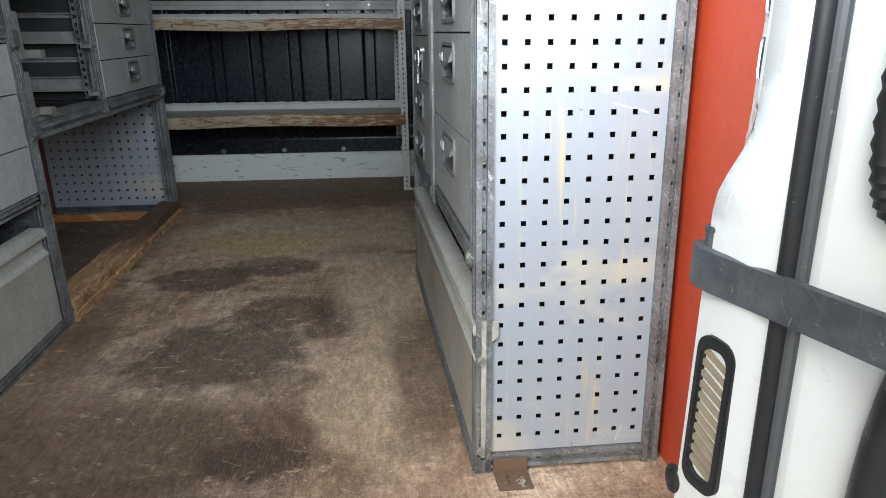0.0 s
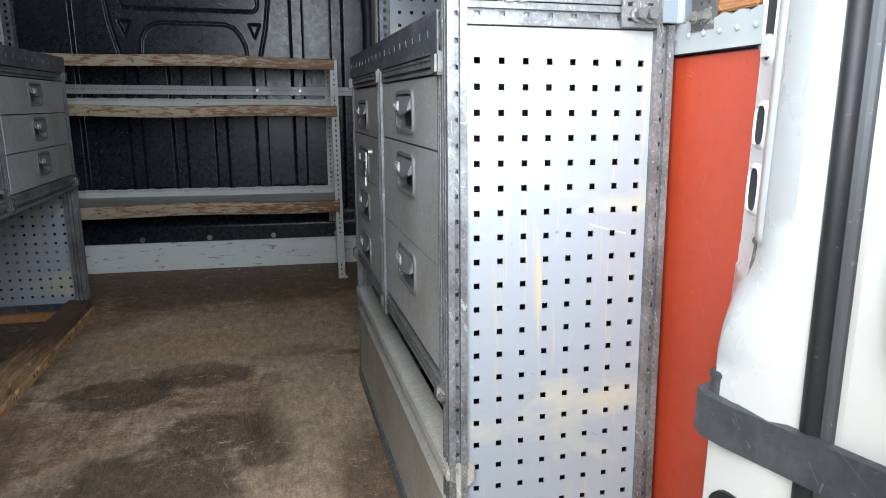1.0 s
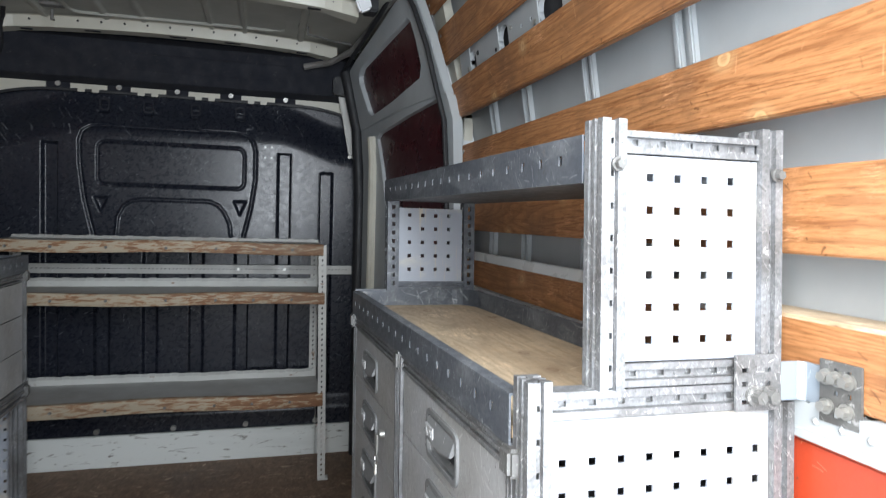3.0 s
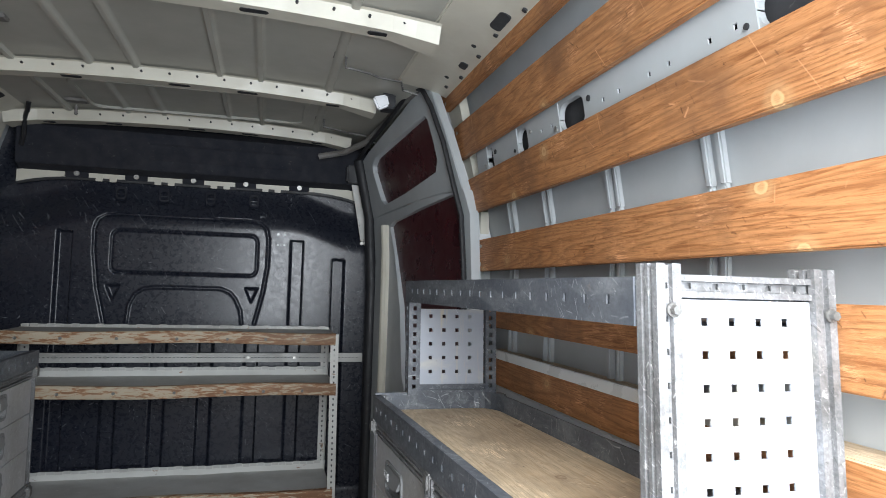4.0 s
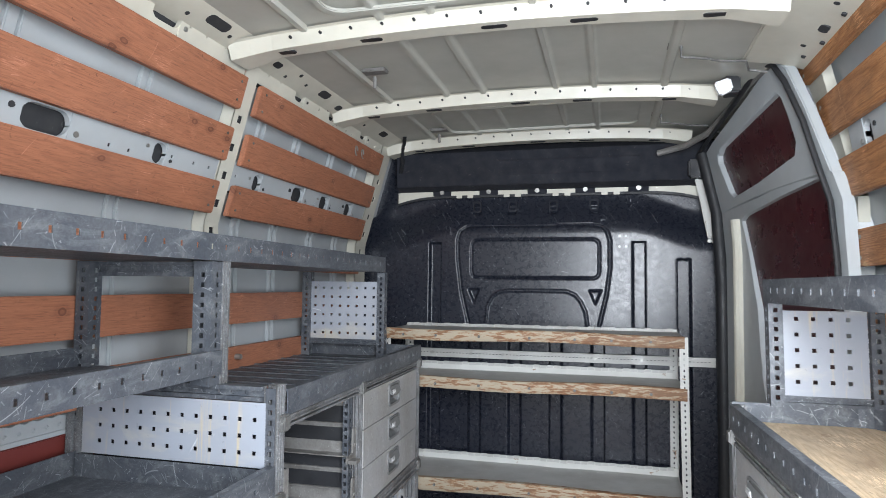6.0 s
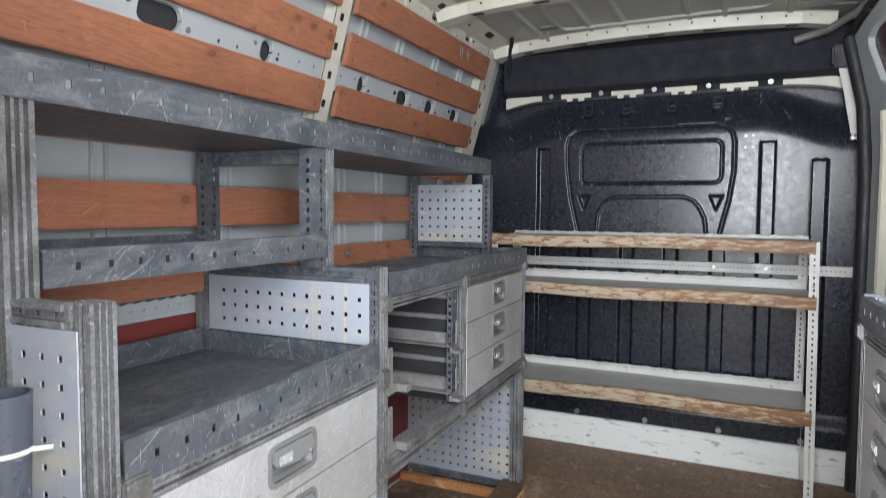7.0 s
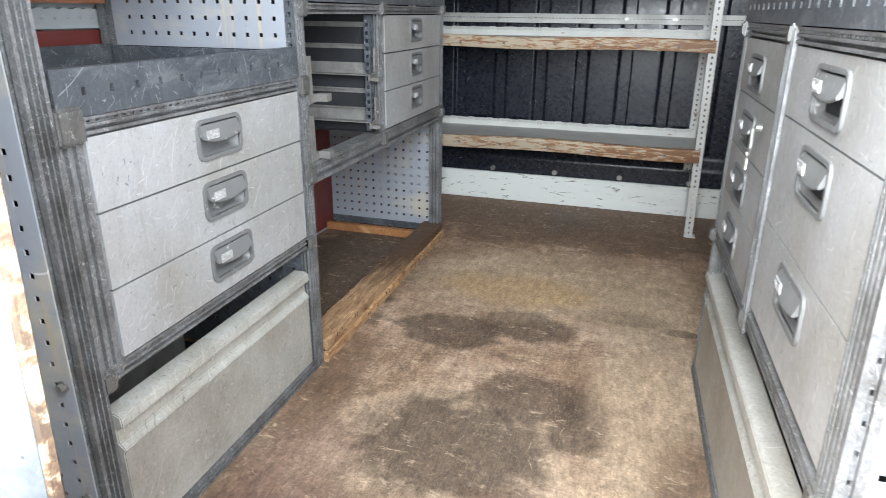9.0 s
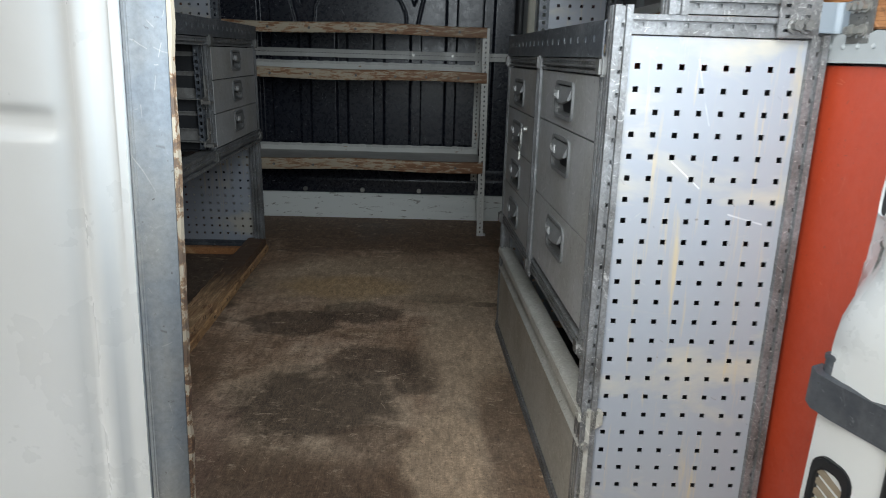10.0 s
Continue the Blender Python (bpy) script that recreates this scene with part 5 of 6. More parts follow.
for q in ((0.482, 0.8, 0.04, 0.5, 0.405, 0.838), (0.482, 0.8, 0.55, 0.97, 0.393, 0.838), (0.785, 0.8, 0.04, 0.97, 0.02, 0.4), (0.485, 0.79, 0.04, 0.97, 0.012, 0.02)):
    part("carcass_panel", Shape(R).box(*q), DARK, unit, "steel carcass, near-black for the shade inside")
z = [0.405, 0.562, 0.73, 0.836]
for a, b in zip(z, z[1:]):
    drawer(unit, 0.47, 0.052, 0.502, a, b, R, -1, 0.3, 0.128, 0.058, 0.022, 0.28)
z = [0.392, 0.503, 0.612, 0.722, 0.834]
for a, b in zip(z, z[1:]):
    drawer(unit, 0.47, 0.548, 0.97, a, b, R, -1, 0.3, 0.128, 0.056, 0.034, 0.79)
post(unit, 0.468, 0.49, 0.037, 0.051, 0.36, 0.85, R, "-x", 1, 1)
rail_y(unit, 0.467, 0.036, 0.972, 0.838, 0.862, R, -1)
rail_y(unit, 0.468, 0.036, 0.972, 0.366, 0.392, R, -1)
rail_y(unit, 0.466, 0.0, 1.005, 0.0, 0.026, R, -1)
fascia(unit, 0.465, 0.038, 1.0, 0.864, 0.92, R, -1)
for y, zz in ((0.035, 0.85), (0.525, 0.851), (0.99, 0.85), (0.035, 0.385), (0.525, 0.378), (0.99, 0.378)):
    knuckle(unit, 0.466, y, zz, R, -1, 0.028)
flap(unit, 0.47, 0.0, 1.0, 0.03, 0.283, R, -1)
part("bench_top", Shape(R).box(0.47, 0.77, 0.04, 0.995, 0.872, 0.884), BENCHPLY, unit, "pale plywood bench top, scuffed")
s = Shape(R)
s.box(0.77, 0.774, 0.1, 0.92, 0.87, 0.925).box(0.47, 0.72, 0.996, 1.0, 0.87, 0.925)
arc = [(0.72 + 0.052 * math.sin(radians(a)), 0.92 + 0.078 * math.cos(radians(a))) for a in range(0, 91, 15)]
for p, q in zip(arc, arc[1:]):
    s.add([(p[0], p[1], 0.87), (q[0], q[1], 0.87), (q[0], q[1], 0.925), (p[0], p[1], 0.925)], [(0, 1, 2, 3)])
part("back_lip", s, TRAY, unit, "dark steel lip with a rounded corner")
for x, zz in ((0.478, 0.045), (0.478, 0.215)):
    part("bolt", bolt(Shape(R), (x, 0.0, zz), (0, -1, 0), 0.005), ZINC, unit)
s = Shape(R).box(0.5, 0.56, -0.05, 0.0, 0.0, 0.004).box(0.5, 0.56, -0.006, -0.001, 0.0, 0.03)
for x, y in ((0.515, -0.035), (0.545, -0.035), (0.515, -0.02), (0.545, -0.02)):
    s.rod((x, y, 0.004), (x, y, 0.009), 0.006, 8)
part("floor_bracket", s, worn("rusty_bracket", (0.16, 0.12, 0.09), (0.2, 0.1, 0.05), (0.4, 0.38, 0.35), 0.6, 0.3), unit, "rusty bracket bolted to the floor", 0.001)
keys = thing("key_bunch", (0.44, 0.7, 0.66), "small bunch of keys in a drawer lock", "keys")
part("key", Shape(R).box(0.446, 0.449, 0.61, 0.625, 0.655, 0.69).rod((0.452, 0.617, 0.69), (0.462, 0.617, 0.69), 0.008), ZINC, keys)
part("ring", Shape(R).tube([(0.447, 0.617 + 0.011 * math.cos(a), 0.645 + 0.011 * math.sin(a)) for a in [k * math.pi / 5 for k in range(11)]], 0.0015, 5), ZINC, keys)
part("tag", Shape(R).box(0.444, 0.447, 0.608, 0.622, 0.615, 0.637), TIE, keys, "pale tag", 0.002)

# ---- right side: open shelf on the bench ----
rack = thing("shelf_rack", (0.66, 0.5, 0.92), "grey open shelf with perforated ends on the bench", "shelf", "van racking")
for x0, x1 in ((0.548, 0.577), (0.748, 0.776)):
    post(rack, x0, x1, -0.002, 0.034, 0.928 if x0 < 0.6 else 0.905, 1.213, R)
    perforated_post(rack, x0, x1, 0.988, 1.02, 0.92, 1.19, R)
cx = [0.6105 + i * PITCH for i in range(4)]
side_panel(rack, 0.5775, 0.7475, 0.006, 0.957, 1.176, cx, [1.153 - i * 0.0348 for i in range(6)][::-1], R, "pale grey perforated end panel")
rail_x(rack, 0.577, 0.748, 0.003, 1.178, 1.202, R)
rail_x(rack, 0.577, 0.748, 0.003, 0.93, 0.955, R)
side_panel(rack, 0.5715, 0.7435, 0.992, 0.945, 1.13, [c - 0.006 for c in cx], [1.112 - i * PITCH for i in range(5)][::-1], R, "pale grey perforated end panel")
rail_x(rack, 0.577, 0.748, 0.988, 0.925, 0.945, R, mat=TRAY)
fascia(rack, 0.546, 0.036, 1.02, 1.146, 1.199, R, -1)
part("shelf_board", Shape(R).box(0.548, 0.785, 0.036, 1.018, 1.147, 1.152), TRAY, rack, "dark steel shelf", 0)
part("back_lip", Shape(R).box(0.782, 0.785, 0.036, 1.018, 1.152, 1.195), TRAY, rack)
for x, zz in ((0.566, 1.165), (0.767, 1.162)):
    part("bolt", bolt(Shape(R), (x, -0.002, zz), (0, -1, 0), 0.0052, 0.009), CAST, rack)
brace = thing("wall_bracket", (0.78, -0.02, 0.93), "grey steel strap and plates bolting the rack to the wall", "bracket")
# plate on the frame, slotted
s = Shape(R)
s.plate((0.712, -0.006, 0.9), (1, 0, 0), (0, 0, 1), (0, 0.003, 0), 0.056, 0.062, ([0.012, 0.042], [0.01, 0.03, 0.045], 0.008, 0.005))
part("plate", s, PROFILE, brace, "slotted grey steel plate")
for x, zz in ((0.735, 0.917), (0.752, 0.917)):
    part("bolt", bolt(Shape(R), (x, -0.006, zz), (0, -1, 0), 0.0075, 0.014), CAST, brace, "rusty bolt")
s = Shape(R).prism([(0.76, -0.001), (0.8, -0.001), (0.806, -0.006), (0.806, -0.06), (0.809, -0.06), (0.809, -0.004), (0.803, 0.002), (0.76, 0.002)], "z", 0.908, 0.952)
part("strap", s, worn("blue_grey_steel", (0.26, 0.3, 0.34), (0.2, 0.22, 0.25), (0.4, 0.44, 0.46), 0.5, 0.2), brace, "blue-grey strap", 0.001)
s = Shape(R)
s.plate((0.803, -0.027, 0.893), (0, -1, 0), (0, 0, 1), (0.003, 0, 0), 0.05, 0.068, ([0.02, 0.036], [0.01, 0.034, 0.058], 0.005, 0.005))
part("plate", s, CAST, brace, "dark steel plate")
for y, zz in ((-0.037, 0.943), (-0.05, 0.943), (-0.063, 0.943), (-0.037, 0.911), (-0.061, 0.911)):
    part("bolt", bolt(Shape(R), (0.803, y, zz), (-1, 0, 0), 0.0058, 0.011), ZINC, brace, "bright zinc bolt head")

# ---- left side: near drawer unit ----
L = skew_left
unit = thing("drawer_unit", (-0.7, 0.28, 0.0), "grey three-drawer unit with perforated end and open top tray", "drawer unit", "van racking")
post(unit, -0.508, -0.463, -0.05, -0.014, 0.0, 0.978, L, "-x", 3, 3)
post(unit, -0.96, -0.92, -0.06, -0.02, 0.0, 0.978, L, "-x", 2, 2)
cx = [-0.513 - i * PITCH for i in range(12)][::-1]
side_panel(unit, -0.92, -0.483, -0.053, 0.03, 0.945, cx, [0.055 + i * PITCH for i in range(26)], L, "pale grey perforated end panel")
rail_x(unit, -0.92, -0.508, -0.054, 0.947, 0.975, L)
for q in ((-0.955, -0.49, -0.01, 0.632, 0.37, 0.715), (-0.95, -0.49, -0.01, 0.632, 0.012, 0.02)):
    part("carcass_panel", Shape(L).box(*q), DARK, unit, "steel carcass, near-black for the shade inside")
part("carcass_panel", Shape(L).box(-0.955, -0.94, -0.01, 0.632, 0.02, 0.368), TRAY, unit, "dull grey steel back")
part("inner_plate", Shape(L).box(-0.64, -0.635, -0.005, 0.36, 0.03, 0.345), RUNNER, unit, "dull grey steel plate inside")
z = [0.367, 0.48, 0.6, 0.711]
for a, b in zip(z, z[1:]):
    drawer(unit, -0.47, 0.035, 0.636, a, b, L, 1, 0.44, 0.12, 0.058, 0.019, 0.338)
post(unit, -0.5, -0.472, -0.013, 0.033, 0.345, 0.735, L, "+x", 1, 2)
rail_y(unit, -0.468, -0.015, 0.638, 0.713, 0.738, L, 1)
rail_y(unit, -0.47, -0.015, 0.638, 0.34, 0.366, L, 1)
rail_y(unit, -0.47, -0.015, 0.68, 0.0, 0.028, L, 1)
fascia(unit, -0.466, -0.005, 0.638, 0.739, 0.803, L, 1)
knuckle(unit, -0.466, 0.01, 0.729, L, 1, 0.046)
knuckle(unit, -0.466, 0.658, 0.72, L, 1, 0.038)
knuckle(unit, -0.468, -0.005, 0.347, L, 1, 0.03)
knuckle(unit, -0.468, 0.648, 0.35, L, 1, 0.03)
flap(unit, -0.474, 0.005, 0.63, 0.03, 0.28, L, 1)
tray = part("tray", Shape(L).box(-0.955, -0.468, -0.012, 0.632, 0.742, 0.747), TRAY, unit, "dark steel tray floor")
for q in ((-0.958, -0.955, -0.012, 0.632, 0.742, 0.8), (-0.95, -0.47, 0.622, 0.625, 0.747, 0.796)):
    part("tray_lip", Shape(L).box(*q), TRAY, tray)
for zz in (0.17, 0.37):
    part("bolt", bolt(Shape(L), (-0.49, -0.06, zz), (0, -1, 0), 0.006, 0.01), ZINC, unit)

# ---- left side: tall drawer unit over a gap ----
unit = thing("drawer_unit", (-0.74, 1.23, 0.0), "grey raised drawer unit with empty drawer slots and three drawers", "drawer unit", "van racking")
post(unit, -0.497, -0.47, 0.64, 0.684, 0.0, 0.964, L, "-x", 2, 3)
part("slot_strip", Shape(L).plate((-0.4895, 0.633, 0.34), (1, 0, 0), (0, 0, 1), (0, 0.003, 0), 0.0225, 0.62, ([0.011], span(0.02, 0.6, PITCH * 0.62), 0.009, 0.01)), TRAY, unit, "dark perforated strip")
post(unit, -0.51, -0.47, 1.735, 1.775, 0.0, 0.945, L, "+x", 2, 3)
post(unit, -0.5, -0.472, 1.13, 1.168, 0.5, 0.895, L, "-x", 2, 3)
post(unit, -0.985, -0.945, 0.63, 0.67, 0.0, 0.97, L, "-y", 1, 1)
post(unit, -0.97, -0.93, 1.735, 1.775, 0.5, 0.945, L, "-x", 1, 1)
cx = [-0.513 - i * 0.0348 for i in range(12)][::-1]
side_panel(unit, -0.942, -0.488, 0.632, 0.797, 0.93, cx, [0.826 + i * PITCH for i in range(3)], L, "pale grey perforated panel")
rail_x(unit, -0.965, -0.498, 0.634, 0.932, 0.962, L, mat=TRAY)
side_panel(unit, -0.942, -0.4905, 0.634, 0.03, 0.355, cx, [0.075 + i * PITCH for i in range(8)], L, "dark perforated panel", mat=TRAY)
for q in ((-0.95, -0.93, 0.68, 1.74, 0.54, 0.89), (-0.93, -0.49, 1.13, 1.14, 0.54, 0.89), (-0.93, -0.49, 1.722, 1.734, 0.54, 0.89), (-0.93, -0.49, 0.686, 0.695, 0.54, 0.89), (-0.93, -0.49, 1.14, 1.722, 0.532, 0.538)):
    part("carcass_panel", Shape(L).box(*q), DARK, unit, "steel carcass, near-black for the shade inside")
z = [0.54, 0.652, 0.761, 0.868]
for a, b in zip(z, z[1:]):
    drawer(unit, -0.47, 1.17, 1.732, a, b, L, 1, 0.42, 0.102, 0.058, 0.016, 1.455)
rail_y(unit, -0.468, 0.684, 1.735, 0.87, 0.894, L, 1)
rail_y(unit, -0.466, 0.66, 1.775, 0.488, 0.538, L, 1, deep=0.045)
fascia(unit, -0.464, 0.684, 1.77, 0.897, 0.952, L, 1)
tray = part("tray", Shape(L).box(-0.95, -0.468, 0.686, 1.768, 0.9, 0.905), TRAY, unit, "dark steel tray floor")
for q in ((-0.953, -0.95, 0.686, 1.768, 0.9, 0.955), (-0.95, -0.47, 1.765, 1.768, 0.905, 0.95)):
    part("tray_lip", Shape(L).box(*q), TRAY, tray)
for y in span(0.74, 1.72, 0.09):
    part("tray_bead", Shape(L).box(-0.94, -0.48, y, y + 0.012, 0.905, 0.908), TRAY, unit)
# empty slots: runners along the two side sheets, and two pairs of bent drawer slides
for zz in (0.845, 0.785, 0.66, 0.605):
    for y0, y1 in ((1.118, 1.129), (0.696, 0.707)):
        part("runner", Shape(L).box(-0.92, -0.505, y0, y1, zz, zz + 0.004).box(-0.92, -0.505, y0 if y0 < 0.9 else y1 - 0.003, y0 + 0.003 if y0 < 0.9 else y1, zz - 0.01, zz), RUNNER, unit, "dusty steel runner", 0.001)
for zz in (0.703, 0.568):
    part("slide", Shape(L).prism([(1.128, zz), (1.128, zz + 0.034), (1.125, zz + 0.034), (1.125, zz + 0.003), (1.092, zz + 0.003), (1.092, zz)], "x", -0.92, -0.478), RUNNER, unit, "dusty drawer slide")
    part("slide_end", Shape(L).prism([(1.13, zz - 0.012), (1.13, zz + 0.075), (1.108, zz + 0.075), (1.106, zz + 0.01), (1.068, zz + 0.004), (1.066, zz - 0.012)], "x", -0.482, -0.476).box(-0.476, -0.452, 1.07, 1.102, zz - 0.012, zz - 0.002), RUNNER, unit, "bent steel slide end", 0.001)
    part("slide_end", Shape(L).prism([(0.685, zz - 0.03), (0.685, zz + 0.078), (0.706, zz + 0.078), (0.708, zz - 0.006), (0.746, zz - 0.012), (0.748, zz - 0.026)], "x", -0.474, -0.469).box(-0.469, -0.44, 0.72, 0.746, zz - 0.026, zz - 0.008), RUNNER, unit, "bent steel slide end", 0.001)
    part("screw", Shape(L).rod((-0.476, 1.119, zz + 0.03), (-0.473, 1.119, zz + 0.03), 0.005, 8), ZINC, unit)
perforated_post(unit, -0.505, -0.488, 1.1, 1.128, 0.545, 0.868, L)
for y, zz in ((0.675, 0.883), (1.148, 0.886), (1.752, 0.886), (0.672, 0.513), (1.148, 0.515), (1.755, 0.513)):
    knuckle(unit, -0.466, y, zz, L, 1, 0.032)
cx = [-0.531 - i * PITCH for i in range(13)][::-1]
side_panel(unit, -0.965, -0.512, 1.768, 0.045, 0.487, cx, [0.075 + i * PITCH for i in range(12)], L, "pale grey perforated end panel")
rail_x(unit, -0.965, -0.51, 1.764, 0.018, 0.045, L, mat=TRAY)


def sawn_beam(x0, x1, y0, y1, z0, z1, seed):
    """A squared timber with uneven faces and splintered upper edges."""
    rng = random.Random(seed)
    n, rings, worn_edge = 90, [], 0.004
    for k in range(n + 1):
        if rng.random() < 0.4:
            worn_edge = rng.choice((0.001, 0.002, 0.004, 0.006, 0.011))
        e, g = worn_edge, rng.uniform(0.001, 0.005)
        j = [rng.uniform(-0.0014, 0.0014) for _ in range(7)]
        y = y0 + (y1 - y0) * k / n
        rings.append([(x0, y, z0), (x1 + j[0], y, z0), (x1 + j[1], y, z0 + 0.003), (x1 + j[2], y, z1 - e), (x1 - e * 0.8, y, z1 + j[3]), ((x0 + x1) / 2, y, z1 + j[4]), (x0 + g, y, z1 + j[5]), (x0 + j[6], y, z1 - g)])
    m = len(rings[0])
    faces = [(k * m + a, k * m + (a + 1) % m, (k + 1) * m + (a + 1) % m, (k + 1) * m + a) for k in range(n) for a in range(m)]
    faces += [tuple(range(m)), tuple(n * m + a for a in range(m))]
    return Shape(L).add([p for r in rings for p in r], faces)


beam = thing("floor_beam", (-0.5, 1.22, 0.0), "rough sawn beam of two stacked timbers, splintered, on the floor", "wooden beam")
part("lower_timber", sawn_beam(-0.54, -0.458, 0.685, 1.762, 0.0, 0.0285, 5), BEAMPALE, beam, "paler splintered timber", 0, 25)
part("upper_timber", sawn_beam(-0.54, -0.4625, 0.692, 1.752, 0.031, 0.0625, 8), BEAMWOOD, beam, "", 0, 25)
part("gap", Shape(L).box(-0.538, -0.47, 0.69, 1.755, 0.027, 0.034), CAVITY, beam, "dark joint between the timbers")
chips = random.Random(3)
for i in range(30):
    y, low = chips.uniform(0.72, 1.73), chips.random() < 0.6
    h, w = chips.uniform(0.006, 0.014), chips.uniform(0.0012, 0.003)
    z = chips.uniform(0.009, 0.018) if low else chips.uniform(0.043, 0.05)
    x = -0.458 if low else -0.4625
    part("gouge", Shape(L).prism([(y, z - h / 2), (y + w, z - h / 3), (y + w * 1.6, z + h / 2), (y + w * 0.5, z + h / 3)], "x", x - 0.004, x + 0.0015), BEAMDARK, beam)
strip = part("floor_batten", Shape(L).box(-0.96, -0.56, 1.69, 1.72, 0.0, 0.03), PINE, None, "", 0.002)
tagged(strip, "raw pine batten lying on the floor under the unit", "batten")

# ---- left side: long upper shelf ----
rack = thing("shelf_rack", (-0.8, 0.86, 0.96), "long grey upper shelf with a short middle shelf", "shelf", "van racking")
post(rack, -0.645, -0.603, -0.06, -0.015, 0.8, 1.225, L, "-x", 3, 3)
post(rack, -0.63, -0.604, 0.645, 0.672, 0.945, 1.225, L, "-x", 1, 2)
perforated_post(rack, -0.65, -0.606, 0.605, 0.643, 0.962, 1.222, L)
perforated_post(rack, -0.622, -0.592, 1.706, 1.737, 0.905, 1.222, L)
perforated_post(rack, -0.95, -0.915, 0.605, 0.643, 0.97, 1.222, L)
perforated_post(rack, -0.93, -0.895, 1.706, 1.737, 0.905, 1.222, L)
post(rack, -0.95, -0.915, -0.06, -0.02, 0.978, 1.225, L, "-x", 1, 1)
side_panel(rack, -0.915, -0.652, -0.05, 0.985, 1.22, [-0.67 - i * PITCH for i in range(7)][::-1], [1.01 + i * PITCH for i in range(7)], L, "pale grey perforated end panel")
side_panel(rack, -0.895, -0.624, 1.714, 0.97, 1.187, [-0.638 - i * PITCH for i in range(8)][::-1], [0.992 + i * PITCH for i in range(6)], L, "pale grey perforated end panel")
rail_x(rack, -0.895, -0.619, 1.71, 0.95, 0.97, L, mat=TRAY)
rail_x(rack, -0.91, -0.65, 0.625, 1.19, 1.222, L, mat=TRAY)
fascia(rack, -0.6, -0.07, 1.738, 1.224, 1.28, L, 1)
part("shelf_board", Shape(L).box(-0.95, -0.603, -0.065, 1.735, 1.225, 1.23).box(-0.952, -0.949, -0.065, 1.735, 1.23, 1.276), TRAY, rack, "dark steel shelf")
fascia(rack, -0.6, -0.012, 0.642, 0.984, 1.034, L, 1, "middle_fascia")
part("middle_shelf", Shape(L).box(-0.95, -0.603, -0.012, 0.64, 0.985, 0.989).box(-0.952, -0.949, -0.012, 0.64, 0.989, 1.03), TRAY, rack, "dark steel tray")
for y in (1.0, 1.25):
    s = Shape().rod((-0.985, y, 0.944), (-0.965, y, 0.944), 0.009, 10)
    tagged(part("wall_bolt", s, ZINC, None, "", 0.001), "zinc bolt head above the bench tray", "bolt", "bolts above the tray")

# ---- grey pipe tied to the left end panel ----
pipe = thing("plastic_pipe", (-0.61, -0.078, 0.0), "dark grey plastic pipe tied upright to the end panel", "pipe")
s = Shape()
a, b = Vector((-0.637, -0.088, 0.0)), Vector((-0.58, -0.088, 0.872))
n = 28
ring = [(math.cos(2 * math.pi * i / n), math.sin(2 * math.pi * i / n)) for i in range(n)]
s.ring([(0.03 * c, 0.03 * q) for c, q in ring], [(0.0268 * c, 0.0268 * q) for c, q in ring], "z", 0.0, 1.0)
s.v = [(a.x + (b.x - a.x) * z + x, a.y + y, b.z * z) for x, y, z in s.v]
part("tube", s, PIPE, pipe)
for zz, slope in ((0.804, 0.0), (0.616, 0.006), (0.512, 0.006), (0.282, 0.01), (0.2, 0.05), (0.12, 0.02)):
    c = a + (b - a) * (zz / 0.868)
    s = Shape().tube([(c.x + 0.0325 * math.cos(radians(t)), c.y + 0.0325 * math.sin(radians(t)), zz + slope * math.cos(radians(t))) for t in range(150, 391, 15)] + [(c.x + 0.042, c.y + 0.033, zz + slope)], 0.003, 6)
    s.box(c.x - 0.032, c.x - 0.02, c.y - 0.038, c.y - 0.026, zz - 0.006 - slope * 0.7, zz + 0.006 - slope * 0.7)
    part("cable_tie", s, TIE, pipe, "white nylon cable tie")

# ---- shelf rack at the bulkhead ----
stand = thing("steel_shelf_stand", (-0.17, 2.26, 0.0), "white angle-steel rack with three rusty-edged shelves", "shelf stand")


def angle(x, y, z0, z1, sx, sy, lean=0.0, w=0.032):
    s = Shape()
    h = span(0.02, z1 - z0 - 0.01, 0.022)
    s.plate((x, y, z0), (sx, 0, 0), (0, 0, 1), (0, sy * 0.002, 0), w, z1 - z0, ([w / 2], h, 0.006, 0.009))
    f = Shape().plate((x, y + sy * 0.002, z0), (0, sy, 0), (0, 0, 1), (sx * 0.002, 0, 0), w - 0.002, z1 - z0, ([w / 2], h, 0.006, 0.009))
    for q in (s, f):
        q.v = [(p[0] + lean * (1 - p[2]), p[1], p[2]) for p in q.v]
    ob = part("post", s, RACKWHITE, stand, "white perforated angle post")
    part("flange", f, RACKWHITE, ob)
    return ob


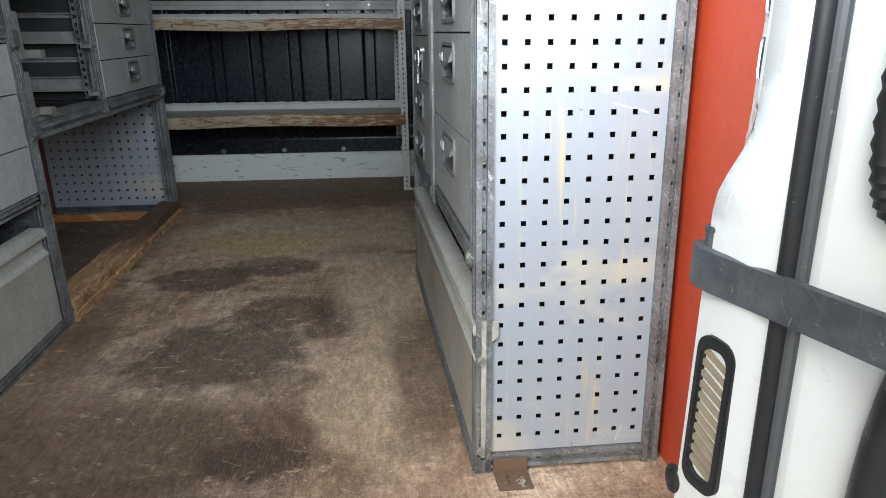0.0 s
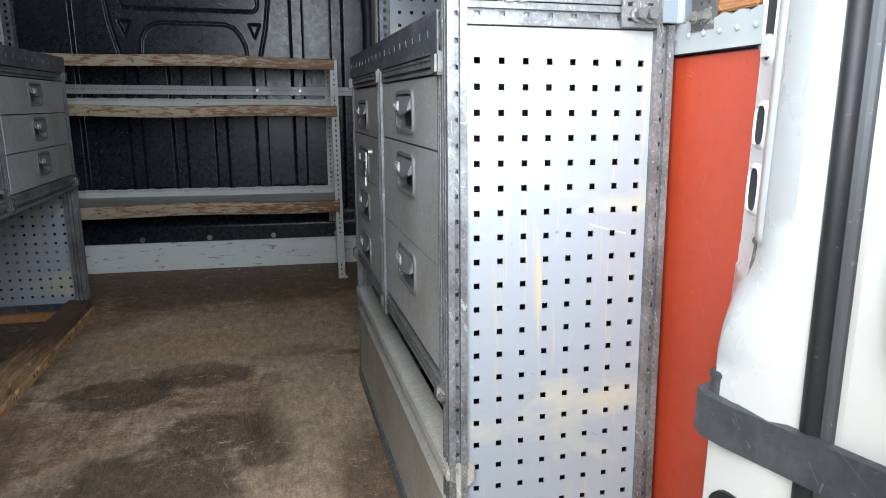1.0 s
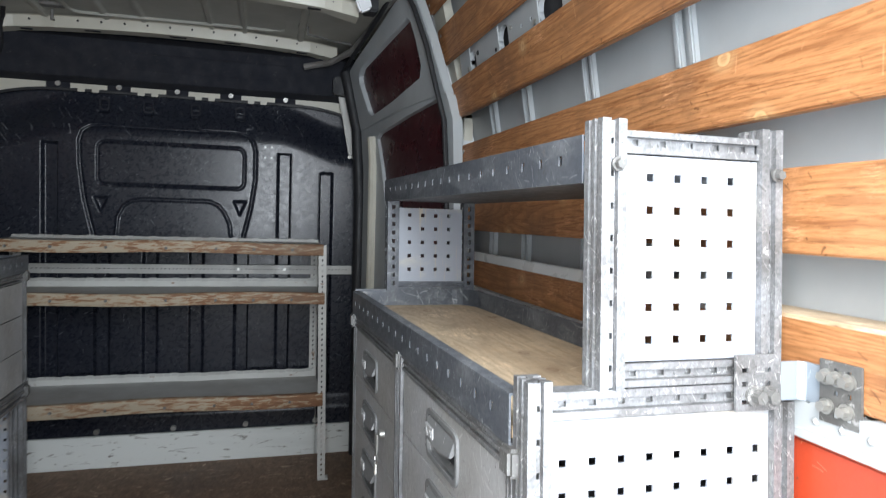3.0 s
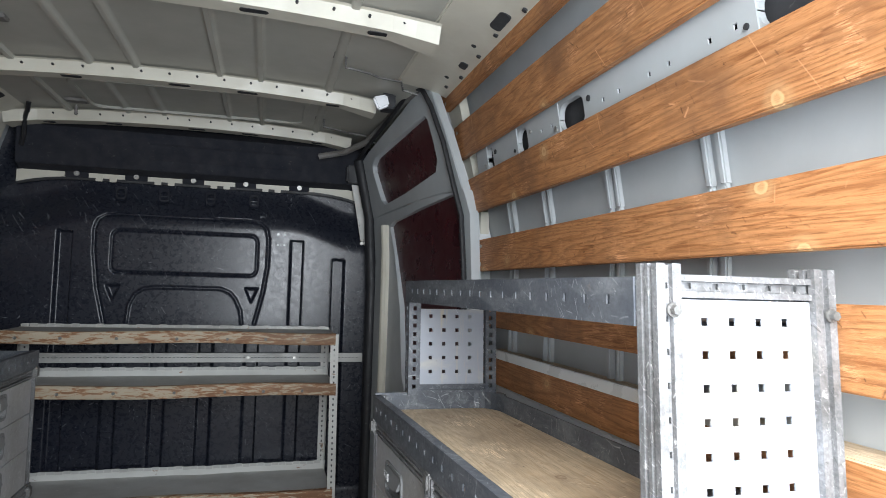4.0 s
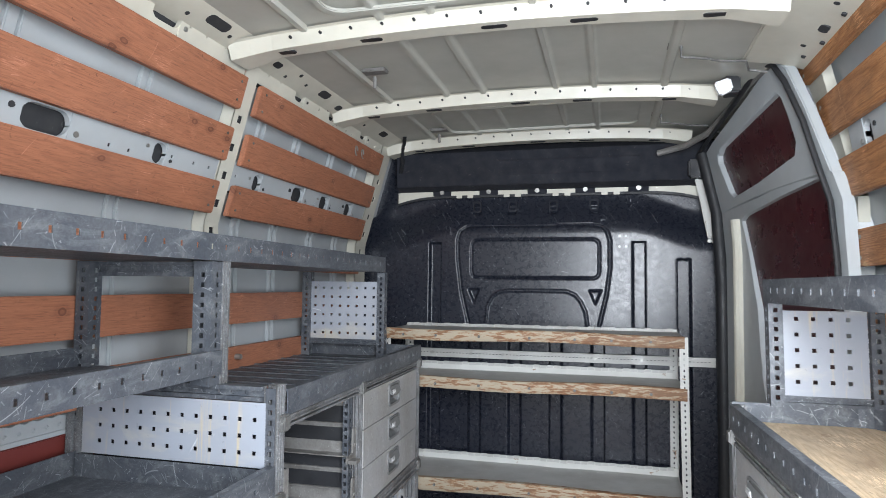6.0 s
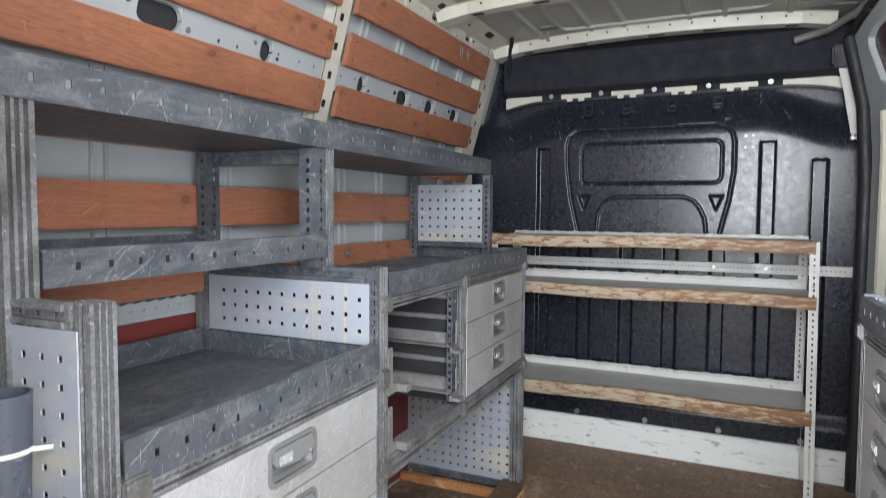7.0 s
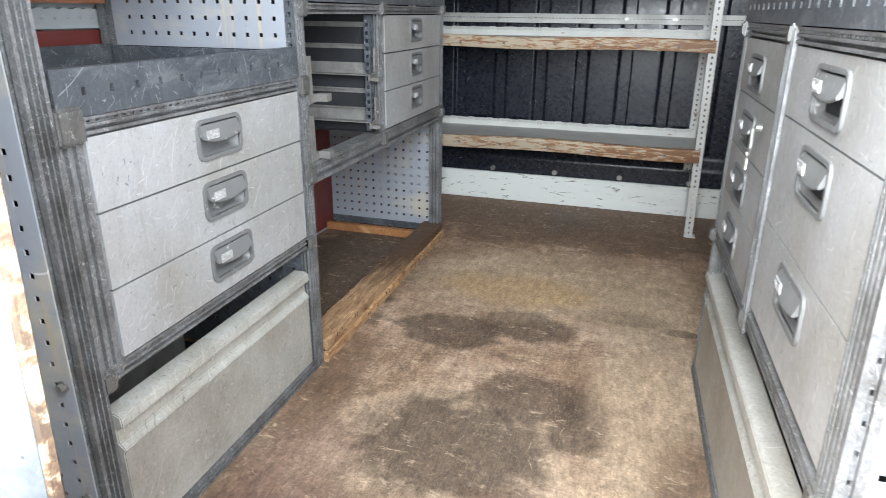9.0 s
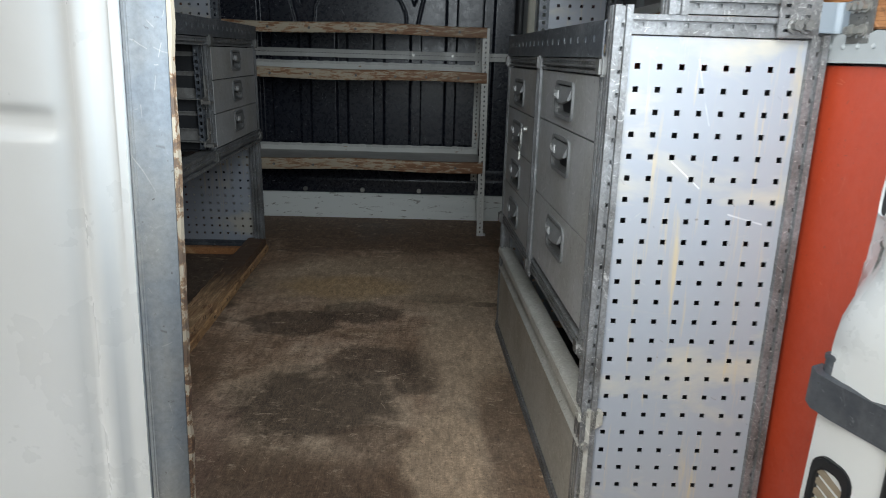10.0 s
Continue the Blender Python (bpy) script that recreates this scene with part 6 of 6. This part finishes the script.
angle(0.458, 2.092, 0.0, 0.985, -1, 1, 0.012)
angle(0.45, 2.43, 0.0, 0.985, -1, -1, 0.0)
angle(-0.79, 2.092, 0.0, 0.985, 1, 1)
angle(-0.79, 2.43, 0.0, 0.985, 1, -1)
part("foot", Shape().box(0.44, 0.482, 2.085, 2.125, 0.0, 0.006).box(0.462, 0.468, 2.09, 2.12, 0.0, 0.03), RACKWHITE, stand, "", 0.001)
for z0, z1 in ((0.945, 0.991), (0.741, 0.788), (0.316, 0.369)):
    s = Shape()
    n = 30
    x0, x1 = -0.8, 0.446 if z0 > 0.9 else 0.454
    prof = [(2.088, z0), (2.085, z0 + 0.006), (2.085, z1 - 0.006), (2.09, z1), (2.115, z1), (2.115, z1 - 0.004), (2.095, z1 - 0.006), (2.095, z0 + 0.004)]
    k = len(prof)
    rows = [[(x0 + (x1 - x0) * i / n, y, q + 0.004 * math.sin((x0 + (x1 - x0) * i / n) * 7 + z0 * 9)) for y, q in prof] for i in range(n + 1)]
    s.add([p for r in rows for p in r], [(i * k + j, i * k + (j + 1) % k, (i + 1) * k + (j + 1) % k, (i + 1) * k + j) for i in range(n) for j in range(k)])
    part("shelf_edge", s, RACKEDGE, stand, "rusty steel edge with flaking paint")
    for i in range(7):
        x = -0.7 + i * 0.175 + 0.03 * math.sin(i * 5)
        part("rivet", Shape().rod((x, 2.086, (z0 + z1) / 2 - 0.004), (x, 2.081, (z0 + z1) / 2 - 0.004), 0.006, 8), CAST, stand)
    part("shelf_board", Shape().box(-0.79, 0.45, 2.1, 2.425, z1 - 0.012, z1 - 0.008), RACKSHELF, stand, "grey steel shelf")
    tall = 0.035 if z0 < 0.9 else 0.012
    rows = []
    for i in range(37):
        x = -0.79 + 1.24 * i / 36
        bend = 0.012 * max(0, 1 - abs(x + 0.06) / 0.1) if z0 < 0.5 else 0.0
        rows.append([(x, y - bend, z1 - 0.008 + h) for y, h in ((2.42, 0), (2.42, tall), (2.423, tall), (2.423, 0))])
    s = Shape().add([p for r in rows for p in r], [(4 * i + k, 4 * i + k + 1, 4 * i + k + 5, 4 * i + k + 4) for i in range(36) for k in range(3)])
    lip = part("shelf_lip", s, RACKWHITE, stand, "white bent rear lip with folded tabs")
    for i in range(40):
        x, top = -0.785 + 0.0305 * i, z1 - 0.006 + tall + 0.0015 * math.sin(i * 2.3)
        bend = 0.012 * max(0, 1 - abs(x + 0.06) / 0.1) if z0 < 0.5 else 0.0
        part("tab", Shape().box(x, x + 0.0272, 2.4155 - bend, 2.4195 - bend, top - 0.013, top), RACKSHELF, lip)
s = Shape()
h = span(0.02, 1.38, 0.016)
s.plate((-0.8, 2.418, 0.838), (1, 0, 0), (0, 0, 1), (0, 0.002, 0), 1.405, 0.038, (h, [0.019], 0.008, 0.003))
s.box(-0.8, 0.605, 2.42, 2.435, 0.874, 0.876).box(-0.8, 0.605, 2.42, 2.435, 0.836, 0.838)
bar = part("wall_strip", s, RACKSHELF)
tagged(bar, "zinc-grey perforated steel strip across the bulkhead", "steel strip")
for x in (-0.66, -0.47, -0.32, 0.1, 0.3):
    part("screw", Shape().rod((x, 2.418, 0.857), (x, 2.412, 0.857), 0.007, 8), ZINC, bar)

# ---- rear frame, right ----
frame_r = thing("rear_pillar", (0.83, -0.24, 0.0), "white painted rear door pillar with oval holes and latch", "pillar", kind="structure")


def bulge(z):
    """How far the pillar's lower half stands into the opening."""
    return 0.068 * smooth_step(0.64, 0.53, z)


s = Shape()
zs = [-0.05 + i * 2.0 / 80 for i in range(81)]
rows = []
for z in zs:
    k = bulge(z)
    t = max(0.0, z - 1.3) * 0.18
    q = t + 0.026 * (z - 0.1)
    rows.append([(0.813 - t, -0.155, z), (0.797 - k * 0.88 - t, -0.209 - k * 0.45, z), (0.792 - k * 0.87 - t, -0.216 - k * 0.5, z), (0.744 - k * 0.34 - t, -0.287 + k * 0.368, z), (0.75 - k * 0.12 - q, -0.335, z),
                 (0.764 - q, -0.352, z), (0.79 - q, -0.362, z), (0.81 - q, -0.36, z), (0.82 - q, -0.372, z), (0.86 - t, -0.385, z), (0.93 - t, -0.4, z), (0.93 - t, -0.15, z)])
m = len(rows[0])
s.add([p for r in rows for p in r], [(j * m + i, j * m + (i + 1) % m, (j + 1) * m + (i + 1) % m, (j + 1) * m + i) for j in range(80) for i in range(m)])
part("jamb", s, BODY, frame_r, "", 0, 50)


def jamb_oval(z0, z1, f0, f1, label="dark oval plate for a shaded opening"):
    """A dark oval plate, painting the shade in an opening, with a pressed rim in the pillar's inner strip."""
    c, zc = (f0 + f1) / 2, (z0 + z1) / 2
    way = Vector((0.016, 0.054, 0)).normalized()
    out = Vector((-way.y, way.x, 0))
    def put(u, z, off):
        p = Vector((0.797 - max(0.0, z - 1.3) * 0.18, -0.209, z)) + way * (0.056 * u) + out * off
        return tuple(p)
    o = [(c + (f1 - f0) / 2 * math.copysign(abs(math.cos(q)) ** 0.55, math.cos(q)), zc + (z1 - z0) / 2 * math.copysign(abs(math.sin(q)) ** 0.55, math.sin(q))) for q in [2 * math.pi * i / 32 for i in range(32)]]
    n = len(o)
    rim = [(c + (u - c) * 1.3, zc + (z - zc) * 1.0 + math.copysign(0.006, z - zc)) for u, z in o]
    part("oval_hole", Shape().add([put(u, z, 0.0012) for u, z in o], [tuple(range(n))]), CAVITY, frame_r, label)
    part("oval_rim", Shape().add([put(u, z, 0.0012) for u, z in o] + [put(c + (u - c) * 1.12, z, 0.004) for u, z in o] + [put(u, z, 0.0) for u, z in rim], [(k * n + i, k * n + (i + 1) % n, (k + 1) * n + (i + 1) % n, (k + 1) * n + i) for k in range(2) for i in range(n)]), BODY, frame_r)
    return put


for z0, z1, f1 in ((1.084, 1.15, 0.66), (1.016, 1.06, 0.66), (0.846, 0.962, 0.66), (0.751, 0.796, 0.62), (0.673, 0.724, 0.62)):
    put = jamb_oval(z0, z1, 0.14, f1)
part("plug", Shape().add([put(u, z, off) for off in (0.002, 0.006) for u, z in ((0.2, 0.85), (0.6, 0.85), (0.6, 0.874), (0.2, 0.874))], [(0, 1, 2, 3), (4, 5, 6, 7), (0, 1, 5, 4), (1, 2, 6, 5), (2, 3, 7, 6), (3, 0, 4, 7)]), TIE, frame_r, "white plastic plug", 0.001)
# raised field pressed into the pillar's face, ending above the latch
way = Vector((0.744 - 0.792, -0.287 + 0.216, 0)).normalized()
out = Vector((way.y, -way.x, 0))
field = rounded(0.004, 0.06, 0.645, 1.285, 0.014)
inset = [(0.032 + (u - 0.032) * 0.8, 0.965 + (z - 0.965) * 0.985) for u, z in field]
n = len(field)
part("raised_field", Shape().add([tuple(Vector((0.792, -0.216, z)) + way * u + out * 0.0004) for u, z in field] + [tuple(Vector((0.792, -0.216, z)) + way * u + out * 0.0045) for u, z in inset], [(i, (i + 1) % n, n + (i + 1) % n, n + i) for i in range(n)] + [tuple(range(n, 2 * n))]), BODY, frame_r)
seal = part("rubber_seal", Shape().tube([(0.768 - max(0.0, z - 1.3) * 0.18 - 0.026 * (z - 0.1), -0.362, z) for z in [-0.1 + 0.1 * i for i in range(21)]], 0.0095, 12), RUBBER, frame_r, "black rubber door seal")
part("seal_lip", Shape().tube([(0.783 - max(0.0, z - 1.3) * 0.18 - 0.026 * (z - 0.1), -0.367, z) for z in [-0.1 + 0.1 * i for i in range(21)]], 0.0085, 10), GREYSEAL, frame_r, "black rubber door seal")
# vent grille low in the pillar
vent = thing("pillar_vent", (0.73, -0.24, 0.3), "black plastic vent grille with dusty slats in the pillar", "vent")


def vent_put(p):
    """From grille coordinates to the pillar's lower face."""
    u, z, out = p
    a, b = Vector((0.725, -0.268)), Vector((0.742, -0.332))
    d = (b - a).normalized()
    nrm = Vector((-d.y, d.x)) * -1
    q = a + d * u + nrm * out
    return (q.x, q.y, z)


def vent_shape(shape):
    shape.v = [vent_put((y, z, -x)) for x, y, z in shape.v]
    return shape


part("frame", vent_shape(Shape().ring(rounded(0.006, 0.067, 0.154, 0.374, 0.022), rounded(0.016, 0.056, 0.17, 0.358, 0.016), "x", -0.012, 0.004)), RUBBER, vent, "", 0.002)
part("backing", vent_shape(Shape().prism(rounded(0.014, 0.058, 0.168, 0.36, 0.016), "x", -0.001, 0.003)), DARK, vent)
for i in range(11):
    z = 0.18 + i * 0.0158
    s = Shape().prism([(0.016, z + 0.008), (0.056, z - 0.006), (0.056, z + 0.003), (0.016, z + 0.017)], "x", -0.009, -0.002)
    part("slat", vent_shape(s), worn("dusty_slat_plastic", (0.3, 0.25, 0.18), (0.12, 0.11, 0.1), (0.35, 0.3, 0.22), 0.7) if i == 0 else bpy.data.materials["dusty_slat_plastic"], vent, "", 0.001)
# door check strap and its pin
check = thing("door_strap", (0.75, -0.3, 0.47), "black painted steel door check strap, chipped to primer", "door strap")
pts = [(0.725, -0.243), (0.708, -0.25), (0.704, -0.268), (0.712, -0.295), (0.735, -0.35), (0.768, -0.436), (0.81, -0.55), (0.88, -0.74)]
s = Shape()
for i in range(len(pts) - 1):
    (ax, ay), (bx, by) = pts[i], pts[i + 1]
    da = Vector((pts[min(i + 1, 7)][0] - pts[max(i - 1, 0)][0], pts[min(i + 1, 7)][1] - pts[max(i - 1, 0)][1])).normalized()
    db = Vector((pts[min(i + 2, 7)][0] - pts[i][0], pts[min(i + 2, 7)][1] - pts[i][1])).normalized()
    na, nb = Vector((-da.y, da.x)) * 0.012, Vector((-db.y, db.x)) * 0.012
    za, zb = 0.484 - 0.001 * i, 0.484 - 0.001 * (i + 1)
    s.add([(ax, ay, za), (bx, by, zb), (bx, by, zb - 0.05), (ax, ay, za - 0.05), (ax + na.x, ay + na.y, za), (bx + nb.x, by + nb.y, zb), (bx + nb.x, by + nb.y, zb - 0.05), (ax + na.x, ay + na.y, za - 0.05)],
          [(0, 1, 2, 3), (4, 7, 6, 5), (0, 4, 5, 1), (3, 2, 6, 7)] + ([(0, 3, 7, 4)] if i == 0 else []) + ([(1, 5, 6, 2)] if i == 6 else []))
part("strap", s, STRAP, check, "", 0.0, weld=True)
part("pin", Shape().rod((0.726, -0.262, 0.43), (0.726, -0.262, 0.505), 0.009, 16).rod((0.726, -0.262, 0.498), (0.726, -0.262, 0.506), 0.0105, 16), STRAP, check, "dark steel pin", 0.0015)
part("lug", Shape().box(0.722, 0.77, -0.285, -0.245, 0.472, 0.482), RUNNER, check, "worn steel lug", 0.002)
part("latch_plate", Shape().prism([(y, z) for y, z in rounded(-0.325, -0.265, 0.458, 0.497, 0.012, 4)], "x", 0.738, 0.746), RUNNER, check, "recessed latch plate, rusty")
part("latch_bolt", Shape().rod((0.739, -0.29, 0.482), (0.731, -0.29, 0.482), 0.009, 6), CAST, check)
part("lock", Shape().tube([(0.722, -0.25 + 0.014 * math.cos(radians(a)), 0.128 + 0.017 * math.sin(radians(a))) for a in range(0, 361, 20)], 0.005, 8).rod((0.728, -0.25, 0.128), (0.719, -0.25, 0.128), 0.01, 14), RUBBER, frame_r, "round black lock")
hook = thing("pillar_hook", (0.765, -0.2, 0.63), "small zinc hook hanging on the pillar's edge", "hook")
part("eye", Shape().rod((0.8, -0.215, 0.645), (0.783, -0.228, 0.645), 0.006, 12), CAST, hook)
part("shackle", Shape().tube([(0.784, -0.226, 0.642), (0.778, -0.23, 0.62), (0.772, -0.232, 0.588), (0.776, -0.236, 0.586), (0.782, -0.236, 0.612), (0.786, -0.232, 0.64)], 0.0024, 6), CAST, hook)

# open right rear door, standing outwards
door = thing("rear_door", (0.93, -0.7, 0.0), "open white rear door with a black cable hose", "van door", "rear doors")
s = Shape()
s.box(0.9, 0.96, -1.2, -0.41, -0.1, 1.8)
part("panel", s, BODY, door, "", 0.01)
part("edge_seal", Shape().tube([(0.866 + 0.03 * max(0.0, (z - 0.25) / 0.2) ** 2, -0.418 - 0.01 * z, z) for z in [-0.1 + 0.05 * i for i in range(13)]], 0.021, 12), RUBBER, door, "black rubber seal")
part("hose", Shape().tube([(0.803, -0.41, 1.1 - 0.01 * i) for i in range(42)] + [(0.803 + 0.03 * (1 - math.cos(radians(a))), -0.41, 0.68 - 0.12 * math.sin(radians(a))) for a in range(0, 91, 5)],
                          [0.013] * 34 + [0.013 + 0.003 * (i % 2) for i in range(27)], 10), RUBBER, door, "black ribbed cable hose")
lamp = thing("tail_lamp", (0.93, -0.42, 0.1), "red tail lamp at the van's rear corner", "tail lamp")
part("lens", Shape().box(0.905, 0.955, -0.42, -0.36, -0.05, 0.2), LIGHTRED, lamp, "", 0.012)

# unseen filler beside the hinge, added to stop light leaking past the door
s = Shape().prism([(-1.08, -0.33), (-0.845, -0.33), (-0.85, -0.29), (-0.93, -0.26), (-0.96, -0.16), (-1.08, -0.16)], "z", -0.1, 1.9)
tagged(part("rear_pillar", s, BODY, None, "", 0.006), "unseen white filler pillar, added to block light beside the hinge", "pillar", kind="structure")
s = Shape().prism([(-0.38, 1.84), (-0.2, 1.84), (-0.16, 1.9), (-0.16, 1.97), (-0.38, 1.97)], "x", -1.0, 0.8)
tagged(part("rear_header", s, BODY, None, "", 0.006), "white painted roof frame above the rear doors", "door frame", kind="structure")
# nearly closed left rear door, seen from outside
door = thing("rear_door", (-0.4, -0.45, 0.0), "white rear door standing ajar, grey rubber edge", "van door", "rear doors")
a, b = Vector((-0.84, -0.295)), Vector((-0.053, -0.465))
d = (b - a).normalized()
nrm = Vector((d.y, -d.x))
# across the door: distance from the hinge, height of the pressing; a soft crease runs down beside the raised edge band
prof = [(0.0, 0.0), (0.2, 0.01), (0.45, 0.015), (0.71, 0.017), (0.739, 0.017), (0.747, 0.013), (0.754, 0.0085), (0.759, 0.009), (0.764, 0.014), (0.769, 0.017), (0.776, 0.0175), (0.781, 0.014), (0.786, 0.009), (0.79, 0.0075), (0.796, 0.007), (0.798, 0.0105), (0.805, 0.0095), (0.804, -0.026), (0.0, -0.04)]


def ajar(p):
    """The door hangs a little out of plumb."""
    return (p[0] + 0.042 * (p[2] - 0.65), p[1], p[2])


def door_at(u, o, z):
    return ajar((a.x + d.x * u + nrm.x * o, a.y + d.y * u + nrm.y * o, z))


def swage(u, z):
    """The pressed line across the door's outer sheet."""
    return 0.008 * (1 - smooth_step(0.004, 0.017, abs(z - 0.797))) * smooth_step(0.746, 0.733, u) * (u > 0)


zs = [-0.2, 0.2, 0.6] + [0.77 + 0.003 * i for i in range(19)] + [0.95, 1.3, 1.84]
m = len(prof)
s = Shape().add([door_at(u, o - (swage(u, z) if o > 0 else 0.0), z) for z in zs for u, o in prof],
                [(j * m + i, j * m + (i + 1) % m, (j + 1) * m + (i + 1) % m, (j + 1) * m + i) for j in range(len(zs) - 1) for i in range(m)] + [tuple(range(m)), tuple((len(zs) - 1) * m + i for i in range(m))])
part("panel", s, BODY, door, "", 0.0, 50)
edge = [(0.8055, 0.0075), (0.81, 0.007), (0.8135, 0.0035), (0.8175, 0.0025), (0.826, -0.002), (0.831, -0.0065), (0.8335, -0.012), (0.832, -0.02), (0.8045, -0.026)]
weathered = scratched("grey_weathered_rubber", (0.2, 0.225, 0.255), (0.29, 0.285, 0.265), (0.4, 0.4, 0.385), 0.6, 0, 0.9, scale=9.0, rubs=0.64, rubbed=0.4, lines=0.3, pits=0.3, grit=0.15, size=0.6)
part("edge_seal", Shape(ajar).prism([(a.x + d.x * u + nrm.x * o, a.y + d.y * u + nrm.y * o) for u, o in edge], "z", -0.2, 1.75), weathered, door, "grey weathered rubber edge", 0.001)
rng = random.Random(8)
s, lip = Shape(), []
for i in range(66):
    w, z = rng.uniform(0.0012, 0.0036), -0.2 + 0.03 * i
    lip.append([door_at(0.8335, -0.0115, z), door_at(0.8335 + w, -0.013, z), door_at(0.8335 + w, -0.018, z), door_at(0.832, -0.0205, z)])
s.add([p for q in lip for p in q], [(4 * i + k, 4 * i + (k + 1) % 4, 4 * i + 4 + (k + 1) % 4, 4 * i + 4 + k) for i in range(65) for k in range(4)])
part("edge_lip", s, flaked("rusty_brown_lip", (0.4, 0.35, 0.27), (0.1, 0.06, 0.04), (0.22, 0.13, 0.07), 0.5, scale=45.0), door, "thin rust-brown lip")
